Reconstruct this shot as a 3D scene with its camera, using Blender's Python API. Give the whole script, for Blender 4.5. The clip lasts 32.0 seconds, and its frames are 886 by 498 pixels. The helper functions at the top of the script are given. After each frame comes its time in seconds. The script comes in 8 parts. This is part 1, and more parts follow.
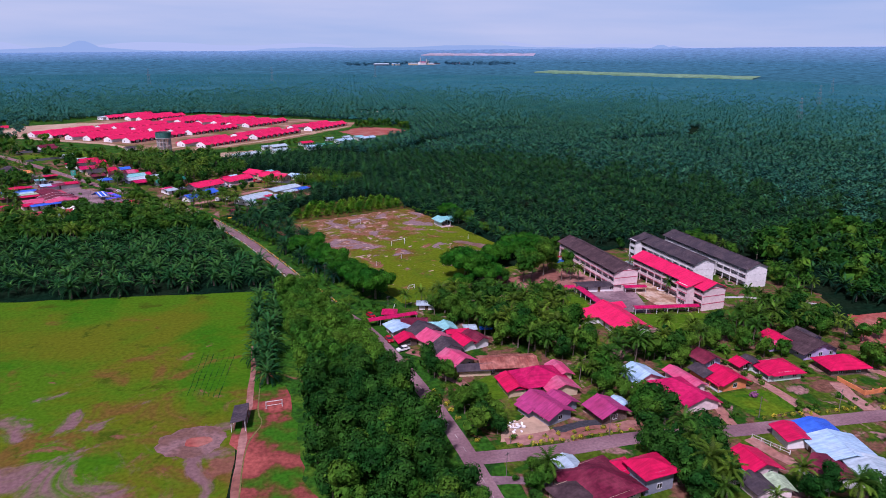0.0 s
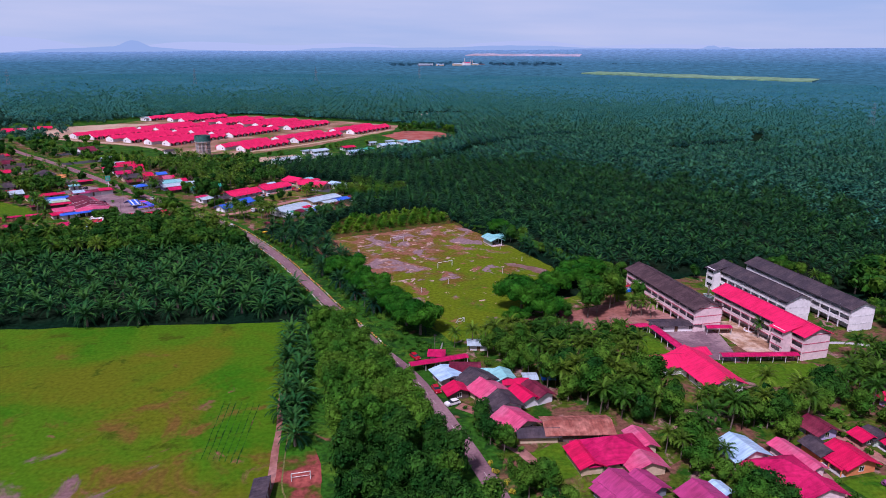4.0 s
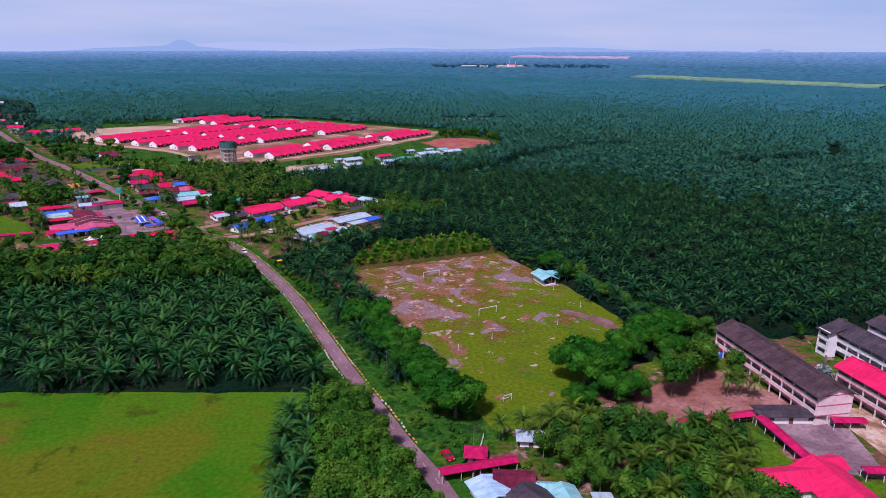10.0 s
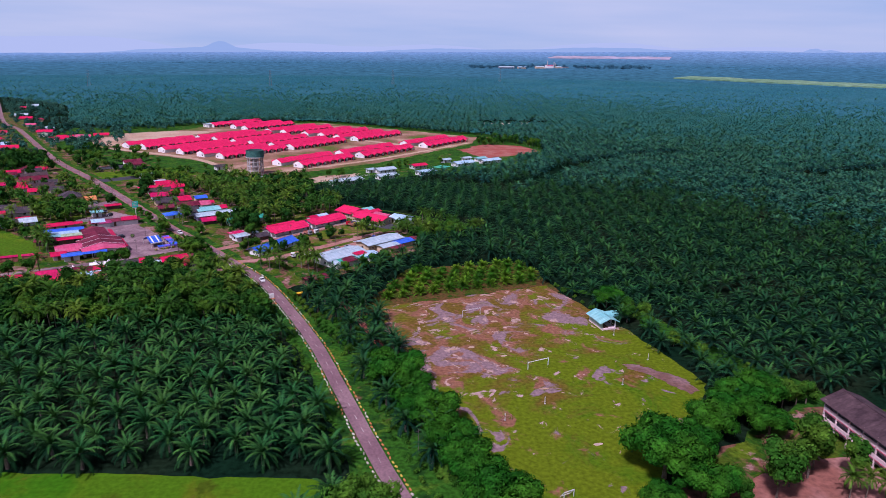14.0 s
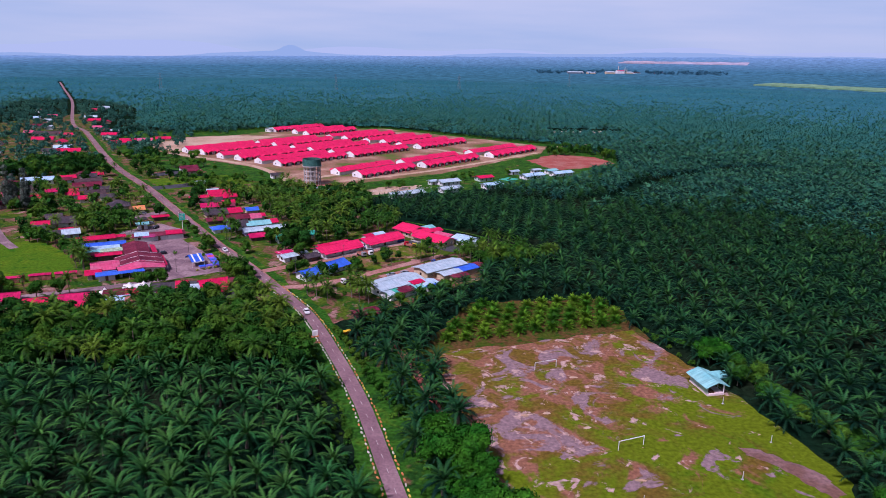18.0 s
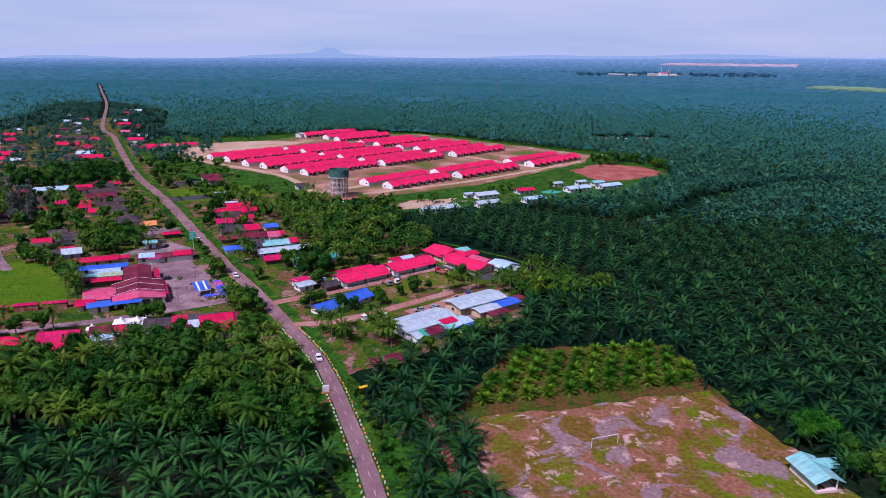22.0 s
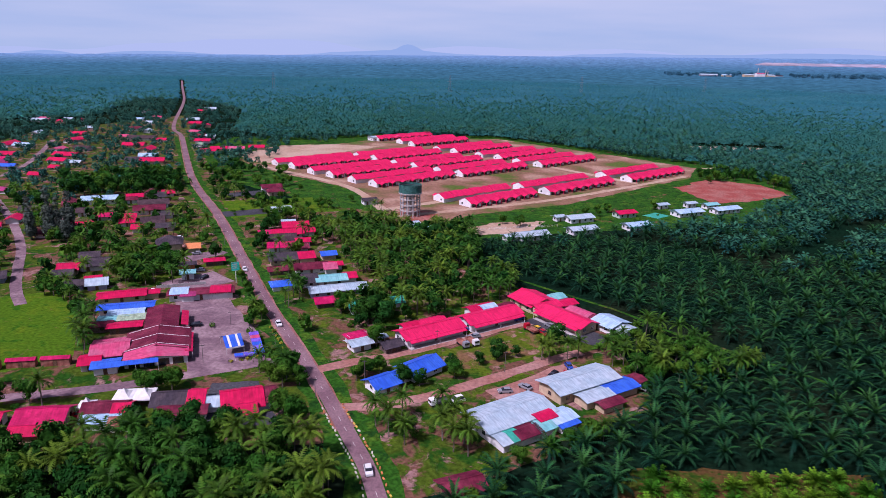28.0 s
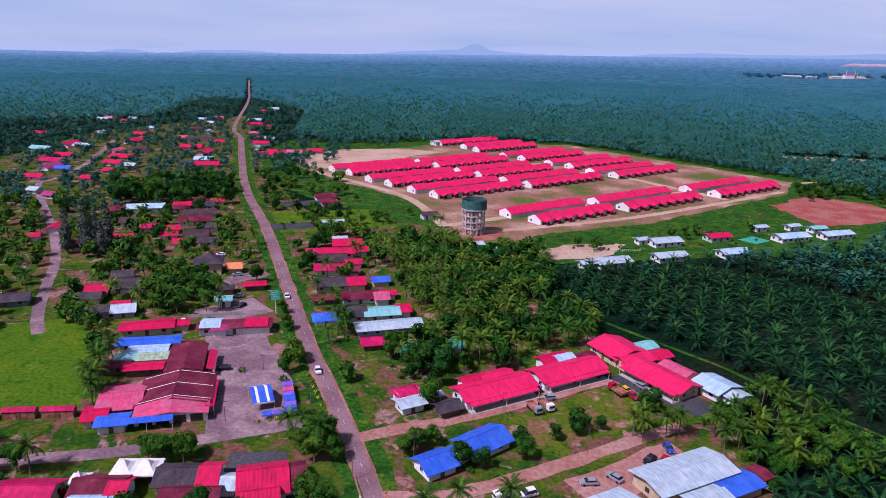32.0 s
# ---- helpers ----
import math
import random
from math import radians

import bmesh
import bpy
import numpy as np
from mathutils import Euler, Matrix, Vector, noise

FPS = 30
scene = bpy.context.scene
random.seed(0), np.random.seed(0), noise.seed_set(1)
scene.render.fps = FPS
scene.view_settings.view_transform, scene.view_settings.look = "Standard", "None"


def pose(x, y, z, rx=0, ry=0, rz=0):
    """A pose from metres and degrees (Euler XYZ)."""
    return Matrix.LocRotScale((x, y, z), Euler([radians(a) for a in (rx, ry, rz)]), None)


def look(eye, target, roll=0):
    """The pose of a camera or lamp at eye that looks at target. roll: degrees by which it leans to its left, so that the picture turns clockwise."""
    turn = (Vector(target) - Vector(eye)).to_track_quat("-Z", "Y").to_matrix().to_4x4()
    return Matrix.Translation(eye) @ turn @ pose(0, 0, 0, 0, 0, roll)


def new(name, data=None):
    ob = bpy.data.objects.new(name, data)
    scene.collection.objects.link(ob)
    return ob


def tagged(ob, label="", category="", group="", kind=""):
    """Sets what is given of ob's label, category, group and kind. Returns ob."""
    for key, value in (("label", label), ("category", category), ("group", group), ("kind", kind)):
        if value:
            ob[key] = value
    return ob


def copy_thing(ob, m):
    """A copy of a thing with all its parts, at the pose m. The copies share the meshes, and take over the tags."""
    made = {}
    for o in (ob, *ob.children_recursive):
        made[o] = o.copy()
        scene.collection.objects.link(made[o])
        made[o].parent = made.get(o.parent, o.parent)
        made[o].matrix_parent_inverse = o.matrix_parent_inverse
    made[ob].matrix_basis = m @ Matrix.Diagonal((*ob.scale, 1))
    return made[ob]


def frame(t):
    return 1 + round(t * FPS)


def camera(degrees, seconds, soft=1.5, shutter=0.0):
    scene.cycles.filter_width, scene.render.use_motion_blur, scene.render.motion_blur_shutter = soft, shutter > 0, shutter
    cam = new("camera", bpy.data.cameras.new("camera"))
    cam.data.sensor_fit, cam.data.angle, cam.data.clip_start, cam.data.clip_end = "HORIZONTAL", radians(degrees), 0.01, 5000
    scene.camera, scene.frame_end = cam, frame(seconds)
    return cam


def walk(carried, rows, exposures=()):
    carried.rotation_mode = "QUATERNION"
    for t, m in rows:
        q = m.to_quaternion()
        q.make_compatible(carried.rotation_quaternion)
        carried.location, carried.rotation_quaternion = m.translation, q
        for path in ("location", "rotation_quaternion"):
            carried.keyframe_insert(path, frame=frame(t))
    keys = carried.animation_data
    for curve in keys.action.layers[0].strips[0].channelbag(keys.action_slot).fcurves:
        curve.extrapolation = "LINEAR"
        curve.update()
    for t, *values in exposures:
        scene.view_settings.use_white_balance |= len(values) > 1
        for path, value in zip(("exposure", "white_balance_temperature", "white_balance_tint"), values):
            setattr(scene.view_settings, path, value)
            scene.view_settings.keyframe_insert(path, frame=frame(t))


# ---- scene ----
cam = camera(66, 32.0, 0.9)
PATH = [
    (0, (-48.472, -300.286, 87.838), (-48.024, -298.419, 87.278), 0.7),
    (1, (-49.673, -293.678, 89.204), (-49.27, -291.802, 88.639), 0.7),
    (2, (-48.13, -285.284, 89.347), (-47.784, -283.398, 88.78), 0.7),
    (3, (-47.396, -277.132, 88.841), (-47.051, -275.244, 88.279), 0.8),
    (6, (-43.278, -252.092, 89.129), (-42.988, -250.195, 88.566), 0.9),
    (7, (-42.44, -243.901, 89.208), (-42.162, -242.002, 88.645), 1.0),
    (8, (-40.915, -234.798, 89.024), (-40.641, -232.898, 88.461), 1.1),
    (9, (-40.154, -226.324, 89.316), (-39.912, -224.42, 88.753), 1.1),
    (10, (-39.062, -218.073, 89.068), (-38.842, -216.166, 88.508), 1.2),
    (11, (-39.157, -208.272, 89.485), (-38.946, -206.364, 88.923), 1.1),
    (12, (-38.917, -199.287, 89.651), (-38.725, -197.376, 89.092), 1.3),
    (13, (-38.762, -190.285, 90.425), (-38.592, -188.372, 89.866), 1.2),
    (14, (-37.963, -180.564, 90.808), (-37.842, -178.648, 90.247), 1.1),
    (17, (-38.703, -152.368, 90.625), (-38.715, -150.447, 90.07), 1.4),
    (18, (-39.163, -142.727, 90.309), (-39.22, -140.806, 89.756), 1.3),
    (19, (-39.361, -133.042, 90.436), (-39.442, -131.122, 89.881), 1.3),
    (20, (-39.771, -123.555, 90.314), (-39.864, -121.635, 89.761), 1.2),
    (21, (-40.524, -113.3, 90.529), (-40.647, -111.382, 89.975), 1.3),
    (22, (-41.048, -103.924, 90.428), (-41.208, -102.008, 89.878), 1.2),
    (23, (-42.803, -93.738, 90.734), (-42.995, -91.825, 90.182), 1.2),
    (24, (-45.841, -82.413, 90.397), (-46.061, -80.503, 89.847), 1.5),
    (25, (-47.481, -72.737, 90.667), (-47.734, -70.832, 90.114), 1.5),
    (28, (-53.674, -43.521, 90.943), (-54.042, -41.637, 90.382), 1.5),
    (29, (-56.755, -33.694, 90.324), (-57.161, -31.818, 89.764), 1.5),
    (30, (-59.152, -24.531, 90.719), (-59.6, -22.665, 90.156), 1.6),
    (31, (-61.983, -15.465, 90.936), (-62.472, -13.61, 90.372), 1.6),
    (32, (-64.195, -6.167, 91.352), (-64.735, -4.327, 90.785), 1.6),
]
walk(cam, [(t, look(eye, target, roll)) for t, eye, target, roll in PATH], [(0, 0.20, 5700, 42), (32, 0.20, 5700, 42)])

# ---- light ----
SUN_EL, SUN_AZ = radians(54), radians(214)
world = bpy.data.worlds.new("overcast_sky")
scene.world = world
world.use_nodes = True
wn, wl = world.node_tree.nodes, world.node_tree.links
wn.clear()
w_out = wn.new("ShaderNodeOutputWorld")
w_bg = wn.new("ShaderNodeBackground")
w_sky = wn.new("ShaderNodeTexSky")
w_sky.sky_type = "NISHITA"
w_sky.sun_disc = False
w_sky.sun_elevation, w_sky.sun_rotation = SUN_EL, SUN_AZ
w_sky.dust_density, w_sky.air_density, w_sky.ozone_density = 4.0, 1.5, 2.0
w_gain = wn.new("ShaderNodeVectorMath")
w_gain.operation = "SCALE"
w_gain.inputs["Scale"].default_value = 0.05
w_tc = wn.new("ShaderNodeTexCoord")
w_map = wn.new("ShaderNodeMapping")
w_map.inputs["Scale"].default_value = (1.4, 1.4, 14.0)
w_noise = wn.new("ShaderNodeTexNoise")
w_noise.inputs["Scale"].default_value = 1.6
w_noise.inputs["Detail"].default_value = 5.0
w_ramp = wn.new("ShaderNodeValToRGB")
w_ramp.color_ramp.elements[0].position, w_ramp.color_ramp.elements[0].color = 0.3, (0.32, 0.46, 0.57, 1)
w_ramp.color_ramp.elements[1].position, w_ramp.color_ramp.elements[1].color = 0.72, (0.48, 0.56, 0.60, 1)
w_mix = wn.new("ShaderNodeMixRGB")
w_sep = wn.new("ShaderNodeSeparateXYZ")
w_fade = wn.new("ShaderNodeMapRange")  # haze near the horizon, clearer blue overhead
w_fade.inputs["From Min"].default_value, w_fade.inputs["From Max"].default_value = 0.10, 0.42
w_fade.inputs["To Min"].default_value, w_fade.inputs["To Max"].default_value = 0.94, 0.12
wl.new(w_tc.outputs["Generated"], w_sep.inputs["Vector"])
wl.new(w_sep.outputs["Z"], w_fade.inputs["Value"])
wl.new(w_fade.outputs["Result"], w_mix.inputs["Fac"])
wl.new(w_tc.outputs["Generated"], w_map.inputs["Vector"])
wl.new(w_map.outputs["Vector"], w_noise.inputs["Vector"])
wl.new(w_noise.outputs["Fac"], w_ramp.inputs["Fac"])
wl.new(w_sky.outputs["Color"], w_gain.inputs[0])
wl.new(w_gain.outputs["Vector"], w_mix.inputs["Color1"])
wl.new(w_ramp.outputs["Color"], w_mix.inputs["Color2"])
wl.new(w_mix.outputs["Color"], w_bg.inputs["Color"])
wl.new(w_bg.outputs["Background"], w_out.inputs["Surface"])
w_bg.inputs["Strength"].default_value = 1.0

sun = new("sun", bpy.data.lights.new("sun", "SUN"))
sun.data.energy, sun.data.angle, sun.data.color = 4.8, radians(5), (1.0, 0.95, 0.88)
sun.matrix_world = look((math.sin(SUN_AZ) * math.cos(SUN_EL) * 500, math.cos(SUN_AZ) * math.cos(SUN_EL) * 500,
                         math.sin(SUN_EL) * 500), (0, 0, 0))


# ---- materials ----
TONE = 0.70  # common tone of all base colours


def surface(name, colour, second=None, rough=0.8, fine=1.2, coarse=0.06, spread=0.35, bump=0.0, metal=0.0, split=(0.42, 0.62),
            pieces="", ribs=0.0, through_light=0.0, gloss=0.12, stops=None, detail=4.0, worn=False, lean=None, swirl=0.0, vary=0.55):
    """Two-scale procedural surface: fine grain, coarse patches of a second colour, optional ribs and per-piece shift."""
    m = bpy.data.materials.new(name)
    m.use_nodes = True
    n, l = m.node_tree.nodes, m.node_tree.links
    bsdf = n["Principled BSDF"]
    bsdf.inputs["Roughness"].default_value, bsdf.inputs["Metallic"].default_value = rough, metal
    bsdf.inputs["Specular IOR Level"].default_value = gloss
    geo = n.new("ShaderNodeNewGeometry")
    big = n.new("ShaderNodeTexNoise")
    big.inputs["Scale"].default_value, big.inputs["Detail"].default_value = coarse, detail
    l.new(geo.outputs["Position"], big.inputs["Vector"])
    ramp = n.new("ShaderNodeValToRGB")
    ramp.color_ramp.elements[0].position, ramp.color_ramp.elements[1].position = split
    ramp.color_ramp.elements[0].color = (*colour, 1)
    ramp.color_ramp.elements[1].color = (*(second or colour), 1)
    if stops:
        ramp.color_ramp.elements.remove(ramp.color_ramp.elements[1])
        ramp.color_ramp.elements[0].position, ramp.color_ramp.elements[0].color = stops[0][0], (*stops[0][1], 1)
        for where, c in stops[1:]:
            ramp.color_ramp.elements.new(where).color = (*c, 1)
    mask = big.outputs["Fac"]
    big.inputs["Distortion"].default_value = swirl
    if lean:  # more of the later colours towards one side: slope in x and y, and an offset
        dot = n.new("ShaderNodeVectorMath")
        dot.operation = "DOT_PRODUCT"
        dot.inputs[1].default_value = (lean[0], lean[1], 0)
        l.new(geo.outputs["Position"], dot.inputs[0])
        add = n.new("ShaderNodeMath")
        add.operation = "ADD"
        add.inputs[1].default_value = lean[2]
        l.new(dot.outputs["Value"], add.inputs[0])
        cap = n.new("ShaderNodeMath")
        cap.operation = "MINIMUM"
        cap.inputs[1].default_value = 0.085
        l.new(add.outputs["Value"], cap.inputs[0])
        both_sides = n.new("ShaderNodeMath")
        both_sides.operation = "ADD"
        l.new(mask, both_sides.inputs[0])
        l.new(cap.outputs["Value"], both_sides.inputs[1])
        mask = both_sides.outputs["Value"]
    l.new(mask, ramp.inputs["Fac"])
    grain = n.new("ShaderNodeTexNoise")
    grain.inputs["Scale"].default_value, grain.inputs["Detail"].default_value = fine, 3.0
    l.new(geo.outputs["Position"], grain.inputs["Vector"])
    span = n.new("ShaderNodeMapRange")
    span.inputs["From Min"].default_value, span.inputs["From Max"].default_value = 0.3, 0.7
    span.inputs["To Min"].default_value, span.inputs["To Max"].default_value = TONE * (1 - spread), TONE * (1 + spread)
    l.new(grain.outputs["Fac"], span.inputs["Value"])
    value = span.outputs["Result"]
    if pieces:
        source = n.new("ShaderNodeObjectInfo").outputs["Random"] if pieces == "object" else geo.outputs["Random Per Island"]
        own = n.new("ShaderNodeMapRange")
        own.inputs["To Min"].default_value, own.inputs["To Max"].default_value = 1 - vary, 1 + vary
        l.new(source, own.inputs["Value"])
        both = n.new("ShaderNodeMath")
        both.operation = "MULTIPLY"
        l.new(value, both.inputs[0])
        l.new(own.outputs["Result"], both.inputs[1])
        value = both.outputs["Value"]
    if worn:
        own_tc = n.new("ShaderNodeTexCoord")
        stretch = n.new("ShaderNodeMapping")
        stretch.inputs["Scale"].default_value = (2.2, 0.25, 0.25)
        streak = n.new("ShaderNodeTexNoise")
        streak.inputs["Scale"].default_value, streak.inputs["Detail"].default_value = 1.0, 6.0
        l.new(own_tc.outputs["Object"], stretch.inputs["Vector"])
        l.new(stretch.outputs["Vector"], streak.inputs["Vector"])
        dirt = n.new("ShaderNodeMapRange")
        dirt.inputs["From Min"].default_value, dirt.inputs["From Max"].default_value = 0.35, 0.62
        dirt.inputs["To Min"].default_value, dirt.inputs["To Max"].default_value = 0.78, 1.08
        l.new(streak.outputs["Fac"], dirt.inputs["Value"])
        aged = n.new("ShaderNodeMath")
        aged.operation = "MULTIPLY"
        l.new(value, aged.inputs[0])
        l.new(dirt.outputs["Result"], aged.inputs[1])
        value = aged.outputs["Value"]
    tint = n.new("ShaderNodeVectorMath")
    tint.operation = "SCALE"
    l.new(ramp.outputs["Color"], tint.inputs[0])
    l.new(value, tint.inputs["Scale"])
    l.new(tint.outputs["Vector"], bsdf.inputs["Base Color"])
    height = grain.outputs["Fac"]
    if ribs:
        tc = n.new("ShaderNodeTexCoord")
        wave = n.new("ShaderNodeTexWave")
        wave.wave_type, wave.bands_direction = "BANDS", "X"
        wave.inputs["Scale"].default_value = ribs
        l.new(tc.outputs["Object"], wave.inputs["Vector"])
        height = wave.outputs["Fac"]
    if bump:
        b = n.new("ShaderNodeBump")
        b.inputs["Strength"].default_value, b.inputs["Distance"].default_value = bump, 0.1
        l.new(height, b.inputs["Height"])
        l.new(b.outputs["Normal"], bsdf.inputs["Normal"])
    if through_light:
        tr = n.new("ShaderNodeBsdfTranslucent")
        l.new(tint.outputs["Vector"], tr.inputs["Color"])
        mix = n.new("ShaderNodeMixShader")
        mix.inputs["Fac"].default_value = through_light
        l.new(bsdf.outputs["BSDF"], mix.inputs[1])
        l.new(tr.outputs["BSDF"], mix.inputs[2])
        l.new(mix.outputs["Shader"], n["Material Output"].inputs["Surface"])
    return m


def layered(name, base, layers, grain=0.25, bump=0.12):
    """Ground of several patchy layers. Each: colour, noise scale, swirl, from, to, and a slope (x, y, offset, cap) that makes it commoner to one side."""
    m = surface(name, base, rough=0.95, fine=0.9, coarse=0.02, spread=grain, bump=bump, gloss=0.03)
    n, l = m.node_tree.nodes, m.node_tree.links
    geo = [q for q in n if q.bl_idname == "ShaderNodeNewGeometry"][0]
    tint = [q for q in n if q.bl_idname == "ShaderNodeVectorMath"][0]
    below = tint.inputs[0].links[0].from_socket
    for colour, scale, swirl, lo, hi, slope in layers:
        noise_node = n.new("ShaderNodeTexNoise")
        noise_node.inputs["Scale"].default_value, noise_node.inputs["Detail"].default_value = scale, 10.0
        noise_node.inputs["Roughness"].default_value, noise_node.inputs["Distortion"].default_value = 0.62, swirl
        l.new(geo.outputs["Position"], noise_node.inputs["Vector"])
        mask = noise_node.outputs["Fac"]
        if slope:
            dot = n.new("ShaderNodeVectorMath")
            dot.operation, dot.inputs[1].default_value = "DOT_PRODUCT", (slope[0], slope[1], 0)
            l.new(geo.outputs["Position"], dot.inputs[0])
            add = n.new("ShaderNodeMath")
            add.operation, add.inputs[1].default_value = "ADD", slope[2]
            l.new(dot.outputs["Value"], add.inputs[0])
            cap = n.new("ShaderNodeMath")
            cap.operation, cap.inputs[1].default_value = "MINIMUM", slope[3]
            l.new(add.outputs["Value"], cap.inputs[0])
            both = n.new("ShaderNodeMath")
            both.operation = "ADD"
            l.new(mask, both.inputs[0])
            l.new(cap.outputs["Value"], both.inputs[1])
            mask = both.outputs["Value"]
        step = n.new("ShaderNodeMapRange")
        step.interpolation_type = "SMOOTHSTEP"
        step.inputs["From Min"].default_value, step.inputs["From Max"].default_value = lo, hi
        l.new(mask, step.inputs["Value"])
        mix = n.new("ShaderNodeMixRGB")
        mix.inputs["Color2"].default_value = (*colour, 1)
        l.new(step.outputs["Result"], mix.inputs["Fac"])
        l.new(below, mix.inputs["Color1"])
        below = mix.outputs["Color"]
    l.new(below, tint.inputs[0])
    return m


PALM = surface("oil_palm_frond", (0.009, 0.062, 0.020), (0.028, 0.108, 0.022), rough=0.55, fine=0.5, coarse=0.2, spread=0.3, pieces="island", through_light=0.08, gloss=0.04, vary=0.35)
# darker copies for lower fronds: shade inside the crown put into the colour
PALM_SHADED = surface("oil_palm_shaded_frond", (0.003, 0.025, 0.014), (0.009, 0.044, 0.016), rough=0.6, fine=0.5, coarse=0.2, spread=0.3, pieces="island", through_light=0.03, gloss=0.03, vary=0.45)
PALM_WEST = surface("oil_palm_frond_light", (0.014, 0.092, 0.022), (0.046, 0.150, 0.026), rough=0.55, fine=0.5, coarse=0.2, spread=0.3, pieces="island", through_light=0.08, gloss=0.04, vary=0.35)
PALM_WEST_SHADED = surface("oil_palm_shaded_frond_light", (0.003, 0.028, 0.010), (0.012, 0.054, 0.012), rough=0.6, fine=0.5, coarse=0.2, spread=0.3, pieces="island", through_light=0.03, gloss=0.03, vary=0.45)
# PALM_MID, PALM_FAR and PALM_HAZE have blue haze mixed into their colour
PALM_FAR = surface("oil_palm_frond_hazed", (0.017, 0.108, 0.092), (0.031, 0.134, 0.102), rough=0.7, fine=0.3, coarse=0.05, spread=0.15, pieces="island", gloss=0.02, vary=0.18)
PALM_MID = surface("oil_palm_frond_midhaze", (0.019, 0.110, 0.068), (0.042, 0.152, 0.074), rough=0.6, fine=0.4, coarse=0.1, spread=0.2, pieces="island", through_light=0.08, gloss=0.03, vary=0.25)
PALM_MID_SHADED = surface("oil_palm_shaded_frond_midhaze", (0.006, 0.050, 0.044), (0.013, 0.070, 0.050), rough=0.6, fine=0.4, coarse=0.1, spread=0.2, pieces="island", through_light=0.03, gloss=0.02, vary=0.3)
PALM_HAZE = surface("oil_palm_frond_farhaze", (0.022, 0.116, 0.146), (0.031, 0.132, 0.160), rough=0.8, fine=0.3, coarse=0.008, spread=0.12, pieces="island", gloss=0.0, vary=0.14)
PALM_YOUNG = surface("young_palm_frond", (0.035, 0.160, 0.008), (0.125, 0.260, 0.010), rough=0.55, fine=0.5, coarse=0.1, pieces="island", through_light=0.3, gloss=0.04)
COCO = surface("coconut_frond", (0.034, 0.125, 0.012), (0.100, 0.180, 0.014), rough=0.5, fine=0.5, coarse=0.05, pieces="island", through_light=0.25, gloss=0.05)
LEAF = surface("broad_leaf", (0.024, 0.115, 0.010), (0.075, 0.175, 0.014), rough=0.6, fine=0.5, coarse=0.12, spread=0.35, pieces="island", through_light=0.2, gloss=0.03, vary=0.35)
LEAF_DARK = surface("dark_leaf", (0.008, 0.058, 0.008), (0.028, 0.104, 0.011), rough=0.6, fine=0.5, coarse=0.2, spread=0.35, pieces="island", through_light=0.12, gloss=0.03, vary=0.35)
LEAF_LIGHT = surface("light_leaf", (0.038, 0.150, 0.012), (0.085, 0.215, 0.016), rough=0.6, fine=0.5, coarse=0.12, spread=0.35, pieces="island", through_light=0.25, gloss=0.03, vary=0.35)
LEAF_RAIN = surface("rain_tree_leaf", (0.010, 0.098, 0.006), (0.034, 0.150, 0.008), rough=0.6, fine=0.5, coarse=0.12, spread=0.35, pieces="island", through_light=0.15, gloss=0.03, vary=0.35)
LEAF_GREY = surface("grey_needle", (0.075, 0.105, 0.085), (0.095, 0.125, 0.095), rough=0.7, pieces="island", through_light=0.2)
LEAF_SILVER = surface("silver_frond", (0.30, 0.40, 0.40), (0.36, 0.46, 0.44), rough=0.6, pieces="island")
FLOWER = surface("yellow_flowering_hedge", (0.42, 0.36, 0.02), (0.12, 0.18, 0.02), rough=0.7, fine=3, coarse=0.8, pieces="island")
# leaf colour lifted towards blue to stand in for haze over the far town
LEAF_FAR = surface("hazed_leaf", (0.026, 0.118, 0.088), (0.048, 0.152, 0.098), rough=0.7, fine=0.4, coarse=0.03, spread=0.4, pieces="island", through_light=0.1, gloss=0.02)
BARK = surface("bark", (0.13, 0.10, 0.08), (0.20, 0.17, 0.14), rough=0.9, fine=3, coarse=0.5)
# base colour taken almost to black in place of shade under the palms
GROUND = surface("shaded_undergrowth", (0.004, 0.018, 0.009), (0.012, 0.020, 0.010), rough=0.95, fine=0.6, coarse=0.02, spread=0.45, bump=0.4, gloss=0.0)
VILLAGE = layered("village_grass_and_soil", (0.056, 0.096, 0.008), [
    ((0.016, 0.070, 0.006), 0.11, 0.4, 0.47, 0.58, None),
    ((0.085, 0.135, 0.008), 0.09, 0.3, 0.54, 0.64, None),
    ((0.160, 0.075, 0.050), 0.10, 0.7, 0.50, 0.58, None),
    ((0.300, 0.165, 0.150), 0.14, 0.8, 0.56, 0.64, None)], 0.38)

GRASS = layered("mown_grass", (0.060, 0.140, 0.005), [
    ((0.100, 0.165, 0.006), 0.06, 0.4, 0.48, 0.62, None),
    ((0.026, 0.105, 0.005), 0.16, 0.4, 0.54, 0.64, None),
    ((0.170, 0.105, 0.050), 0.20, 0.6, 0.62, 0.70, None)], 0.32)

GRASS_MUD = layered("worn_grass", (0.100, 0.146, 0.004), [
    ((0.060, 0.135, 0.003), 0.05, 0.3, 0.48, 0.62, None),
    ((0.135, 0.088, 0.016), 0.05, 0.5, 0.44, 0.60, (-0.0026, 0.0020, 0.00, 0.085)),
    ((0.240, 0.108, 0.066), 0.10, 0.6, 0.50, 0.60, (-0.0026, 0.0016, -0.01, 0.040)),
    ((0.240, 0.160, 0.170), 0.075, 0.9, 0.550, 0.595, (-0.0018, 0.0012, -0.005, 0.022)),
    ((0.430, 0.290, 0.250), 0.20, 0.6, 0.59, 0.64, (-0.0012, 0.0008, -0.01, 0.02))], 0.3, 0.0)


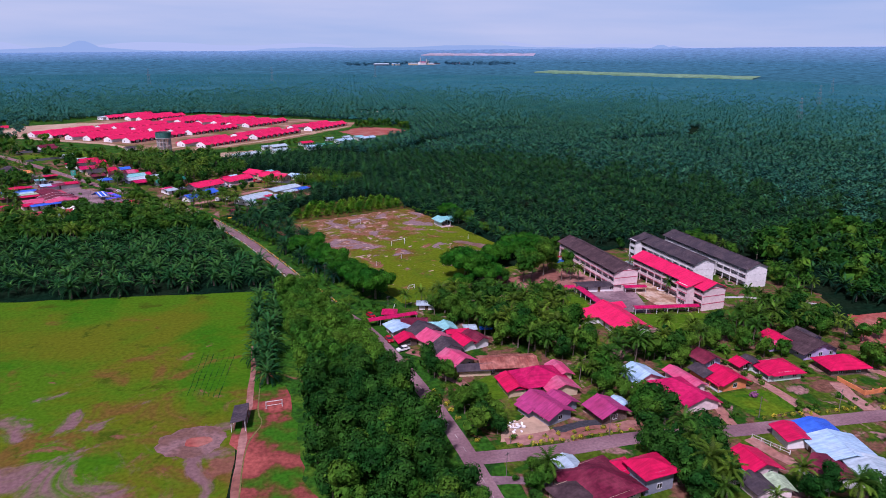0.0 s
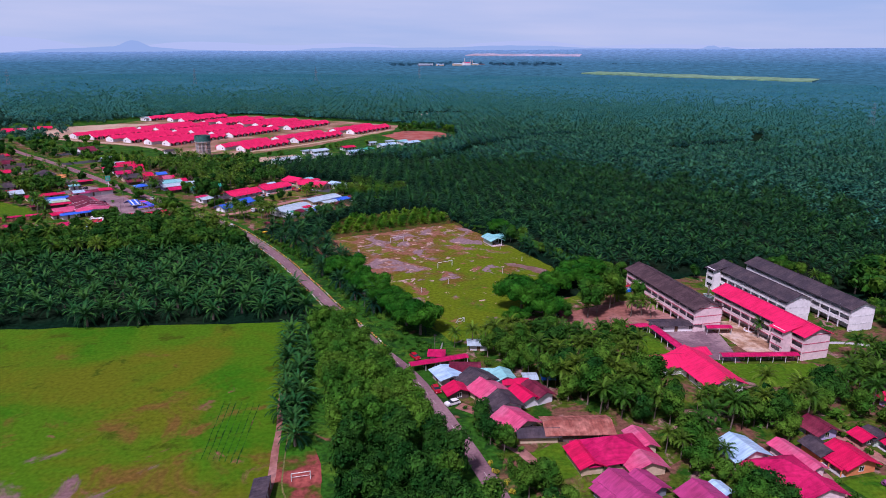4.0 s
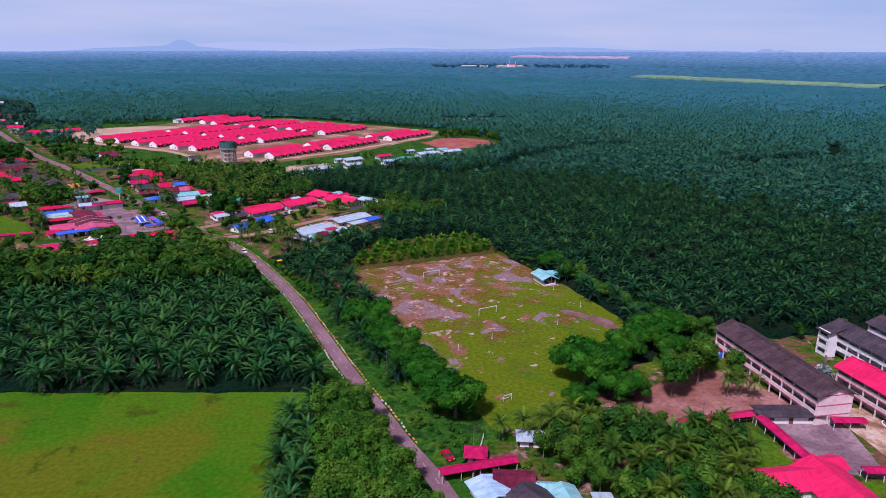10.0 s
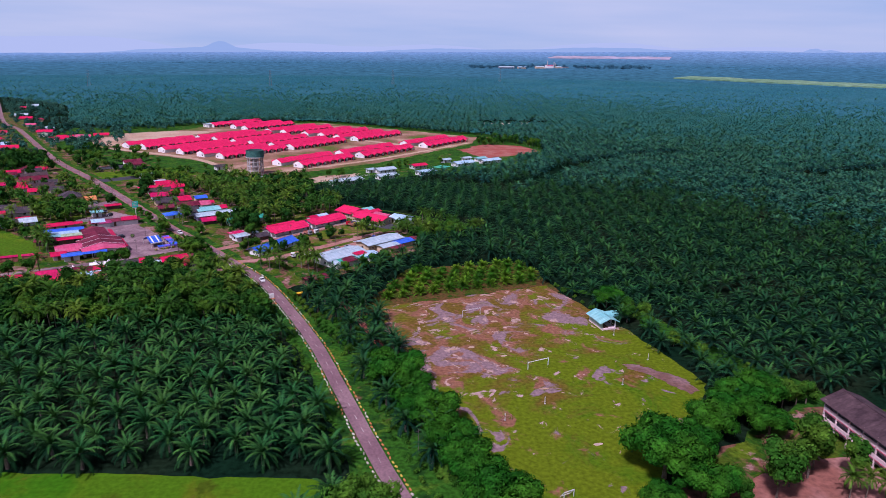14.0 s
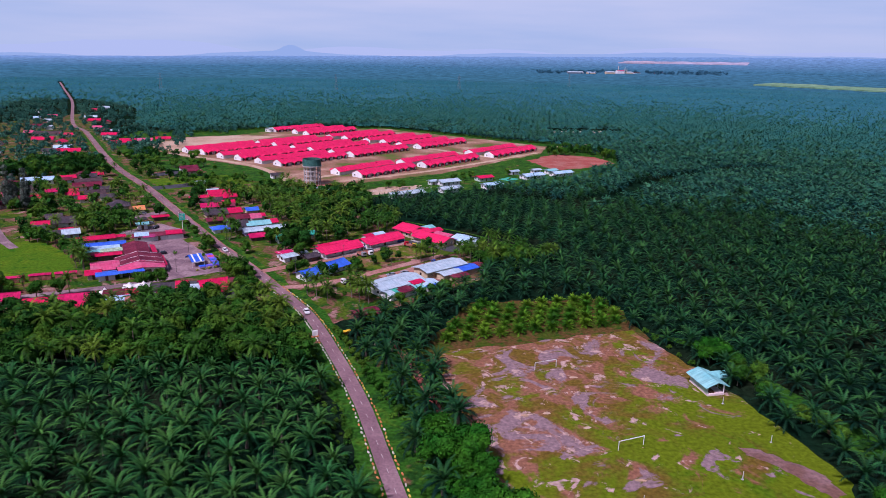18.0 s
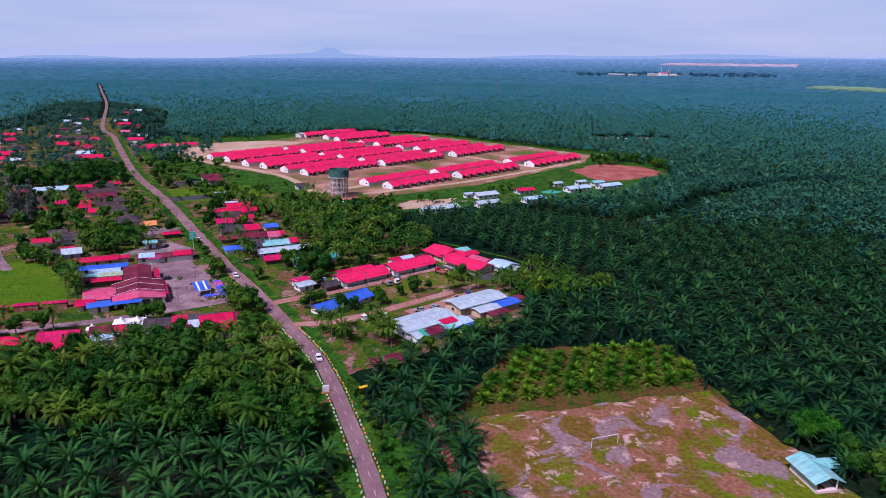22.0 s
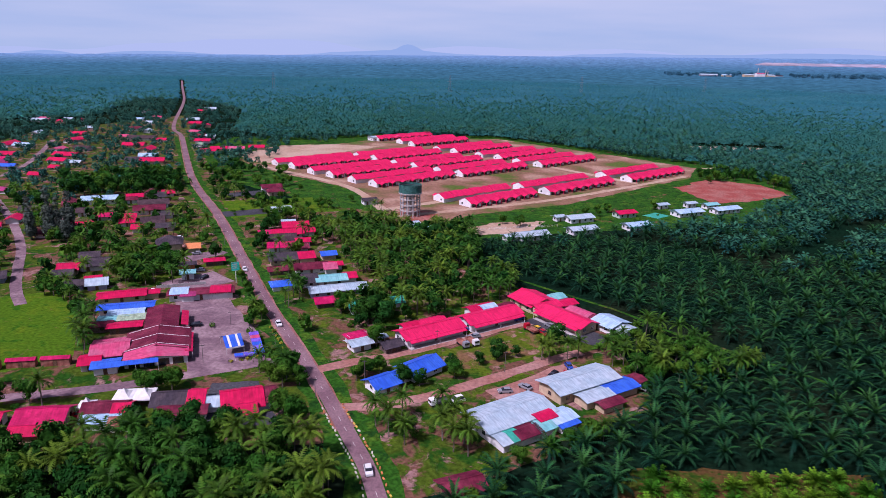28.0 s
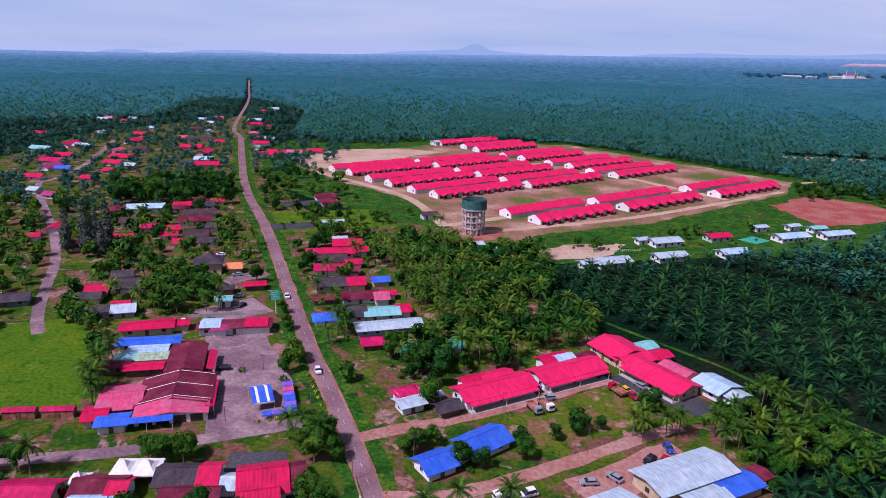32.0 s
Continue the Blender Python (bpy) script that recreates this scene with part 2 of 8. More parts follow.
WESTGRASS = layered("west_field_grass", (0.056, 0.146, 0.003), [
    ((0.030, 0.135, 0.002), 0.018, 0.3, 0.44, 0.58, (0.0, 0.0006, 0.03, 0.05)),
    ((0.100, 0.124, 0.005), 0.030, 0.5, 0.45, 0.64, (0.0, -0.0006, -0.05, 0.08)),
    ((0.140, 0.085, 0.018), 0.060, 0.7, 0.53, 0.68, (0.0, -0.0014, -0.15, 0.07)),
    ((0.050, 0.085, 0.004), 0.11, 0.6, 0.56, 0.68, None),
    ((0.200, 0.085, 0.055), 0.09, 0.9, 0.58, 0.70, (0.0008, -0.0016, -0.15, 0.07)),
    ((0.200, 0.115, 0.115), 0.050, 0.9, 0.58, 0.68, (-0.0006, -0.0030, -0.47, 0.06))], 0.22)



REDEDGE = surface("grass_over_red_soil", (0.3, 0.06, 0.06), rough=0.95, fine=1.0, coarse=0.09, spread=0.3, bump=0.3, gloss=0.03, detail=9.0, lean=(0.0, -0.0016, -0.24),
                  stops=[(0.40, (0.028, 0.130, 0.006)), (0.48, (0.07, 0.085, 0.012)), (0.53, (0.22, 0.055, 0.045)), (0.64, (0.34, 0.085, 0.07))])

COMMON = layered("worn_common_grass", (0.085, 0.125, 0.008), [
    ((0.040, 0.105, 0.005), 0.10, 0.4, 0.50, 0.62, None),
    ((0.190, 0.105, 0.050), 0.12, 0.6, 0.48, 0.60, None),
    ((0.300, 0.170, 0.130), 0.22, 0.6, 0.57, 0.65, None)], 0.3)
SCRUB = layered("scrub", (0.022, 0.095, 0.008), [
    ((0.055, 0.130, 0.010), 0.12, 0.4, 0.50, 0.62, None),
    ((0.012, 0.055, 0.008), 0.20, 0.5, 0.50, 0.60, None),
    ((0.170, 0.085, 0.050), 0.10, 0.6, 0.60, 0.68, None)], 0.5, 0.6)

REDSOIL = surface("red_laterite_soil", (0.32, 0.070, 0.055), (0.36, 0.14, 0.11), rough=0.95, fine=0.7, coarse=0.08, spread=0.3, bump=0.3, detail=8.0)
SAND = surface("pale_sandy_soil", (0.50, 0.36, 0.26), (0.42, 0.27, 0.18), rough=0.95, fine=0.5, coarse=0.04, spread=0.2, bump=0.2)
BARE = surface("bare_brown_soil", (0.25, 0.100, 0.075), (0.36, 0.18, 0.155), rough=0.95, fine=0.7, coarse=0.08, spread=0.28, bump=0.3, detail=7.0)
ESTATE = surface("building_site_soil", (0.3, 0.18, 0.11), rough=0.95, fine=0.5, coarse=0.035, spread=0.25, bump=0.3,
                 stops=[(0.36, (0.09, 0.13, 0.02)), (0.44, (0.20, 0.12, 0.06)), (0.54, (0.29, 0.15, 0.10)), (0.66, (0.42, 0.27, 0.19))], detail=6.0)
PUDDLE = surface("wet_mud", (0.17, 0.088, 0.070), (0.24, 0.140, 0.135), rough=0.6, fine=1.0, coarse=0.2, spread=0.3, detail=9.0)
ROAD = surface("worn_asphalt", (0.20, 0.112, 0.130), (0.27, 0.165, 0.180), rough=0.9, fine=1.5, coarse=0.09, spread=0.2)
LOT = surface("grey_asphalt_lot", (0.185, 0.115, 0.135), (0.31, 0.21, 0.225), rough=0.9, fine=0.9, coarse=0.12, spread=0.25, detail=8.0, swirl=0.6)
DARKTAR = surface("new_asphalt", (0.045, 0.045, 0.055), (0.07, 0.07, 0.08), rough=0.85)
LANE = surface("laterite_lane", (0.34, 0.150, 0.118), (0.40, 0.215, 0.185), rough=0.95, fine=0.9, coarse=0.1, spread=0.25, detail=7.0)
PALMSOIL = layered("young_palm_soil", (0.105, 0.058, 0.020), [
    ((0.050, 0.075, 0.008), 0.14, 0.4, 0.46, 0.58, None),
    ((0.022, 0.062, 0.006), 0.30, 0.5, 0.52, 0.62, None)], 0.35, 0.2)
COURT = surface("stained_court", (0.5, 0.4, 0.3), rough=0.95, fine=0.9, coarse=0.16, spread=0.25, detail=9.0, swirl=0.5,
                stops=[(0.36, (0.20, 0.105, 0.060)), (0.46, (0.36, 0.21, 0.13)), (0.54, (0.52, 0.38, 0.28)), (0.64, (0.58, 0.47, 0.40))])
CONCRETE = surface("concrete", (0.42, 0.40, 0.39), (0.50, 0.47, 0.46), rough=0.85, fine=1.5, coarse=0.2, spread=0.15)
LINE = surface("road_paint", (0.62, 0.58, 0.54), (0.42, 0.36, 0.34), rough=0.7, fine=2)
WHITE = surface("white_wall_paint", (0.88, 0.86, 0.86), (0.76, 0.74, 0.75), rough=0.75, fine=1.2, coarse=0.15, spread=0.10)
CREAM = surface("cream_wall_paint", (0.66, 0.52, 0.36), (0.56, 0.42, 0.28), rough=0.8, fine=1.2, coarse=0.2, spread=0.12)
PINKW = surface("pale_pink_wall_paint", (0.84, 0.66, 0.66), (0.72, 0.55, 0.56), rough=0.8, fine=1.2, coarse=0.2, spread=0.12)
GREYW = surface("grey_blue_wall_paint", (0.22, 0.24, 0.30), (0.28, 0.30, 0.36), rough=0.8, fine=1.2, coarse=0.2, spread=0.12)
LILAC = surface("lilac_wall_paint", (0.45, 0.36, 0.62), (0.52, 0.42, 0.66), rough=0.8, fine=1.2, coarse=0.2, spread=0.12)
GREENW = surface("pale_green_wall_paint", (0.55, 0.68, 0.58), (0.48, 0.60, 0.50), rough=0.8, fine=1.2, coarse=0.2, spread=0.12)
ORANGEW = surface("orange_wall_paint", (0.75, 0.27, 0.10), (0.66, 0.22, 0.09), rough=0.8, fine=1.2, coarse=0.2, spread=0.12)
PLANKW = surface("dark_timber_wall", (0.12, 0.08, 0.07), (0.18, 0.13, 0.11), rough=0.85, fine=2, coarse=0.4)
RED = surface("red_roof_sheet", (0.64, 0.010, 0.080), (0.54, 0.010, 0.070), rough=0.55, fine=0.8, coarse=0.25, spread=0.12, bump=0.22, ribs=1.2, worn=True)
REDTILE = surface("bright_red_roof", (0.80, 0.022, 0.115), (0.70, 0.018, 0.100), rough=0.55, fine=1.0, coarse=0.2, spread=0.10, bump=0.2, ribs=2.0, worn=True)
MAROON = surface("faded_maroon_roof_sheet", (0.135, 0.012, 0.034), (0.21, 0.030, 0.058), rough=0.7, fine=0.9, coarse=0.2, spread=0.25, bump=0.22, ribs=1.2, worn=True)
CRIMSON = surface("crimson_roof_sheet", (0.46, 0.008, 0.085), (0.58, 0.016, 0.11), rough=0.6, fine=0.8, coarse=0.2, spread=0.18, bump=0.22, ribs=1.2, worn=True)
MAGENTA = surface("magenta_roof_sheet", (0.42, 0.05, 0.18), (0.36, 0.04, 0.14), rough=0.6, fine=0.8, coarse=0.2, spread=0.15, bump=0.22, ribs=1.2, worn=True)
ROSE = surface("faded_rose_roof_sheet", (0.62, 0.075, 0.18), (0.54, 0.12, 0.21), rough=0.7, fine=0.8, coarse=0.2, spread=0.15, bump=0.22, ribs=1.2, worn=True)
RUST = surface("rusty_roof_sheet", (0.26, 0.08, 0.06), (0.42, 0.17, 0.13), rough=0.85, fine=0.9, coarse=0.35, spread=0.3, bump=0.22, ribs=1.2, worn=True)
DARKROOF = surface("dark_grey_roof_tile", (0.052, 0.042, 0.054), (0.085, 0.064, 0.074), rough=0.75, fine=1.4, coarse=0.3, spread=0.25, bump=0.25, ribs=2.0, worn=True)
BROWNROOF = surface("weathered_brown_roof_tile", (0.060, 0.036, 0.042), (0.095, 0.058, 0.064), rough=0.8, fine=1.4, coarse=0.3, spread=0.25, bump=0.25, ribs=2.0, worn=True)
SILVER = surface("galvanised_roof_sheet", (0.44, 0.58, 0.66), (0.52, 0.63, 0.70), rough=0.5, metal=0.15, fine=0.7, coarse=0.2, spread=0.12, bump=0.22, ribs=1.2, worn=True)
PALEBLUE = surface("pale_blue_roof_sheet", (0.36, 0.56, 0.74), (0.46, 0.63, 0.78), rough=0.55, fine=0.7, coarse=0.2, spread=0.12, bump=0.22, ribs=1.2, worn=True)
BLUE = surface("bright_blue_roof_sheet", (0.035, 0.12, 0.62), (0.05, 0.16, 0.68), rough=0.5, fine=0.7, coarse=0.2, spread=0.12, bump=0.22, ribs=1.2, worn=True)
TEAL = surface("teal_roof_sheet", (0.18, 0.50, 0.52), (0.26, 0.56, 0.56), rough=0.55, fine=0.7, coarse=0.2, spread=0.12, bump=0.22, ribs=1.2, worn=True)
GREENROOF = surface("jade_green_roof_sheet", (0.03, 0.42, 0.30), (0.04, 0.36, 0.26), rough=0.55, fine=0.7, coarse=0.2, spread=0.12, bump=0.22, ribs=1.2, worn=True)
DARKGREEN = surface("dark_green_steel", (0.035, 0.12, 0.11), (0.05, 0.15, 0.13), rough=0.6, fine=0.8, coarse=0.3)
LIMEROOF = surface("pale_green_roof_sheet", (0.42, 0.55, 0.36), (0.36, 0.48, 0.32), rough=0.6, bump=0.22, ribs=1.2, worn=True)
PINKTRIM = surface("pink_trim_paint", (0.62, 0.14, 0.20), (0.55, 0.12, 0.18), rough=0.7)
GLASS = surface("dark_window_glass", (0.02, 0.025, 0.035), (0.035, 0.04, 0.05), rough=0.12, fine=0.5, gloss=0.8)
FRAME = surface("white_window_frame", (0.70, 0.70, 0.70), rough=0.5)
TIMBER = surface("brown_timber", (0.16, 0.085, 0.05), (0.22, 0.12, 0.08), rough=0.8, fine=3)
STEEL = surface("painted_white_steel", (0.72, 0.72, 0.72), (0.60, 0.58, 0.56), rough=0.5, fine=2)
DARKSTEEL = surface("dark_steel", (0.05, 0.05, 0.055), (0.08, 0.08, 0.085), rough=0.5)
CANVAS = surface("white_canvas", (0.80, 0.79, 0.78), (0.72, 0.71, 0.72), rough=0.8, coarse=0.4, spread=0.06)
TARP = surface("blue_tarpaulin", (0.02, 0.16, 0.72), (0.03, 0.20, 0.78), rough=0.4, coarse=0.6)
SIGNGREEN = surface("green_sign_face", (0.02, 0.58, 0.44), (0.03, 0.62, 0.46), rough=0.4)
SIGNYELLOW = surface("yellow_sign_face", (0.80, 0.48, 0.02), (0.72, 0.42, 0.02), rough=0.5)
CAR_WHITE = surface("white_car_paint", (0.78, 0.78, 0.78), rough=0.25, spread=0.03)
CAR_SILVER = surface("silver_car_paint", (0.42, 0.44, 0.48), rough=0.25, metal=0.4, spread=0.03)
CAR_RED = surface("red_car_paint", (0.42, 0.01, 0.025), rough=0.25, spread=0.03)
CAR_BLACK = surface("black_car_paint", (0.02, 0.02, 0.03), rough=0.2, spread=0.03)
CAR_BLUE = surface("blue_car_paint", (0.03, 0.08, 0.35), rough=0.25, spread=0.03)
RUBBER = surface("tyre_rubber", (0.02, 0.02, 0.02), rough=0.9)


# ---- mesh tools ----
class Shape:
    """Collects boxes, slabs and quads into one mesh."""

    def __init__(self):
        self.v, self.f = [], []

    def face(self, *pts):
        k = len(self.v)
        self.v += [tuple(p) for p in pts]
        self.f.append(tuple(range(k, k + len(pts))))
        return self

    def box(self, x0, x1, y0, y1, z0, z1):
        k = len(self.v)
        self.v += [(x, y, z) for z in (z0, z1) for x, y in ((x0, y0), (x1, y0), (x1, y1), (x0, y1))]
        self.f += [tuple(k + i for i in q) for q in ((3, 2, 1, 0), (4, 5, 6, 7), (0, 1, 5, 4), (1, 2, 6, 5), (2, 3, 7, 6), (3, 0, 4, 7))]
        return self

    def slab(self, pts, thick):
        """A sheet through the given corners with a thickness downwards."""
        k, n = len(self.v), len(pts)
        self.v += [tuple(p) for p in pts] + [(p[0], p[1], p[2] - thick) for p in pts]
        self.f.append(tuple(range(k, k + n)))
        self.f.append(tuple(k + n + i for i in reversed(range(n))))
        for i in range(n):
            j = (i + 1) % n
            self.f.append((k + i, k + n + i, k + n + j, k + j))
        return self

    def tube(self, a, b, ra, rb=None, sides=6):
        rb = ra if rb is None else rb
        a, b = Vector(a), Vector(b)
        d = (b - a).normalized()
        u = d.cross((0.3, 0.9, 0.31)).normalized()
        w = d.cross(u)
        k = len(self.v)
        for p, r in ((a, ra), (b, rb)):
            for i in range(sides):
                g = 2 * math.pi * i / sides
                self.v.append(tuple(p + u * (r * math.cos(g)) + w * (r * math.sin(g))))
        for i in range(sides):
            j = (i + 1) % sides
            self.f.append((k + i, k + j, k + sides + j, k + sides + i))
        self.f.append(tuple(k + i for i in reversed(range(sides))))
        self.f.append(tuple(k + sides + i for i in range(sides)))
        return self

    def mesh(self, name, material):
        me = bpy.data.meshes.new(name)
        me.from_pydata(self.v, [], self.f)
        me.materials.append(material)
        return me


def part(name, shape, material, parent, label="", at=None):
    """One mesh object under a thing or a part."""
    me = shape if isinstance(shape, bpy.types.Mesh) else shape.mesh(name, material)
    ob = new(name, me)
    ob.parent = parent
    if at is not None:
        ob.matrix_basis = at
    return tagged(ob, label)


def thing(name, label, category, at, group=""):
    ob = new(name)
    ob.empty_display_size = 0.5
    ob.matrix_world = at
    return tagged(ob, label, category, group)


def setting(name, shape, material, label="", category="", kind="structure"):
    me = shape if isinstance(shape, bpy.types.Mesh) else shape.mesh(name, material)
    return tagged(new(name, me), label, category, "", kind)


def inside(px, py, poly):
    """Which of the points lie in the polygon."""
    hit = np.zeros(len(px), bool)
    for (ax, ay), (bx, by) in zip(poly, poly[1:] + poly[:1]):
        cut = (ay > py) != (by > py)
        with np.errstate(divide="ignore", invalid="ignore"):
            hit ^= cut & (px < (bx - ax) * (py - ay) / (by - ay) + ax)
    return hit


def far_from(px, py, line):
    """Distance of the points to a polyline."""
    best = np.full(len(px), 1e9)
    for (ax, ay), (bx, by) in zip(line, line[1:]):
        dx, dy = bx - ax, by - ay
        u = np.clip(((px - ax) * dx + (py - ay) * dy) / (dx * dx + dy * dy), 0, 1)
        best = np.minimum(best, np.hypot(px - ax - u * dx, py - ay - u * dy))
    return best


def patch(name, pts, material, z=0.03, rough_edge=1.0, step=3.0, label="", category="", seed=0.0):
    """A flat piece of ground with an uneven outline."""
    out = []
    for (ax, ay), (bx, by) in zip(pts, pts[1:] + pts[:1]):
        n = max(1, int(math.hypot(bx - ax, by - ay) / step))
        for i in range(n):
            x, y = ax + (bx - ax) * i / n, ay + (by - ay) * i / n
            j = noise.noise_vector((x * 0.13 + seed, y * 0.13, seed)) * rough_edge * 1.6 + noise.noise_vector((x * 0.7 + seed, y * 0.7, seed + 5)) * rough_edge * 0.8
            out.append(Vector((x + j.x, y + j.y, 0)))
    from mathutils import geometry
    tris = geometry.tessellate_polygon([out])
    s = Shape()
    s.v = [(p.x, p.y, z) for p in out]
    s.f = [tuple(t) if (out[t[1]] - out[t[0]]).cross(out[t[2]] - out[t[0]]).z > 0 else tuple(reversed(t)) for t in tris]
    return setting(name, s, material, label, category)


def smooth(line, step):
    """A polyline made denser along a Catmull-Rom curve."""
    pts = [Vector((*p, 0)) for p in line]
    pts = [pts[0] * 2 - pts[1]] + pts + [pts[-1] * 2 - pts[-2]]
    out = []
    for a, b, c, d in zip(pts, pts[1:], pts[2:], pts[3:]):
        n = max(1, int((c - b).length / step))
        for i in range(n):
            u = i / n
            out.append(0.5 * (2 * b + (c - a) * u + (2 * a - 5 * b + 4 * c - d) * u * u + (3 * b - a - 3 * c + d) * u ** 3))
    return out + [pts[-2]]


def ribbon(line, width, z=0.06, shift=0.0, ragged=0.0, thick=0.0, step=5.0):
    """A strip of ground along a line."""
    c = smooth(line, step)
    s = Shape()
    for i, p in enumerate(c):
        d = (c[min(i + 1, len(c) - 1)] - c[max(i - 1, 0)]).normalized()
        n = Vector((-d.y, d.x, 0))
        j = noise.noise((p.x * 0.2, p.y * 0.2, 3)) * ragged
        k = noise.noise((p.x * 0.2, p.y * 0.2, 9)) * ragged
        s.v += [tuple(p + n * (shift + width / 2 + j) + Vector((0, 0, z))), tuple(p + n * (shift - width / 2 + k) + Vector((0, 0, z)))]
        if i:
            m = 2 * i
            s.f.append((m - 2, m - 1, m + 1, m))
    return s


# ---- plants ----
def frond(length, e0, droop, stations, leaflet, width, rng, sag=0.35, rib=True):
    """Leaflets on both sides of one arching midrib, as triangles: points and faces."""
    v, f = [(0.0, 0.0, 0.0)], []
    x = z = 0.0
    for i in range(stations):
        s = (i + 0.5) / stations
        a = e0 - droop * s ** 1.7
        px, pz, k = x, z, len(v) - 1 if not i else last
        x += math.cos(a) * length / stations
        z += math.sin(a) * length / stations
        last = len(v)
        v.append((x, 0.0, z))
        w = leaflet * (0.35 + 1.0 * math.sin(math.pi * min(1, 0.12 + s * 0.86)))
        for side in (1, -1):
            tip = w * rng.uniform(0.85, 1.1)
            m = len(v)
            v.append((px + (x - px) * width + tip * 0.55 * math.cos(a), side * tip * 0.85, pz + (z - pz) * width + tip * 0.55 * math.sin(a) - tip * sag))
            f.append((k, last, m) if side > 0 else (last, k, m))
    return np.array(v), np.array(f)


def crown_of_fronds(count, length, stations, leaflet, width, seed, low=-15, high=80, droop=75, base=0.0, sag=0.35, rib=True):
    rng = random.Random(seed)
    vs, fs, k = [], [], 0
    for i in range(count):
        e0 = radians(low + (high - low) * ((i + rng.uniform(-1.2, 1.2)) / count) ** 0.9 if i > 1 else low)
        v, f = frond(length * rng.uniform(0.85, 1.1), e0, radians(droop * rng.uniform(0.8, 1.2)), stations, leaflet, width, rng, sag, rib)
        g = i * 2.39996 + rng.uniform(-0.2, 0.2)
        c, s = math.cos(g), math.sin(g)
        v = np.stack([v[:, 0] * c - v[:, 1] * s, v[:, 0] * s + v[:, 1] * c, v[:, 2] + base], 1)
        vs.append(v)
        fs.append(f + k)
        k += len(v)
    return np.concatenate(vs), np.concatenate(fs)


def upper_part(count, stations, share=0.5):
    """Which faces of a crown belong to its upper fronds, which get the brighter, sunlit colour."""
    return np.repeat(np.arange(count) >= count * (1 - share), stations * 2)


def spread_marks(marks, n, seed):
    """The marks of the templates' faces, in the order in which spread_out joins them."""
    pick = np.random.default_rng(seed).integers(0, len(marks), n)
    return np.concatenate([np.tile(m, int((pick == i).sum())) for i, m in enumerate(marks)])


def tri_mesh(name, v, f, material, second=None, marks=None):
    me = bpy.data.meshes.new(name)
    me.vertices.add(len(v))
    me.vertices.foreach_set("co", np.ascontiguousarray(v, dtype=np.float32).ravel())
    me.loops.add(len(f) * 3)
    me.loops.foreach_set("vertex_index", np.ascontiguousarray(f, dtype=np.int32).ravel())
    me.polygons.add(len(f))
    me.polygons.foreach_set("loop_start", np.arange(0, len(f) * 3, 3, dtype=np.int32))
    me.materials.append(material)
    if second:
        me.materials.append(second)
        me.polygons.foreach_set("material_index", np.where(marks, 0, 1).astype(np.int32))
    me.update(calc_edges=True)
    return me


def spread_out(templates, xs, ys, zs, scales, seed):
    """Joins many turned copies of the templates into one set of points and faces."""
    rng = np.random.default_rng(seed)
    pick = rng.integers(0, len(templates), len(xs))
    turn = rng.uniform(0, 2 * np.pi, len(xs))
    vs, fs, k = [], [], 0
    for i, (v, f) in enumerate(templates):
        w = np.nonzero(pick == i)[0]
        if not len(w):
            continue
        c, s = np.cos(turn[w])[:, None], np.sin(turn[w])[:, None]
        sc = scales[w][:, None]
        x = (v[None, :, 0] * c - v[None, :, 1] * s) * sc + xs[w][:, None]
        y = (v[None, :, 0] * s + v[None, :, 1] * c) * sc + ys[w][:, None]
        z = v[None, :, 2] * sc + zs[w][:, None]
        vs.append(np.stack([x, y, z], 2).reshape(-1, 3))
        fs.append((f[None] + (np.arange(len(w)) * len(v))[:, None, None] + k).reshape(-1, 3))
        k += len(w) * len(v)
    return np.concatenate(vs), np.concatenate(fs)


def leaf_crown(blobs, leaves, size, seed, flat=1.0):
    """Leaf clumps over the skins of several lumps: points and faces."""
    rng = np.random.default_rng(seed)
    vs, weights = [], np.array([b[3] ** 2 for b in blobs])
    share = np.maximum(1, (leaves * weights / weights.sum()).astype(int))
    for (bx, by, bz, r), n in zip(blobs, share):
        d = rng.normal(size=(n, 3))
        d[:, 2] = np.abs(d[:, 2]) * rng.choice([1, 1, 1, -0.7], n)
        d /= np.linalg.norm(d, axis=1)[:, None]
        p = d * (r * rng.uniform(0.72, 1.06, n))[:, None]
        p[:, 2] *= flat
        p += np.array([bx, by, bz])
        a = np.cross(d, rng.normal(size=(n, 3)))
        a /= np.linalg.norm(a, axis=1)[:, None]
        b = np.cross(d, a) + d * rng.uniform(-0.5, 0.5, n)[:, None]
        w = (size * rng.uniform(0.6, 1.3, n))[:, None]
        quad = np.stack([p - a * w * 0.5, p - b * w * 0.28 - d * w * 0.1, p + a * w * 0.55 - d * w * 0.2, p + b * w * 0.3], 1)
        vs.append(quad.reshape(-1, 3))
        k = max(2, n // 11)
        d = rng.normal(size=(k, 3))
        d /= np.linalg.norm(d, axis=1)[:, None]
        p = d * r * 0.62 * np.array([1, 1, flat]) + np.array([bx, by, bz])
        a = np.cross(d, rng.normal(size=(k, 3)))
        a /= np.linalg.norm(a, axis=1)[:, None]
        b = np.cross(d, a)
        vs.append(np.stack([p - a * r * 0.5, p - b * r * 0.42, p + a * r * 0.5, p + b * r * 0.42], 1).reshape(-1, 3))
    v = np.concatenate(vs)
    q = np.arange(0, len(v), 4)[:, None]
    return v, np.concatenate([q + [0, 1, 2], q + [0, 2, 3]])


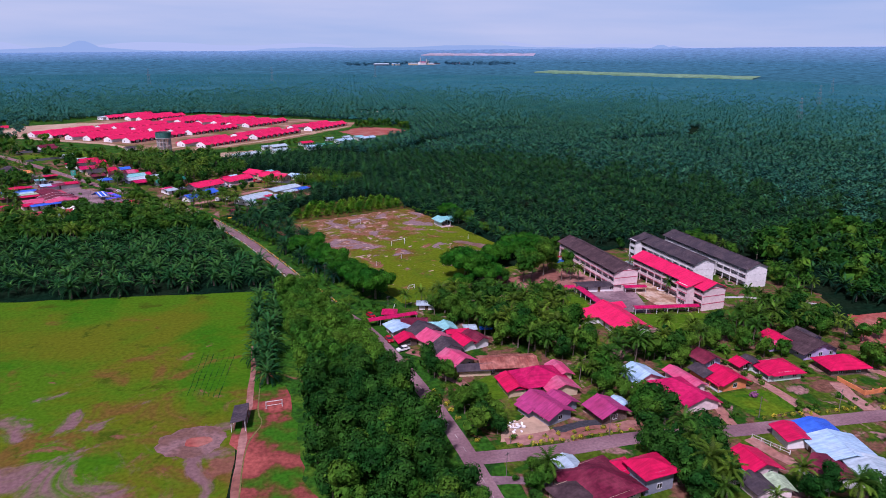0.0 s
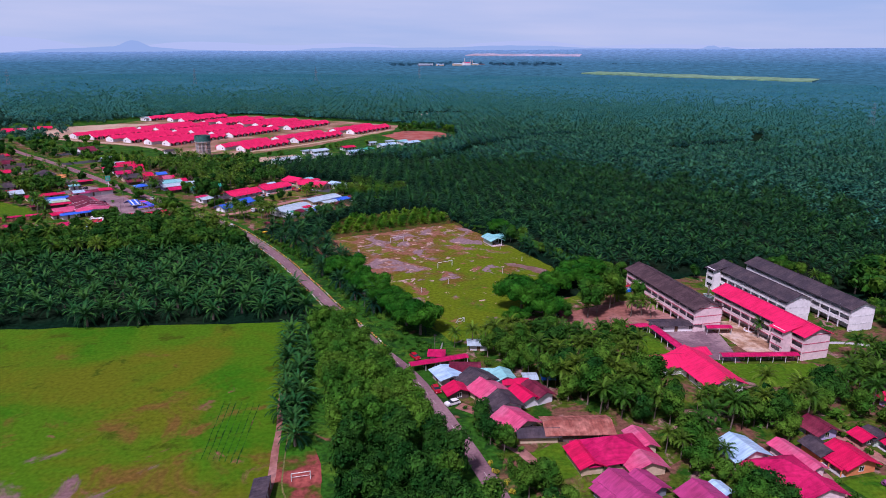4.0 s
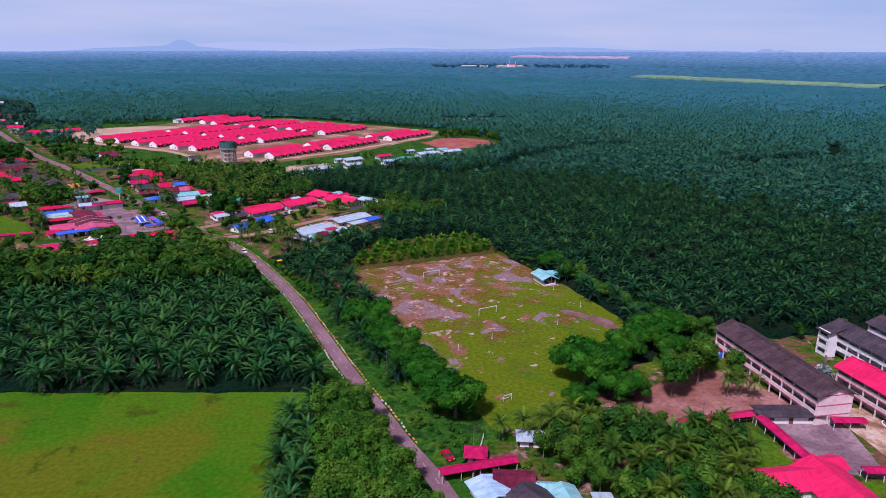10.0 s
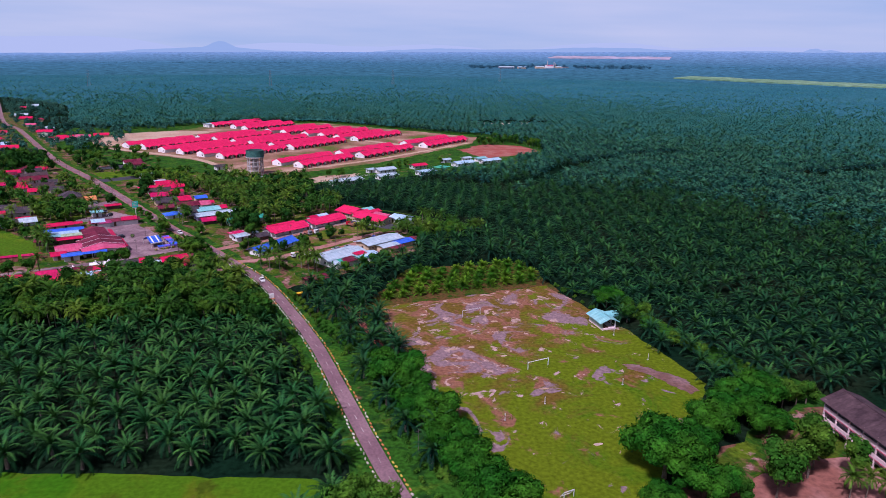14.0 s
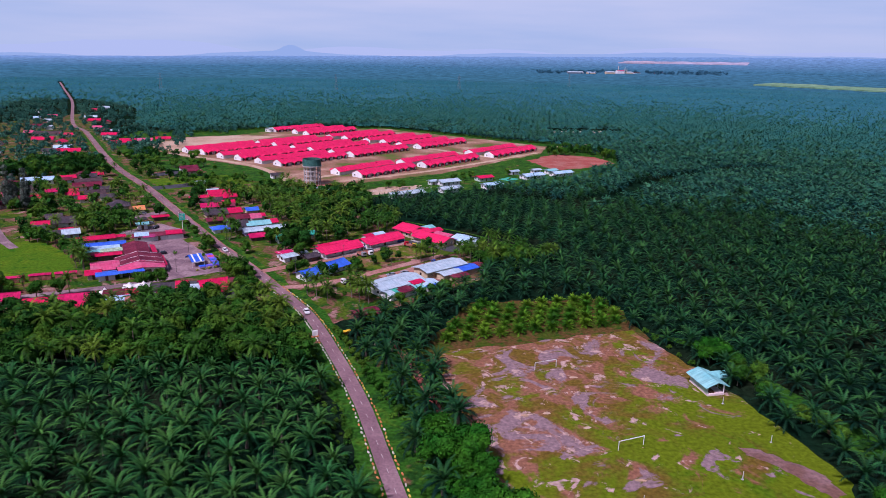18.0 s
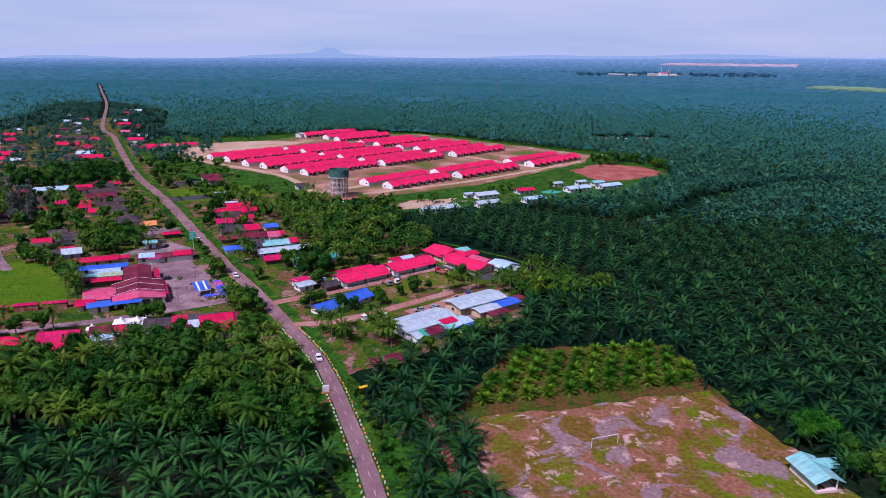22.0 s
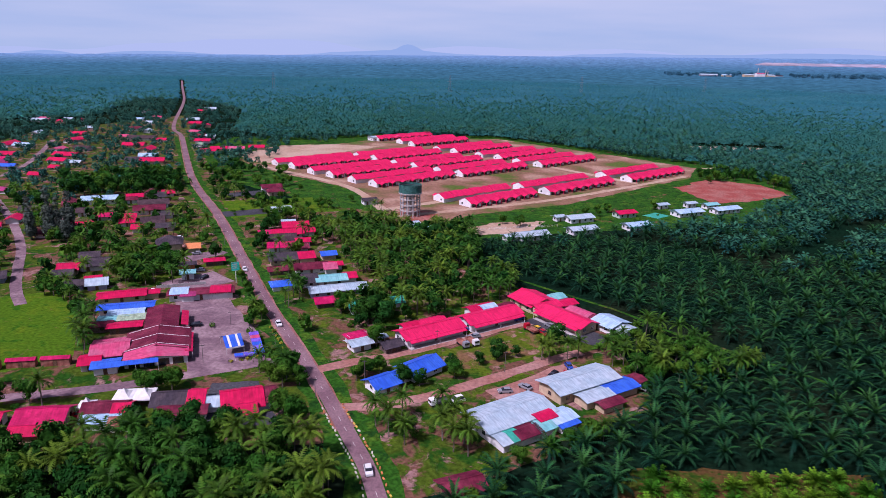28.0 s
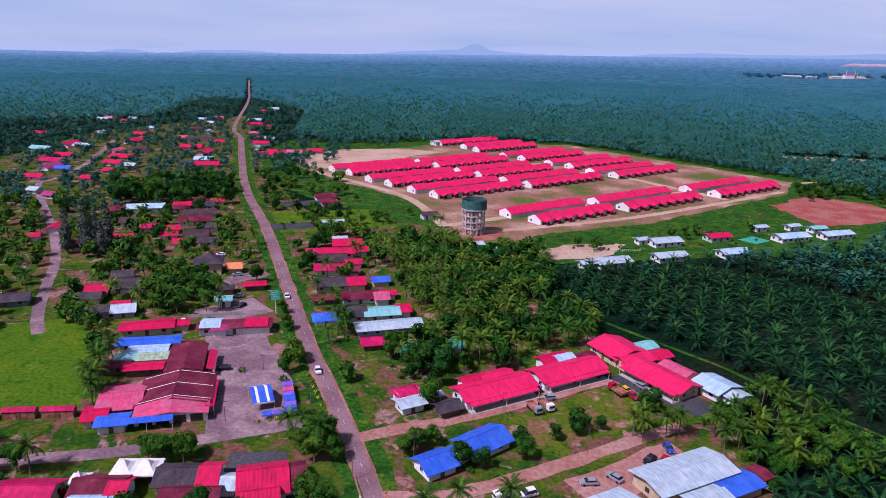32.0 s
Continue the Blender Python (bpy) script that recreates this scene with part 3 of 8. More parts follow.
def trunk_shape(height, radius, limbs, seed, reach=2.0, lean=0.0):
    rng = random.Random(seed)
    s = Shape()
    top = (lean, 0, height)
    mid = (lean * 0.35, 0, height * 0.55)
    s.tube((0, 0, -0.2), mid, radius, radius * 0.72, 7)
    s.tube(mid, top, radius * 0.72, radius * 0.45, 7)
    for i in range(limbs):
        g = i * 2.4 + rng.random()
        z = height * rng.uniform(0.6, 0.95)
        s.tube((lean * 0.6, 0, z), (math.cos(g) * reach, math.sin(g) * reach, z + reach * rng.uniform(0.5, 0.9)), radius * 0.4, radius * 0.12, 5)
    return s

# ---- ground and roads ----
def rise(x, y):
    """Height of the land, shaped to fit the camera's horizon: flat near the road, climbing slowly far away and more so
    to the east.
    """
    r = np.hypot(np.asarray(x) + 60, np.asarray(y))
    bearing = np.clip(np.degrees(np.arctan2(np.asarray(x) + 60, np.asarray(y))), -60, 60)
    top = 92 + 4850 * np.tan(np.radians(-0.36 + 0.018 * bearing))
    return np.clip((r - 1300) / 3550, 0, 1) ** 1.5 * np.maximum(0, top)


def ring_sheet(radii, angles, lift, bumps, seed):
    rng = np.random.default_rng(seed)
    rr, aa = np.meshgrid(radii, angles, indexing="ij")
    x, y = rr * np.sin(aa) - 60, rr * np.cos(aa)
    z = rise(x, y) + lift
    if bumps:
        z = z + rng.uniform(-bumps, bumps, z.shape) + 2.5 * (1 + np.sin(x * 0.004 + 1) * np.cos(y * 0.003)) * (rr > 1800) * np.minimum(1, (rr - 1800) / 600)
    nr, na = z.shape
    v = np.stack([x, y, z], 2).reshape(-1, 3)
    i, j = np.meshgrid(np.arange(nr - 1), np.arange(na - 1), indexing="ij")
    k = (i * na + j).ravel()
    f = np.concatenate([np.stack([k, k + na, k + na + 1], 1), np.stack([k, k + na + 1, k + 1], 1)])
    return v, f[:, ::-1]


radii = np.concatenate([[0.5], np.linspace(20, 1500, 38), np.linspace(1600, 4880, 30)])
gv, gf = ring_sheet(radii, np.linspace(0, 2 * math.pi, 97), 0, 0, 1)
tagged(new("ground", tri_mesh("ground", gv, gf, GROUND)), "green undergrowth and soil between the palms, darkened as shade", "ground", "", "structure")

ROADLINE = [(-4, -420), (-6, -260), (-9, -200), (-13, -150), (-22.4, -100), (-31.2, -76), (-38, -57), (-45.6, -36), (-54.4, -10), (-67.6, 27), (-90, 76), (-105, 99),
            (-130, 133.5), (-159, 171), (-200, 228), (-250, 297), (-321, 390), (-447, 582), (-510, 668), (-691, 985), (-866, 1266), (-1030, 1530)]
NEARROAD = ROADLINE[:18]
setting("verge", ribbon(NEARROAD, 13, 0.034, 0, 3.0), SCRUB, "rough green grass verge beside the road", "verge")
road_strip = ribbon(ROADLINE, 4.15, 0.07, 0, 0.15)
road_strip.v = [(x, y, z + (float(rise(x, y)) + 0.5 if math.hypot(x + 60, y) > 1350 else 0)) for x, y, z in road_strip.v]
setting("road", road_strip, ROAD, "straight worn asphalt road with faded markings", "road")
setting("shoulder_left", ribbon(ROADLINE[11:18], 0.8, 0.05, 2.35, 0.6), BARE, "bare brown earth road shoulder", "shoulder")
setting("shoulder_right", ribbon(ROADLINE[11:18], 0.8, 0.05, -2.35, 0.6), BARE, "bare brown earth road shoulder", "shoulder")
SIDE = [(-12, -172), (10, -173), (30, -172), (52, -174), (75, -175), (100, -176), (150, -180)]
setting("side_street", ribbon(SIDE, 5.0, 0.066, 0, 0.2), ROAD, "grey asphalt village street", "road")
CROSS = [(-135, 133), (-156, 117), (-174, 104), (-195, 93), (-230, 74), (-270, 52)]
setting("cross_street", ribbon(CROSS, 4.6, 0.066, 0, 0.2), LOT, "grey asphalt side street past the market", "road")
LANE1 = [(-124, 128), (-112, 138), (-106, 142), (-84, 163), (-70, 178), (-60, 183)]
setting("shop_lane", ribbon(LANE1, 4.5, 0.055, 0, 0.8), LANE, "dusty pink laterite lane before the shops", "lane")
LANE2 = [(-112, 108), (-106, 110), (-96, 114), (-76, 132), (-56, 153), (-48, 160)]
setting("warehouse_lane", ribbon(LANE2, 4.2, 0.055, 0, 0.8), LANE, "pink laterite lane to the warehouses", "lane")
LANE3 = [(-92, 240), (-80, 230), (-59, 216), (-33, 199), (-20, 186), (1, 172), (24, 156)]
setting("plantation_track", ribbon(LANE3, 1.5, 0.05, 0, 0.6), SCRUB, "overgrown green plantation track", "track")
LEFTST = [(-244, 150), (-258, 163), (-277, 185), (-300, 212), (-340, 250), (-433, 330), (-442, 353), (-469, 409), (-541, 518)]
setting("left_street", ribbon(LEFTST, 4, 0.06, 0, 0.3), LOT, "grey asphalt back street", "road")
setting("warehouse_yard", ribbon([(-75, 128), (-62, 142), (-52, 152)], 12, 0.045, -7, 2), LANE, "bare pink earth yard with parked cars", "yard")

WEST_FIELD = [(-56, -50), (-100, -47), (-160, -43), (-300, -50), (-300, -330), (-62, -330), (-63, -174), (-60, -128), (-58, -100)]
PLAY = [(-48, 53), (20, 77), (36, 40), (50, -8), (28, -42), (8, -67), (-7, -75), (-24, -35)]
patch("west_field", WEST_FIELD, WESTGRASS, 0.03, 0.6, 4, "wide bright green mown grass field", "field")
patch("belt_grass", [(-58, -52), (-42, -52), (-24, -95), (-12, -150), (-8, -250), (-63, -250), (-61, -110)], SCRUB, 0.016, 1.0, 4, "rough green grass under the tree belt", "verge")
patch("playing_field", PLAY, GRASS_MUD, 0.04, 1.2, 3, "worn green and brown school playing field", "field")
patch("village_ground", [(-6, -215), (-12, -160), (-22, -95), (-8, -72), (10, -64), (40, -40), (70, -22), (148, -25), (150, -95), (130, -130), (130, -215)],
      VILLAGE, 0.02, 2.0, 5, "grass and bare soil between the village houses", "yard")
patch("town_ground", [(-106, 92), (-210, 60), (-300, 90), (-520, 330), (-600, 560), (-560, 800), (-480, 660), (-330, 430), (-240, 330), (-160, 330),
                      (-100, 240), (-60, 205), (-40, 180), (-28, 130), (-60, 95), (-84, 72)], VILLAGE, 0.014, 2.0, 6,
      "grass and bare soil between the town houses", "yard")
patch("estate_verge", [(-100, 285), (-230, 350), (-370, 430), (-400, 600), (-265, 690), (-140, 714), (75, 590), (100, 505), (95, 440), (60, 370)], SCRUB, 0.010, 2.0, 6, "rough green scrub round the new estate", "scrub")
patch("estate_ground", [(-110, 336), (-60, 380), (30, 505), (45, 560), (-20, 610), (-140, 690), (-250, 660), (-300, 560), (-330, 470), (-270, 425), (-200, 385), (-165, 340), (-160, 308), (-125, 308)],
      ESTATE, 0.03, 2.0, 5, "bare brown building-site soil round the new terraces", "yard")
patch("estate_clearing", [(-300, 458), (-345, 500), (-330, 560), (-285, 590), (-240, 585), (-262, 545), (-280, 480)], SAND, 0.045, 3.0, 5, "pale bare sandy clearing", "clearing")
patch("red_field", [(15, 462), (46, 507), (80, 495), (92, 460), (66, 432), (33, 414)], REDSOIL, 0.03, 2.5, 5, "bare red earth field", "clearing")
patch("scrub_strip", [(-120, 342), (-75, 385), (-15, 455), (20, 460), (35, 412), (55, 408), (60, 385), (0, 350), (-60, 318), (-100, 300), (-118, 320)], SCRUB, 0.026, 2.0, 5, "rough green scrub before the estate", "scrub")
patch("sand_yard", [(-110, 302), (-96, 322), (-69, 331), (-76, 306), (-100, 292)], SAND, 0.04, 2.0, 4, "pale sandy yard", "clearing")
patch("far_clearing", [(62, 690), (60, 712), (100, 722), (140, 726), (142, 700), (100, 698)], SAND, 0.05, 3.0, 6, "distant pale bare clearing among palms", "clearing")
patch("house_court", [(-149, 113), (-137, 117), (-122, 98), (-136, 90), (-144, 98)], DARKTAR, 0.048, 0.5, 3, "dark tarred court round the roadside house", "court")
patch("market_lot", [(-158, 115.5), (-176, 143), (-197, 171), (-179, 177), (-153, 149), (-140, 129)], LOT, 0.05, 0.4, 4, "stained grey asphalt car park", "car park")
patch("green_lot", [(-262, 150), (-241, 166), (-214, 142), (-196, 116), (-214, 100), (-250, 120)], GRASS, 0.04, 1.0, 4, "empty bright green grass lot", "field")
patch("shop_common", [(-91, 149), (-68, 176), (-53, 164), (-72, 143), (-90, 136)], COMMON, 0.05, 0.8, 3, "worn grass common before the shops", "green")
patch("shop_tarmac", [(-68, 181), (-58, 192), (-38, 172), (-44, 166)], DARKTAR, 0.062, 0.4, 3, "dark new asphalt apron by the shops", "apron")
patch("school_court", [(58, -74), (62, -95), (75, -100), (80, -80), (79, -70)], LOT, 0.05, 0.2, 3, "grey paved assembly court", "court")
patch("school_sand", [(80, -70), (81, -96), (97, -97), (96, -68)], COURT, 0.052, 0.4, 3, "bare sandy school court", "court")

patch("field_margin", [(-64, 70), (-46, 54), (-22, -36), (-5, -76), (-26, -90), (-34, -66), (-44, -38), (-58, 4), (-70, 40)], SCRUB, 0.022, 1.2, 3, "rough grass and soil under the roadside trees", "verge")
patch("east_margin", [(22, 78), (40, 60), (56, 8), (70, -20), (40, -45), (10, -68), (-6, -78), (30, -80), (80, -40), (80, -10), (62, 20), (44, 66)], SCRUB, 0.018, 1.2, 4, "rough grass under the trees beside the playing field", "verge")

# red soil edge of the west field
patch("red_soil_edge", [(-60, -112), (-55, -112), (-50, -135), (-47, -160), (-44, -200), (-62, -200), (-61, -150)], REDEDGE, 0.045, 2.0, 4, "strip of grass worn to red soil beside the field", "soil")

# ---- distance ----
# backdrop hills give off a flat haze colour instead of being lit
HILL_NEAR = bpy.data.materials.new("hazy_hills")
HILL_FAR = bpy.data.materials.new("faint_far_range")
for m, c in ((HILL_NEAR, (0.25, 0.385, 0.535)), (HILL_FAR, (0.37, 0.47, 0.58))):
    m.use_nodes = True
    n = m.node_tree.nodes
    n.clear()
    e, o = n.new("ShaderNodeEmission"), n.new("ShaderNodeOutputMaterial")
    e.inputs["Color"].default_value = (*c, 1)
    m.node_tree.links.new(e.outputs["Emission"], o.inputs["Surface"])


def skyline(name, radius, base, heights, material, label, seed):
    """A far chain of hills; heights are bumps of (bearing, half width, height)."""
    s = Shape()
    for i in range(321):
        a = radians(-70 + i * 140 / 320)
        x, y = radius * math.sin(a) - 60, radius * math.cos(a)
        h = float(rise(x, y)) + base + 9 * noise.noise((i * 0.13, seed, 0)) + 4 * noise.noise((i * 0.5, seed, 4))
        for b, w, top in heights:
            h += top * max(0.0, 1 - ((-70 + i * 140 / 320 - b) / w) ** 2) ** 1.5
        s.v += [(x, y, -20), (x, y, h)]
        if i:
            s.f.append((2 * i - 2, 2 * i, 2 * i + 1, 2 * i - 1))
    return setting(name, s, material, label, "hills", "structure")


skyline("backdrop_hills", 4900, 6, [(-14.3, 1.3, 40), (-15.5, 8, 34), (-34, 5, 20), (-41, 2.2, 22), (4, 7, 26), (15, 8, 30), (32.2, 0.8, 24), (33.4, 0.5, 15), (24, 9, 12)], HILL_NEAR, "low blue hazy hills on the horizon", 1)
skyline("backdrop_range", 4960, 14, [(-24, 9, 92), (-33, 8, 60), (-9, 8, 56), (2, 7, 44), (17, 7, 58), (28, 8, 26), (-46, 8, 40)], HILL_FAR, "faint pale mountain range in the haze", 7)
# distance haze painted in: the ramp turns bluer and paler farther out
FARWOOD = surface("hazed_plantation_canopy", (0.03, 0.1, 0.1), rough=1.0, fine=0.04, coarse=0.004, spread=0.35, gloss=0.0)
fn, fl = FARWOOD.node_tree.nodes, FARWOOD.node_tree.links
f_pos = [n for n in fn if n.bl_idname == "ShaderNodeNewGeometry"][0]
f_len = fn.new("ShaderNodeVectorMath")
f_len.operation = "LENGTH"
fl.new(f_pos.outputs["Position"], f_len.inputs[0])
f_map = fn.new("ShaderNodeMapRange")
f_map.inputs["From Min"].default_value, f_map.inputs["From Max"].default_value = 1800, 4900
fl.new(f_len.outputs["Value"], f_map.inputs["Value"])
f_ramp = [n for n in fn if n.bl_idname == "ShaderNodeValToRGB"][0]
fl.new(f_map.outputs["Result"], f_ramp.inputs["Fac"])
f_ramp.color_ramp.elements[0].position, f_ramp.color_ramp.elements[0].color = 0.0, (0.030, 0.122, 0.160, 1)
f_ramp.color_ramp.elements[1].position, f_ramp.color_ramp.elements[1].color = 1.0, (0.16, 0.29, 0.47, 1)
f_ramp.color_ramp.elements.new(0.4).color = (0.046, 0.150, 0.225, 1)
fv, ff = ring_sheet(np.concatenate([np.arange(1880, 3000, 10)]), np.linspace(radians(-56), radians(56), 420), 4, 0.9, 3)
tagged(new("backdrop_plantation", tri_mesh("backdrop_plantation", fv, ff, FARWOOD)), "far plantation canopy with blue haze painted in", "plantation", "", "structure")
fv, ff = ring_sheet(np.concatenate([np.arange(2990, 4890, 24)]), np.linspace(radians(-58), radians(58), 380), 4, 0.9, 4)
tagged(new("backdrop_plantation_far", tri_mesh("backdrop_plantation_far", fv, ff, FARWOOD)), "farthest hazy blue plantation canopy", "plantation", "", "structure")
STRIP = surface("young_crop", (0.14, 0.27, 0.15), (0.17, 0.30, 0.18), rough=1.0, fine=0.05, coarse=0.01)


def far_strip(name, ax, ay, bx, by, deep, material, label, category, lift=8.0):
    """A long field laid over the far canopy, following the land."""
    s, edge = Shape(), Shape()
    d = Vector((bx - ax, by - ay)).normalized()
    for i in range(25):
        u = i / 24
        x, y = ax + (bx - ax) * u, ay + (by - ay) * u
        out = deep * (0.8 + 0.3 * noise.noise((i * 0.4, 2, 0)))
        far = (x - d.y * out, y + d.x * out)
        s.v += [(x, y, float(rise(x, y)) + lift), (*far, float(rise(*far)) + lift)]
        if i:
            s.f.append((2 * i - 2, 2 * i, 2 * i + 1, 2 * i - 1))
            a, b = s.v[2 * i - 2], s.v[2 * i]
            edge.face((a[0], a[1], a[2] - 5), (b[0], b[1], b[2] - 5), b, a)
    s.f += [tuple(k + len(s.v) for k in q) for q in edge.f]
    s.v += edge.v
    setting(name, s, material, label, category)


far_strip("backdrop_crop", 815, 1985, 1290, 1470, 170, STRIP, "long bright green strip of young crop", "field")
# soil colour washed to lilac, with the haze painted into it
BAREHILL = surface("hazed_bare_soil", (0.40, 0.34, 0.40), (0.36, 0.33, 0.42), rough=1.0, fine=0.02, coarse=0.004)
far_strip("backdrop_bare", 780, 3760, 1380, 3500, 330, BAREHILL, "distant bare hillside, its pink paled for haze", "clearing", 10)

# ---- oil palms ----
AXIS = [(-49, -300), (-40, -210), (-38, -150), (-47, -72), (-64, -6)]
TURNS = [13.5, 6.5, 0.0, -7.5, -16.3]
OPEN = [WEST_FIELD, PLAY,
        [(-58, -48), (-40, -48), (-22, -95), (-6, -150), (0, -330), (-70, -330), (-62, -120)],
        [(-46, -38), (-8, -72), (8, -66), (40, -40), (64, -12), (150, -18), (158, -60), (150, -100), (170, -120), (190, -330), (-30, -330)],
        [(-50, 52), (20, 76), (14, 106), (-33, 97)],
        [(-80, 64), (-68, 86), (-36, 114), (-27, 140), (2, 162), (6, 172), (-33, 201), (-59, 218), (-90, 240), (-92, 283), (-70, 288), (-20, 322), (50, 372),
         (60, 400), (95, 440), (95, 500), (60, 530), (60, 570), (-20, 620), (-140, 700), (-260, 670), (-340, 590), (-420, 640), (-520, 860), (-680, 1000),
         (-760, 960), (-640, 700), (-760, 560), (-640, 330), (-420, 190), (-300, 80), (-200, 62), (-96, 62)],
        [(58, 685), (58, 715), (100, 730), (150, 732), (150, 690)],
        [(-84, 38), (-99, 74), (-240, 84), (-240, 40), (-160, 30)]]
TRACK_EAST = [(-30, 300), (0, 287), (30, 274), (62, 301), (100, 362), (150, 408), (210, 440)]
TRACK_FAR = [(280, 330), (340, 352), (395, 370), (440, 440)]


def plantation(step, seed):
    rng = np.random.default_rng(seed)
    gx, gy = np.meshgrid(np.arange(-2000, 2200, step), np.arange(-1100, 2150, step * 0.866))
    gx = gx + (np.arange(gx.shape[0]) % 2)[:, None] * step / 2
    g = radians(24)
    px, py = (gx * math.cos(g) - gy * math.sin(g)).ravel(), (gx * math.sin(g) + gy * math.cos(g)).ravel()
    px, py = px + rng.normal(0, 0.75, len(px)), py + rng.normal(0, 0.75, len(py))
    seen = np.zeros(len(px), bool)
    for (ax, ay), turn in zip(AXIS, TURNS):
        b = np.degrees(np.arctan2(px - ax, py - ay)) - turn
        seen |= (np.abs(b) < 36) & (np.hypot(px - ax, py - ay) < 2080)
    seen &= np.hypot(px + 60, py) < 1960
    px, py = px[seen], py[seen]
    keep = far_from(px, py, ROADLINE) > 8
    keep &= (far_from(px, py, LANE3) > 2.2) & (far_from(px, py, TRACK_EAST) > 6.5) & (far_from(px, py, TRACK_FAR) > 7)
    for poly in OPEN:
        keep &= ~inside(px, py, poly)
    return px[keep], py[keep]


px, py = plantation(8.9, 5)
near = far_from(px, py, AXIS)
rng = np.random.default_rng(11)
near = np.maximum(0, near + rng.normal(0, 0.2, len(px)) * np.maximum(0, near - 170))
size = rng.uniform(0.82, 1.16, len(px))
order = np.argsort(np.hypot(px + 70, (py - 0) * 1.0))
single = np.zeros(len(px), bool)
single[order[:124]] = True

PALM_CROWNS = [tri_mesh("palm_crown", *crown_of_fronds(36, 5.5, 18, 0.56, 0.6, k, low=-25, high=86, droop=80), PALM, PALM_SHADED, upper_part(36, 18)) for k in range(5)]
WEST_CROWNS = [tri_mesh("palm_crown", *crown_of_fronds(36, 5.5, 18, 0.56, 0.6, k + 7, low=-25, high=86, droop=80), PALM_WEST, PALM_WEST_SHADED, upper_part(36, 18)) for k in range(4)]
west = px < np.interp(py, [p[1] for p in ROADLINE], [p[0] for p in ROADLINE])
PALM_TRUNKS = [Shape().tube((0, 0, -0.3), (0.1, 0, 3.6), 0.42, 0.40, 7).mesh("palm_trunk", BARK)]
for i in np.nonzero(single)[0]:
    sc = float(size[i])
    ob = thing("oil_palm", "mature oil palm with arching dark green fronds", "palm", pose(float(px[i]), float(py[i]), 0, 0, 0, float(rng.uniform(0, 360))) @ Matrix.Scale(sc, 4), "plantation palms")
    part("trunk", PALM_TRUNKS[0], BARK, ob)
    part("crown", WEST_CROWNS[int(rng.integers(4))] if west[i] else PALM_CROWNS[int(rng.integers(5))], None, ob, at=Matrix.Translation((0.1, 0, 3.5)))

def star_crown(points, seed):
    """A far palm crown: drooping pointed star round a raised heart."""
    g = np.random.default_rng(seed)
    a = np.arange(points * 2) * math.pi / points + g.uniform(-0.15, 0.15, points * 2)
    out = np.where(np.arange(points * 2) % 2, 1.9, 5.0) * g.uniform(0.85, 1.1, points * 2)
    rim = np.stack([np.cos(a) * out, np.sin(a) * out, np.where(np.arange(points * 2) % 2, -1.0, -0.9) + g.uniform(-0.3, 0.3, points * 2)], 1)
    k = np.arange(points * 2)
    return np.concatenate([[(0, 0, 2.6)], rim]), np.stack([k * 0, k + 1, (k + 1) % (points * 2) + 1], 1)


# each farther band of palms takes a colour with more haze in it
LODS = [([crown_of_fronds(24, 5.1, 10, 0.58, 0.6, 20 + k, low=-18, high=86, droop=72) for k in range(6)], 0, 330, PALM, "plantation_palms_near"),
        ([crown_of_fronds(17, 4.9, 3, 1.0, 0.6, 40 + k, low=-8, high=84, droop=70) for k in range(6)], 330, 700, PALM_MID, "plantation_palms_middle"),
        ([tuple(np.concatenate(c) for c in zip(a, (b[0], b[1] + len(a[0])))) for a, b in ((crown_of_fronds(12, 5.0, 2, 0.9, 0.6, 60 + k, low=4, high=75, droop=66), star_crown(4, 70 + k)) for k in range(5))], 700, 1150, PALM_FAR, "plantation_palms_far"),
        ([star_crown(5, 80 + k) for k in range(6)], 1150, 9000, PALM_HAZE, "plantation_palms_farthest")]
# dark colours painted on the lower fronds as crown shade, per band
LOWER_SHADED = {0: (PALM_SHADED, PALM_WEST_SHADED, upper_part(24, 10)), 330: (PALM_MID_SHADED, PALM_MID_SHADED, upper_part(17, 3))}
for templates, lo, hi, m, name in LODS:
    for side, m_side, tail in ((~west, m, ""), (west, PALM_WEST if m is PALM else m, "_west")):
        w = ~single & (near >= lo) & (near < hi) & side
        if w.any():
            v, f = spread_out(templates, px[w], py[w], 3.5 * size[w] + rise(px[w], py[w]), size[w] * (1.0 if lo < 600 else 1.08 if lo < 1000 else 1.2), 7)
            shaded, shaded_west, upper_marks = LOWER_SHADED.get(lo, (None, None, None))
            marks = spread_marks([upper_marks] * len(templates), int(w.sum()), 7) if shaded else None
            tagged(new(name + tail, tri_mesh(name, v, f, m_side, shaded_west if tail else shaded, marks)), "dense rows of dark green oil palms", "plantation", "", "stuff")

# young palms behind the playing field
young = tri_mesh("young_crown", *crown_of_fronds(38, 2.6, 6, 0.55, 0.6, 90, low=12, high=88, droop=60), PALM_YOUNG)
stub = Shape().tube((0, 0, -0.2), (0, 0, 0.9), 0.35, 0.3, 6).mesh("young_trunk", BARK)
gx, gy = np.meshgrid(np.arange(-60, 60, 6.2), np.arange(-45, 45, 5.4))
gx = gx + (np.arange(gx.shape[0]) % 2)[:, None] * 3.1
gx, gy = gx.ravel() + rng.normal(0, 0.25, gx.size), gy.ravel() + rng.normal(0, 0.25, gx.size)
slant = radians(19)
yx, yy = -15 + gx * math.cos(slant) - gy * math.sin(slant), 80 + gx * math.sin(slant) + gy * math.cos(slant)
w = inside(yx, yy, [(-50, 55), (20, 80), (14, 104), (-33, 96)])
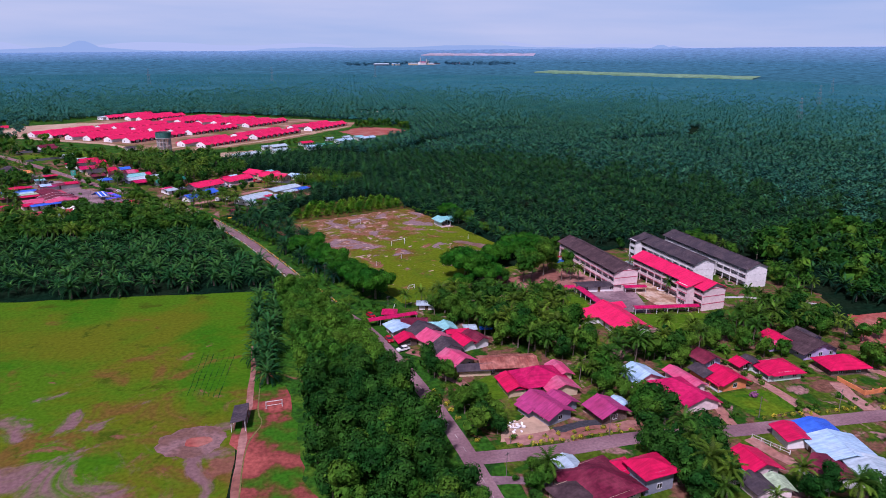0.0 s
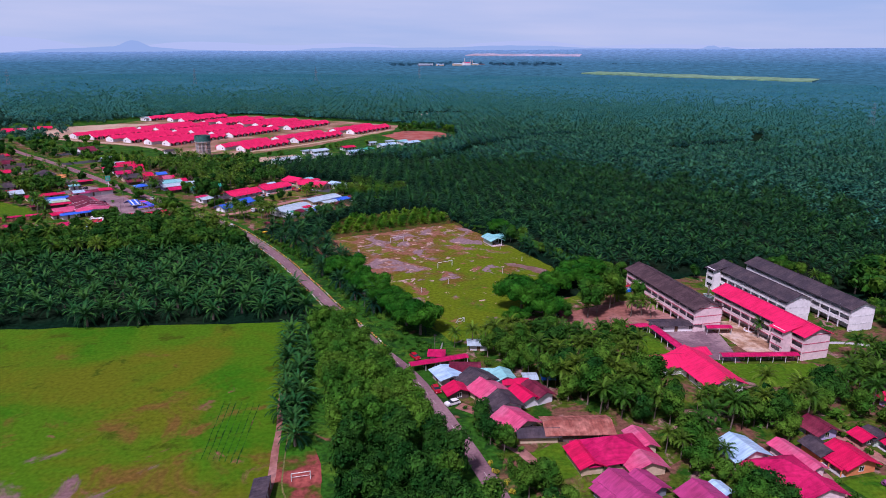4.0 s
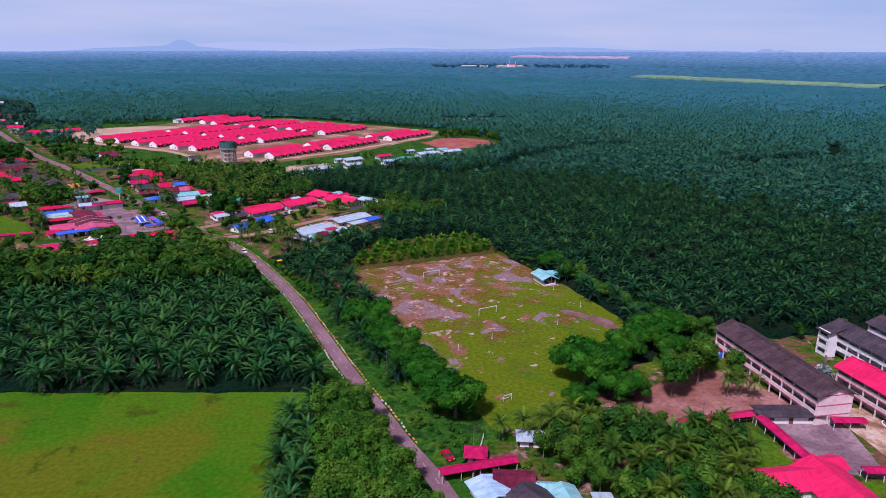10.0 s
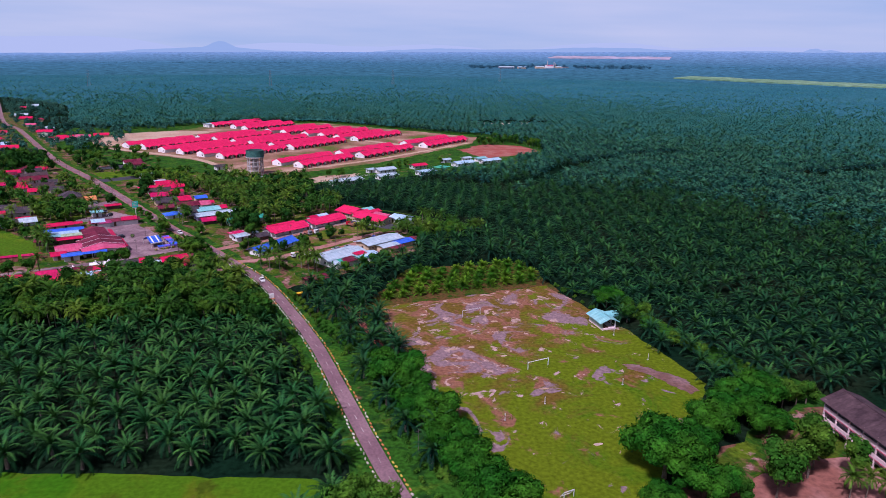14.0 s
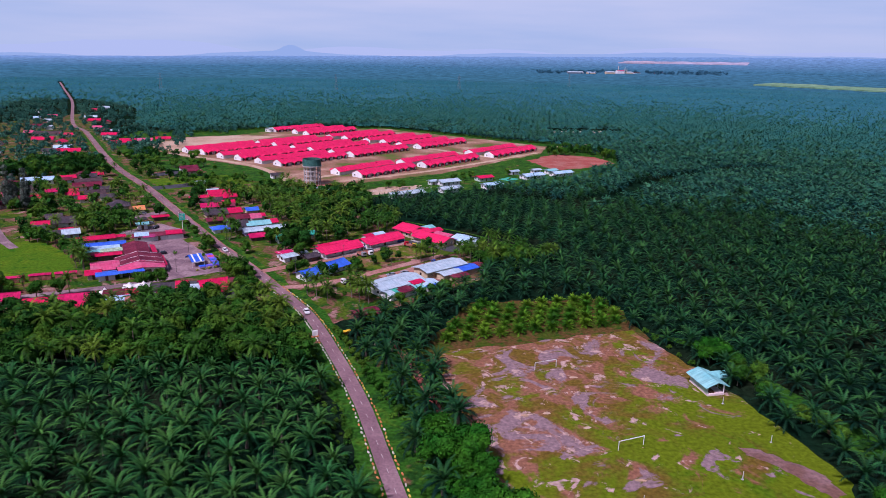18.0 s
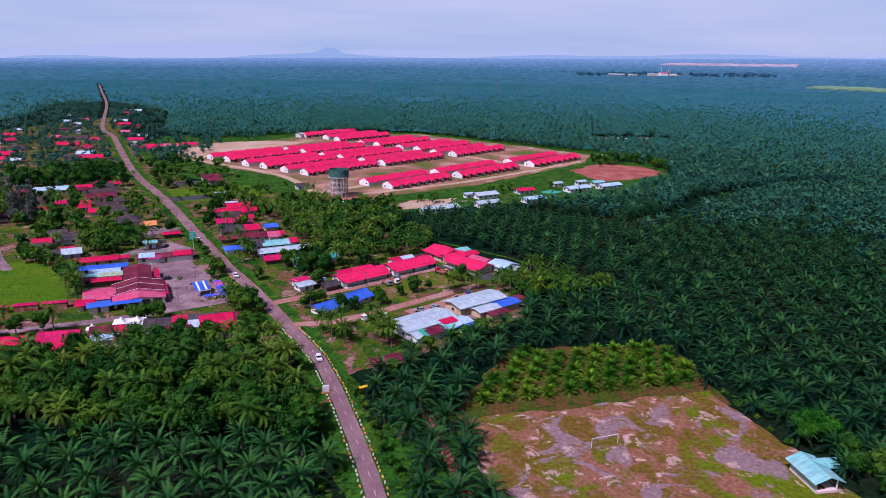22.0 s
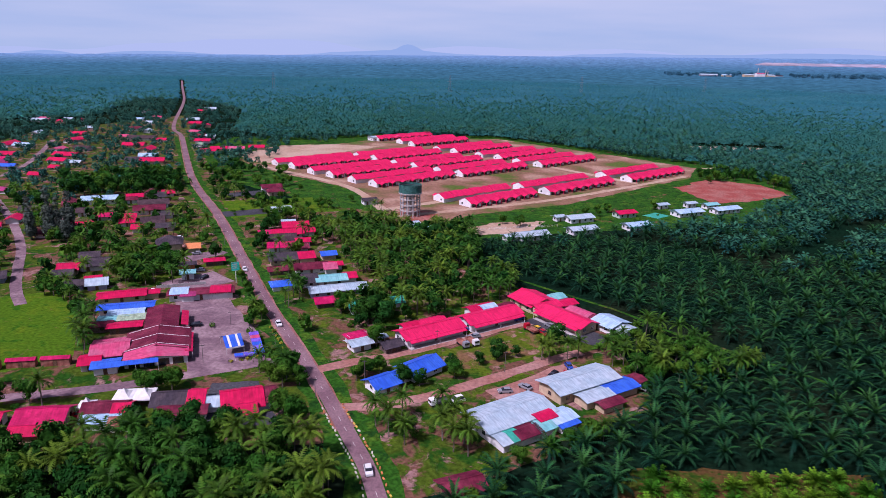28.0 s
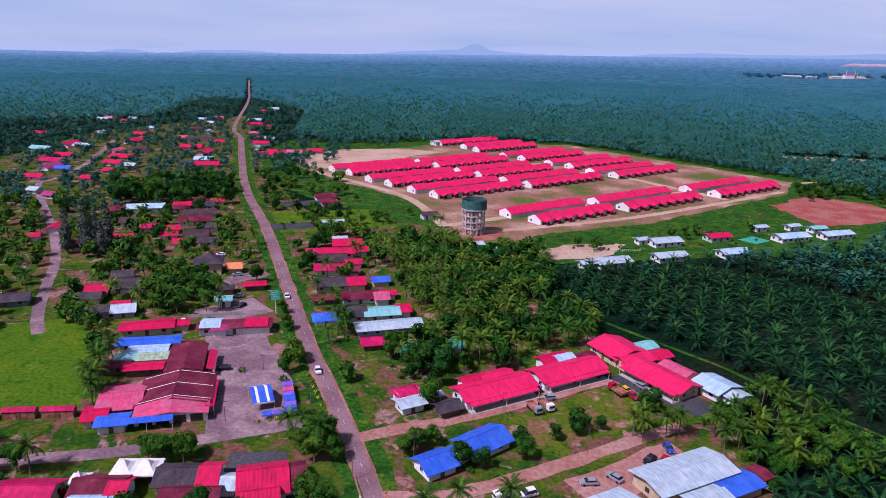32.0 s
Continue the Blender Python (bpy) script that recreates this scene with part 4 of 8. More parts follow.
for x, y in zip(yx[w], yy[w]):
    ob = thing("young_oil_palm", "short yellow-green young oil palm on bare soil", "palm", pose(float(x), float(y), 0, 0, 0, float(rng.uniform(0, 360))) @ Matrix.Scale(float(rng.uniform(1.0, 1.35)), 4), "young palms")
    part("trunk", stub, BARK, ob)
    part("crown", young, PALM_YOUNG, ob, at=Matrix.Translation((0, 0, 0.7)))

# ---- trees ----
def lumps(seed, n, spread, z0, z1, r0, r1):
    g = random.Random(seed)
    return [(math.cos(i * 2.4) * spread * g.uniform(0.3, 1), math.sin(i * 2.4) * spread * g.uniform(0.3, 1), g.uniform(z0, z1), g.uniform(r0, r1)) for i in range(n)]


def thinned(v, f, keep=5):
    """A crown with fewer, larger leaf clumps."""
    q = v.reshape(-1, 4, 3)[::keep]
    mid = q.mean(1, keepdims=True)
    v = (mid + (q - mid) * (0.85 + 0.18 * keep)).reshape(-1, 3)
    k = np.arange(0, len(v), 4)[:, None]
    return v, np.concatenate([k + [0, 1, 2], k + [0, 2, 3]])


def tree_kind(name, label, leaves, crowns, trunk, material):
    """A tree to copy: trunk and crown meshes in some variants."""
    return name, label, [tri_mesh("crown", v, f, material) for v, f in crowns], trunk.mesh("trunk", BARK), [thinned(*c) for c in crowns], trunk, material


RAIN = tree_kind("rain_tree", "spreading rain tree with a flat dark green umbrella crown", 0,
                 [leaf_crown(lumps(k, 19, 5.6, 4.4, 7.6, 2.0, 3.2), 4400, 0.54, k, 0.72) for k in range(3)], trunk_shape(4.6, 0.45, 6, 3, 3.6), LEAF_RAIN)
TALL = tree_kind("belt_tree", "tall slender tree with a dense light green crown", 0,
                 [leaf_crown(lumps(k + 10, 10, 2.4, 5.5, 11.5, 1.6, 2.6), 1300, 0.62, k + 10) for k in range(3)], trunk_shape(8.5, 0.24, 5, 5, 1.8), LEAF_LIGHT)
TALLD = tree_kind("belt_tree", "tall slender tree with a dense green crown", 0,
                  [leaf_crown(lumps(k + 15, 10, 2.4, 5.0, 11.0, 1.6, 2.6), 1300, 0.62, k + 15) for k in range(3)], trunk_shape(8.5, 0.24, 5, 6, 1.8), LEAF)
TALLDARK = tree_kind("belt_tree", "tall dense dark green tree of the roadside belt", 0,
                     [leaf_crown(lumps(k + 17, 11, 2.6, 4.0, 10.5, 1.7, 2.8), 1400, 0.64, k + 17) for k in range(3)], trunk_shape(8.0, 0.26, 5, 6, 1.8), LEAF_DARK)
BROAD = tree_kind("broadleaf_tree", "rounded dark green broadleaf tree", 0,
                  [leaf_crown(lumps(k + 20, 8, 2.4, 3.6, 7.0, 1.5, 2.5), 1050, 0.6, k + 20) for k in range(3)], trunk_shape(4.4, 0.26, 5, 7, 1.8), LEAF)
DARK = tree_kind("shade_tree", "dense very dark green broadleaf tree", 0,
                 [leaf_crown(lumps(k + 30, 9, 2.8, 3.6, 8.0, 1.7, 2.7), 1050, 0.64, k + 30) for k in range(3)], trunk_shape(4.8, 0.28, 5, 8, 2.0), LEAF_DARK)
BUSH = tree_kind("garden_bush", "low rounded green garden bush", 0,
                 [leaf_crown(lumps(k + 40, 5, 0.9, 0.7, 1.6, 0.7, 1.0), 260, 0.38, k + 40) for k in range(2)], trunk_shape(0.8, 0.08, 3, 9, 0.5), LEAF)
YOUNGBUSH = tree_kind("verge_bush", "low light green verge bush", 0,
                      [leaf_crown(lumps(k + 45, 5, 1.0, 0.5, 1.3, 0.6, 0.9), 220, 0.4, k + 45) for k in range(2)], trunk_shape(0.6, 0.07, 3, 9, 0.5), LEAF_LIGHT)
CASU = tree_kind("casuarina_tree", "tall feathery grey-green casuarina", 0,
                 [leaf_crown([(0, 0, z, 2.9 - 0.14 * z + 0.6 * math.sin(z)) for z in range(3, 17, 2)], 900, 0.8, 50)], trunk_shape(13, 0.3, 6, 10, 2.0), LEAF_GREY)
COCONUT = ("coconut_palm", "slender coconut palm with drooping yellow-green fronds",
           [tri_mesh("crown", *crown_of_fronds(26, 4.9, 14, 0.72, 0.6, 200 + k, low=-25, high=78, droop=85), COCO) for k in range(3)],
           Shape().tube((0, 0, -0.2), (0.3, 0, 4.0), 0.24, 0.18, 6).tube((0.3, 0, 4.0), (0.2, 0.1, 8.2), 0.18, 0.13, 6).mesh("trunk", BARK),
           [crown_of_fronds(20, 4.9, 9, 0.74, 0.6, 200 + k, low=-25, high=78, droop=85, base=8.2) for k in range(3)],
           Shape().tube((0, 0, -0.2), (0.2, 0.1, 8.2), 0.2, 0.13, 4), COCO)
YOUNGCO = ("banana_clump", "clump of broad arching yellow-green banana leaves",
           [tri_mesh("crown", *crown_of_fronds(16, 2.8, 4, 0.75, 0.5, 230 + k, low=10, high=80, droop=65), LEAF_LIGHT) for k in range(2)],
           Shape().tube((0, 0, -0.2), (0, 0, 1.4), 0.2, 0.14, 6).mesh("trunk", BARK))


def plant(kind, x, y, sc=1.0, group="", lift=0.0):
    name, label, crowns, trunk = kind[:4]
    ob = thing(name, label, "tree", pose(x, y, lift, 0, 0, random.uniform(0, 360)) @ Matrix.Scale(sc, 4), group)
    part("trunk", trunk, BARK, ob)
    up = 8.2 if kind is COCONUT else 1.3 if kind is YOUNGCO else 0
    part("crown", random.choice(crowns), None, ob, at=Matrix.Translation((0.2 if up > 5 else 0, 0, up)))
    return ob


TAKEN = []  # footprints of things that trees keep clear of: x, y, radius


MASS = {}  # trees that are joined: kind name, material -> kind and places


def grove(poly, count, kinds, sizes, seed, gap=4.0, clear=True, mass=False):
    """Trees set at random inside an outline, clear of roads and buildings."""
    g = random.Random(seed)
    x0, x1 = min(p[0] for p in poly), max(p[0] for p in poly)
    y0, y1 = min(p[1] for p in poly), max(p[1] for p in poly)
    put, tries = [], 0
    while len(put) < count and tries < count * 30:
        tries += 1
        x, y = g.uniform(x0, x1), g.uniform(y0, y1)
        ax, ay = np.array([x]), np.array([y])
        if not inside(ax, ay, poly)[0] or any(math.hypot(x - a, y - b) < gap for a, b in put):
            continue
        if min(far_from(ax, ay, r)[0] for r in (ROADLINE, SIDE, CROSS, LANE1, LANE2, LANE3, LEFTST)) < 5.0:
            continue
        if clear and any(math.hypot(x - a, y - b) < r + 1.5 for a, b, r in TAKEN):
            continue
        put.append((x, y))
        kind, sc = g.choice(kinds), g.uniform(*sizes)
        if mass:
            MASS.setdefault((kind[1], mass), (kind, []))[1].append((x, y, sc))
        else:
            plant(kind, x, y, sc)


def row(kind, a, b, n, sc=(0.9, 1.1), wander=0.6, group=""):
    for i in range(n):
        u = i / max(1, n - 1)
        plant(kind, a[0] + (b[0] - a[0]) * u + random.uniform(-wander, wander), a[1] + (b[1] - a[1]) * u + random.uniform(-wander, wander), random.uniform(*sc), group)

# ---- school, estate and houses ----
def gable_roof(w, d, eave, ridge, over=0.6, thick=0.14):
    """Two slopes; the ridge runs along x."""
    s = Shape()
    a, b = w / 2 + over, d / 2 + over
    low = eave - over * (ridge - eave) / (d / 2)
    s.slab([(-a, -b, low), (a, -b, low), (a, 0, ridge), (-a, 0, ridge)], thick)
    s.slab([(-a, 0, ridge), (a, 0, ridge), (a, b, low), (-a, b, low)], thick)
    return s


def hip_roof(w, d, eave, ridge, over=0.6, thick=0.14):
    s = Shape()
    a, b = w / 2 + over, d / 2 + over
    low = eave - over * (ridge - eave) / (d / 2)
    r = max(0.0, w / 2 - d / 2)
    p, q = (-r, 0, ridge), (r, 0, ridge)
    s.slab([(-a, -b, low), (a, -b, low), q, p] if r > 0.05 else [(-a, -b, low), (a, -b, low), p], thick)
    s.slab([(a, b, low), (-a, b, low), p, q] if r > 0.05 else [(a, b, low), (-a, b, low), p], thick)
    s.slab([(a, -b, low), (a, b, low), q], thick)
    s.slab([(-a, b, low), (-a, -b, low), p], thick)
    return s


def gable_walls(w, d, h, ridge, inset=0.0):
    """Walls with gable ends closing under a ridge along x."""
    s = Shape()
    a, b = w / 2 - inset, d / 2 - inset
    top = ridge - 0.16
    s.face((-a, -b, -0.1), (a, -b, -0.1), (a, -b, h), (-a, -b, h))
    s.face((a, b, -0.1), (-a, b, -0.1), (-a, b, h), (a, b, h))
    s.face((a, -b, -0.1), (a, b, -0.1), (a, b, h), (a, 0, top), (a, -b, h))
    s.face((-a, b, -0.1), (-a, -b, -0.1), (-a, -b, h), (-a, 0, top), (-a, b, h))
    s.face((-a, -b, h), (a, -b, h), (a, b, h), (-a, b, h))
    return s


WINDOW = Shape().box(-0.6, 0.6, -0.05, 0.05, -0.55, 0.55)
WINDOW_FRAME = Shape().box(-0.68, 0.68, -0.04, 0.07, 0.55, 0.66).box(-0.68, 0.68, -0.04, 0.10, -0.66, -0.55).box(-0.68, -0.6, -0.04, 0.07, -0.55, 0.55).box(0.6, 0.68, -0.04, 0.07, -0.55, 0.55).box(-0.03, 0.03, -0.04, 0.065, -0.55, 0.55).mesh("window_frame", FRAME)
WINDOW = WINDOW.mesh("window", GLASS)
DOOR = Shape().box(-0.45, 0.45, -0.04, 0.06, 0, 2.05).box(-0.53, -0.45, -0.04, 0.09, 0, 2.12).box(0.45, 0.53, -0.04, 0.09, 0, 2.12).box(-0.53, 0.53, -0.04, 0.09, 2.05, 2.13).mesh("door", TIMBER)


def openings(ob, w, d, h, doors=1, wide=3.0, framed=True):
    """Windows round a house and a door at the front, all set into the wall faces."""
    for side, length, off in ((0, w, d / 2), (180, w, d / 2), (90, d, w / 2), (270, d, w / 2)):
        n = max(1, int(length / wide))
        if wide > 6 and side in (90, 270):
            continue
        for i in range(n):
            u = (i + 0.5) * length / n - length / 2
            m = pose(0, 0, 0, 0, 0, side + 180) @ Matrix.Translation((u, off, 0))
            if side == 0 and i == n // 2 and doors:
                part("door", DOOR, TIMBER, ob, at=m)
                continue
            win = part("window", WINDOW, GLASS, ob, at=m @ Matrix.Translation((0, 0, min(1.55, h * 0.55))))
            if framed:
                part("window_frame", WINDOW_FRAME, FRAME, win)


def house(label, x, y, rz, w, d, roof=RED, wall=WHITE, h=2.6, pitch=0.42, hip=False, wings=(), porch=None, name="house", over=1.0, doors=1, group="village houses", wide=4.0):
    """A house; wings: (x, y, turn, w, d, h, roof, hip) in the world; porch: (depth, roof material) in front (-y)."""
    ob = thing(name, label, "house", pose(x, y, 0, 0, 0, rz), group)
    ridge = h + d / 2 * pitch
    TAKEN.append((x, y, max(w, d) * 0.62))
    part("wall", gable_walls(w, d, h, h + 0.3 if hip else ridge), wall, ob)
    part("roof", (hip_roof if hip else gable_roof)(w, d, h, ridge, over), roof, ob)
    if not hip and wide < 6:
        part("ridge_cap", Shape().box(-w / 2 - over, w / 2 + over, -0.16, 0.16, ridge - 0.02, ridge + 0.06), roof, ob)
    openings(ob, w, d, h, doors, wide, group in ("village houses", "school halls", "shop rows", "blue bungalows"))
    back = pose(x, y, 0, 0, 0, rz).inverted()
    for wx, wy, turn, ww, wd, wh, wroof, whip in wings:
        base = back @ pose(wx, wy, 0, 0, 0, turn)
        wr = wh + wd / 2 * pitch
        part("wing_wall", gable_walls(ww, wd, wh, wh + 0.3 if whip else wr), wall, ob, at=base)
        part("wing_roof", (hip_roof if whip else gable_roof)(ww, wd, wh, wr, over * 0.8), wroof, ob, at=base)
        TAKEN.append((wx, wy, max(ww, wd) * 0.6))
    if porch:
        depth, proof = porch
        y0, y1 = -d / 2 - depth, -d / 2 - 0.05
        part("porch_roof", Shape().slab([(-w / 2, y0, h - 0.75), (w / 2, y0, h - 0.75), (w / 2, y1, h - 0.25), (-w / 2, y1, h - 0.25)], 0.1), proof, ob)
        for u in (-w / 2 + 0.2, 0, w / 2 - 0.2):
            part("post", Shape().box(u - 0.09, u + 0.09, y0 + 0.15, y0 + 0.33, -0.1, h - 0.8), wall, ob)
        part("porch_floor", Shape().box(-w / 2, w / 2, y0, y1, -0.1, 0.15), CONCRETE, ob)
    return ob


def toward(ax, ay, bx, by):
    return math.degrees(math.atan2(by - ay, bx - ax))


def school_block(label, ax, ay, bx, by, width, storeys, roof, wall, trim, gallery=1):
    """A long classroom block from one end to the other, ridge along its length."""
    length, rz = math.hypot(bx - ax, by - ay), toward(ax, ay, bx, by)
    ob = thing("school_block", label, "school", pose((ax + bx) / 2, (ay + by) / 2, 0, 0, 0, rz), "school blocks")
    TAKEN.append((ax, ay, width)), TAKEN.append((bx, by, width)), TAKEN.append(((ax + bx) / 2, (ay + by) / 2, length * 0.4))
    H = 2.75
    top = storeys * H
    deep = width - 2.4
    back = gallery * 1.2
    part("wall", gable_walls(length, deep, top, top + 0.35), wall, ob, at=Matrix.Translation((0, back, 0)))
    rs = gable_roof(length, width, top + 0.05, top + 0.05 + width / 2 * 0.42, 0.9)
    part("roof", rs, roof, ob)
    part("ridge_cap", Shape().box(-length / 2 - 0.9, length / 2 + 0.9, -0.2, 0.2, top + width / 2 * 0.42 + 0.03, top + width / 2 * 0.42 + 0.13), roof, ob)
    g = Shape()
    for sx in (-1, 1):
        x = sx * (length / 2 - 0.02)
        tri = [(x, -width / 2, top), (x, width / 2, top), (x, 0, top + width / 2 * 0.42 - 0.12)]
        part("gable", Shape().face(*(tri if sx > 0 else tri[::-1])), wall, ob)
        part("end_wall", Shape().box(x - 0.12, x + 0.12, -width / 2 * 1.0, width / 2, -0.1, top), wall, ob)
        for k in range(1, storeys + 1):
            part("trim_band", Shape().box(x - 0.17, x + 0.17, -width / 2 - 0.05, width / 2 + 0.05, k * H - 0.32, k * H - 0.02), trim, ob)
    y0 = -gallery * width / 2
    y1 = -gallery * (width / 2 - 2.4)
    lo, hi = min(y0, y1), max(y0, y1)
    bays = max(3, int(length / 4.2))
    rail = Shape()
    for k in range(1, storeys):
        part("gallery_floor", Shape().box(-length / 2 + 0.2, length / 2 - 0.2, lo, hi, k * H - 0.2, k * H), CONCRETE, ob)
        part("gallery_wall", Shape().box(-length / 2 + 0.2, length / 2 - 0.2, y0 - 0.08, y0 + 0.08, k * H, k * H + 1.0), wall, ob)
        part("trim_band", Shape().box(-length / 2 + 0.2, length / 2 - 0.2, y0 - 0.12, y0 + 0.12, k * H - 0.28, k * H - 0.01), trim, ob)
    for i in range(bays + 1):
        x = -length / 2 + 0.3 + (length - 0.6) * i / bays
        part("column", Shape().box(x - 0.15, x + 0.15, y0 - 0.14, y0 + 0.14, -0.1, top), wall, ob)
    pane = Shape().box(-1.45, 1.45, -0.05, 0.05, -0.55, 0.55).mesh("window", GLASS)
    bars = Shape()
    bars.box(-1.55, 1.55, -0.04, 0.08, 0.55, 0.66).box(-1.55, 1.55, -0.04, 0.1, -0.66, -0.55)
    for u in (-1.5, -0.5, 0.5, 1.5):
        bars.box(u - 0.05, u + 0.05, -0.04, 0.07, -0.55, 0.55)
    bars = bars.mesh("window_frame", FRAME)
    for k in range(storeys):
        for i in range(bays):
            x = -length / 2 + 0.3 + (length - 0.6) * (i + 0.5) / bays
            for yy, turn in ((back - deep / 2, 180), (back + deep / 2, 0)):
                win = part("window", pane, GLASS, ob, at=pose(x, yy, k * H + 1.65, 0, 0, turn))
                part("window_frame", bars, FRAME, win)
    return ob


A = school_block("three-storey pale pink school block with a dark brown roof", 73.5, -32, 77.5, -76, 10, 3, BROWNROOF, PINKW, PINKTRIM, 1)
C = school_block("three-storey cream school block with a bright red roof", 93.5, -60, 98.5, -101, 9.5, 3, REDTILE, PINKW, PINKTRIM, 1)
B = school_block("three-storey white school block with a dark grey roof", 109, -33, 113, -73, 9.5, 3, DARKROOF, WHITE, FRAME, 1)
school_block("long three-storey white school block with a dark grey roof", 125, -31, 129.5, -83, 9.5, 3, DARKROOF, WHITE, FRAME, 1)


def stair_tower(block, x0, x1, depth, y, roof, wall, trim):
    """A projecting stair bay on the gallery side, under its own lean-to roof."""
    part("stair_tower", Shape().box(x0, x1, y - depth, y, -0.1, 8.2), wall, block)
    part("stair_roof", Shape().slab([(x0 - 0.7, y - depth - 0.8, 7.9), (x1 + 0.7, y - depth - 0.8, 7.9), (x1 + 0.7, y + 2.6, 9.6), (x0 - 0.7, y + 2.6, 9.6)], 0.14), roof, block)
    for k in range(3):
        part("window", Shape().box(x0 + 0.8, x1 - 0.8, y - depth - 0.06, y - depth + 0.06, k * 2.75 + 1.1, k * 2.75 + 2.2), GLASS, block)
        part("trim_band", Shape().box(x0 - 0.05, x1 + 0.05, y - depth - 0.08, y - depth + 0.05, k * 2.75 + 2.4, k * 2.75 + 2.68), trim, block)


stair_tower(C, 11, 16, 3.4, -4.75, REDTILE, PINKW, PINKTRIM)
stair_tower(B, -19.6, -15, 3.2, -4.75, DARKROOF, WHITE, FRAME)

UX, UY = 0.643, 0.766


def unit_roof(w, lift):
    s = Shape()
    a, b, low, top = w / 2 + 0.05, 5.9, 2.6 + lift, 5.3 + lift
    s.slab([(-a, -b, low), (a, -b, low), (a, 0, top), (-a, 0, top)], 0.16)
    s.slab([(-a, 0, top), (a, 0, top), (a, b, low), (-a, b, low)], 0.16)
    return s


def terrace(length):
    """One terrace of small houses under stepped red roofs, built at the origin along x, porches towards -y."""
    ob = new("terrace_block")
    units = max(4, round(length / 8.9))
    w = length / units
    part("wall", gable_walls(length, 10.2, 2.9, 5.2), WHITE, ob)
    roofs = [unit_roof(w, 0.0).mesh("roof", REDTILE), unit_roof(w, 0.34).mesh("roof", REDTILE)]
    porch = gable_roof(3.4, w * 0.56, 2.5, 3.5, 0.25, 0.14)
    porch.v = [(y, x - 6.6, z) for x, y, z in porch.v]
    porch.f = [tuple(reversed(q)) for q in porch.f]
    for u in (-w * 0.26, w * 0.26):
        porch.box(u - 0.14, u + 0.14, -8.0, -7.7, 0, 2.5)
    porch = porch.mesh("porch", REDTILE)
    front = Shape().box(-w * 0.36, w * 0.3, -5.18, -5.08, 0.1, 2.2).mesh("front_opening", GLASS)
    for i in range(units):
        x = -length / 2 + w * (i + 0.5)
        part("roof", roofs[i % 2], REDTILE, ob, at=Matrix.Translation((x, 0, 0)))
        part("porch", porch, REDTILE, ob, at=Matrix.Translation((x, 0, 0)))
        part("front_opening", front, GLASS, ob, at=Matrix.Translation((x, 0, 0)))
    for sx in (-1, 1):
        part("window", WINDOW, GLASS, ob, at=pose(sx * length / 2, 2.4, 1.6, 0, 0, -90 * sx))
    return tagged(ob, "terrace of new white houses under a red stepped roof", "terrace", "estate terraces")


UNIT = {}


def place_terrace(perp, along, length, flip=0):
    cx, cy = -120 - UY * perp + UX * (along + length / 2), 357 + UX * perp + UY * (along + length / 2)
    m = pose(cx, cy, 0.0, 0, 0, math.degrees(math.atan2(UY, UX)) + 2.5 + flip)
    TAKEN.append((cx, cy, length * 0.45))
    if length in UNIT:
        return copy_thing(UNIT[length], m)
    UNIT[length] = terrace(length)
    UNIT[length].matrix_world = m
    return UNIT[length]


for perp, starts in ((0, (0, 69, 157)), (81, (-14, 62, 147)), (126, (-22, 53, 144)), (174, (-28, 47, 134))):
    for k, start in enumerate(starts):
        for side in (0, 19.5):
            place_terrace(perp + side, start - 0.25 * side, 60 if perp == 0 and k == 0 else 71, 180 * (side > 0))
for side in (0, 20):
    place_terrace(232 + side, 128, 71, 180 * (side > 0))
place_terrace(281, 119, 71)

# ---- the near village ----
house("small grey-walled house with a magenta sheet roof", 13.2, -156.6, -70, 10.5, 7.2, MAGENTA, GREYW,
      wings=[(18.4, -154.2, -70, 6.0, 5.0, 2.3, MAGENTA, False), (8.6, -155.6, -70, 4.2, 2.6, 2.1, MAGENTA, False)])
patch("garden_bank", [(0, -165.5), (16, -163.8), (34, -164.5), (34, -167), (16, -167), (0, -168)], BARE, 0.056, 0.8, 2, "bare orange-brown soil bank beside the street", "soil")
patch("front_drive", [(12, -163.5), (24, -162), (26, -164.6), (12, -166)], DARKTAR, 0.06, 0.5, 2, "dark patched tarmac before the house", "drive")
patch("village_lawn_south", [(62, -158), (76, -156), (78, -169), (64, -169)], GRASS, 0.05, 0.8, 2, "olive garden lawn behind a clipped hedge", "lawn")
patch("village_lawn_west", [(-4, -138), (6, -134), (9, -146), (0, -150)], GRASS, 0.05, 0.8, 2, "small worn garden lawn", "lawn")
house("open-sided house with a magenta roof and dark walls", 27.7, -161, -78, 6.5, 7.4, MAGENTA, PLANKW, wings=[(32.6, -158.5, -78, 3.6, 3.2, 2.1, PALEBLUE, False)])
house("rambling house with crimson, pale blue and pink roofs", 49, -155, -88, 9, 13, CRIMSON, PINKW, hip=True,
      wings=[(45.2, -146, -80, 7, 8.8, 2.6, PALEBLUE, False), (56.5, -150, -80, 11, 4, 2.5, ROSE, False), (53, -162, -88, 4, 9, 2.3, CRIMSON, False)])
house("orange brick house with a red roof and white arches", 67.8, -152.2, -84, 7.2, 7.8, RED, ORANGEW, porch=(1.6, RED), wings=[(64.0, -147.6, -84, 5.6, 4.4, 2.4, DARKROOF, False)])
house("pale green bungalow with a red hipped roof", 86.5, -149.8, -90, 8, 8.8, RED, GREENW, hip=True, porch=(1.8, RED), wings=[(81.5, -144.5, -90, 4, 4, 2.3, DARKROOF, False)])
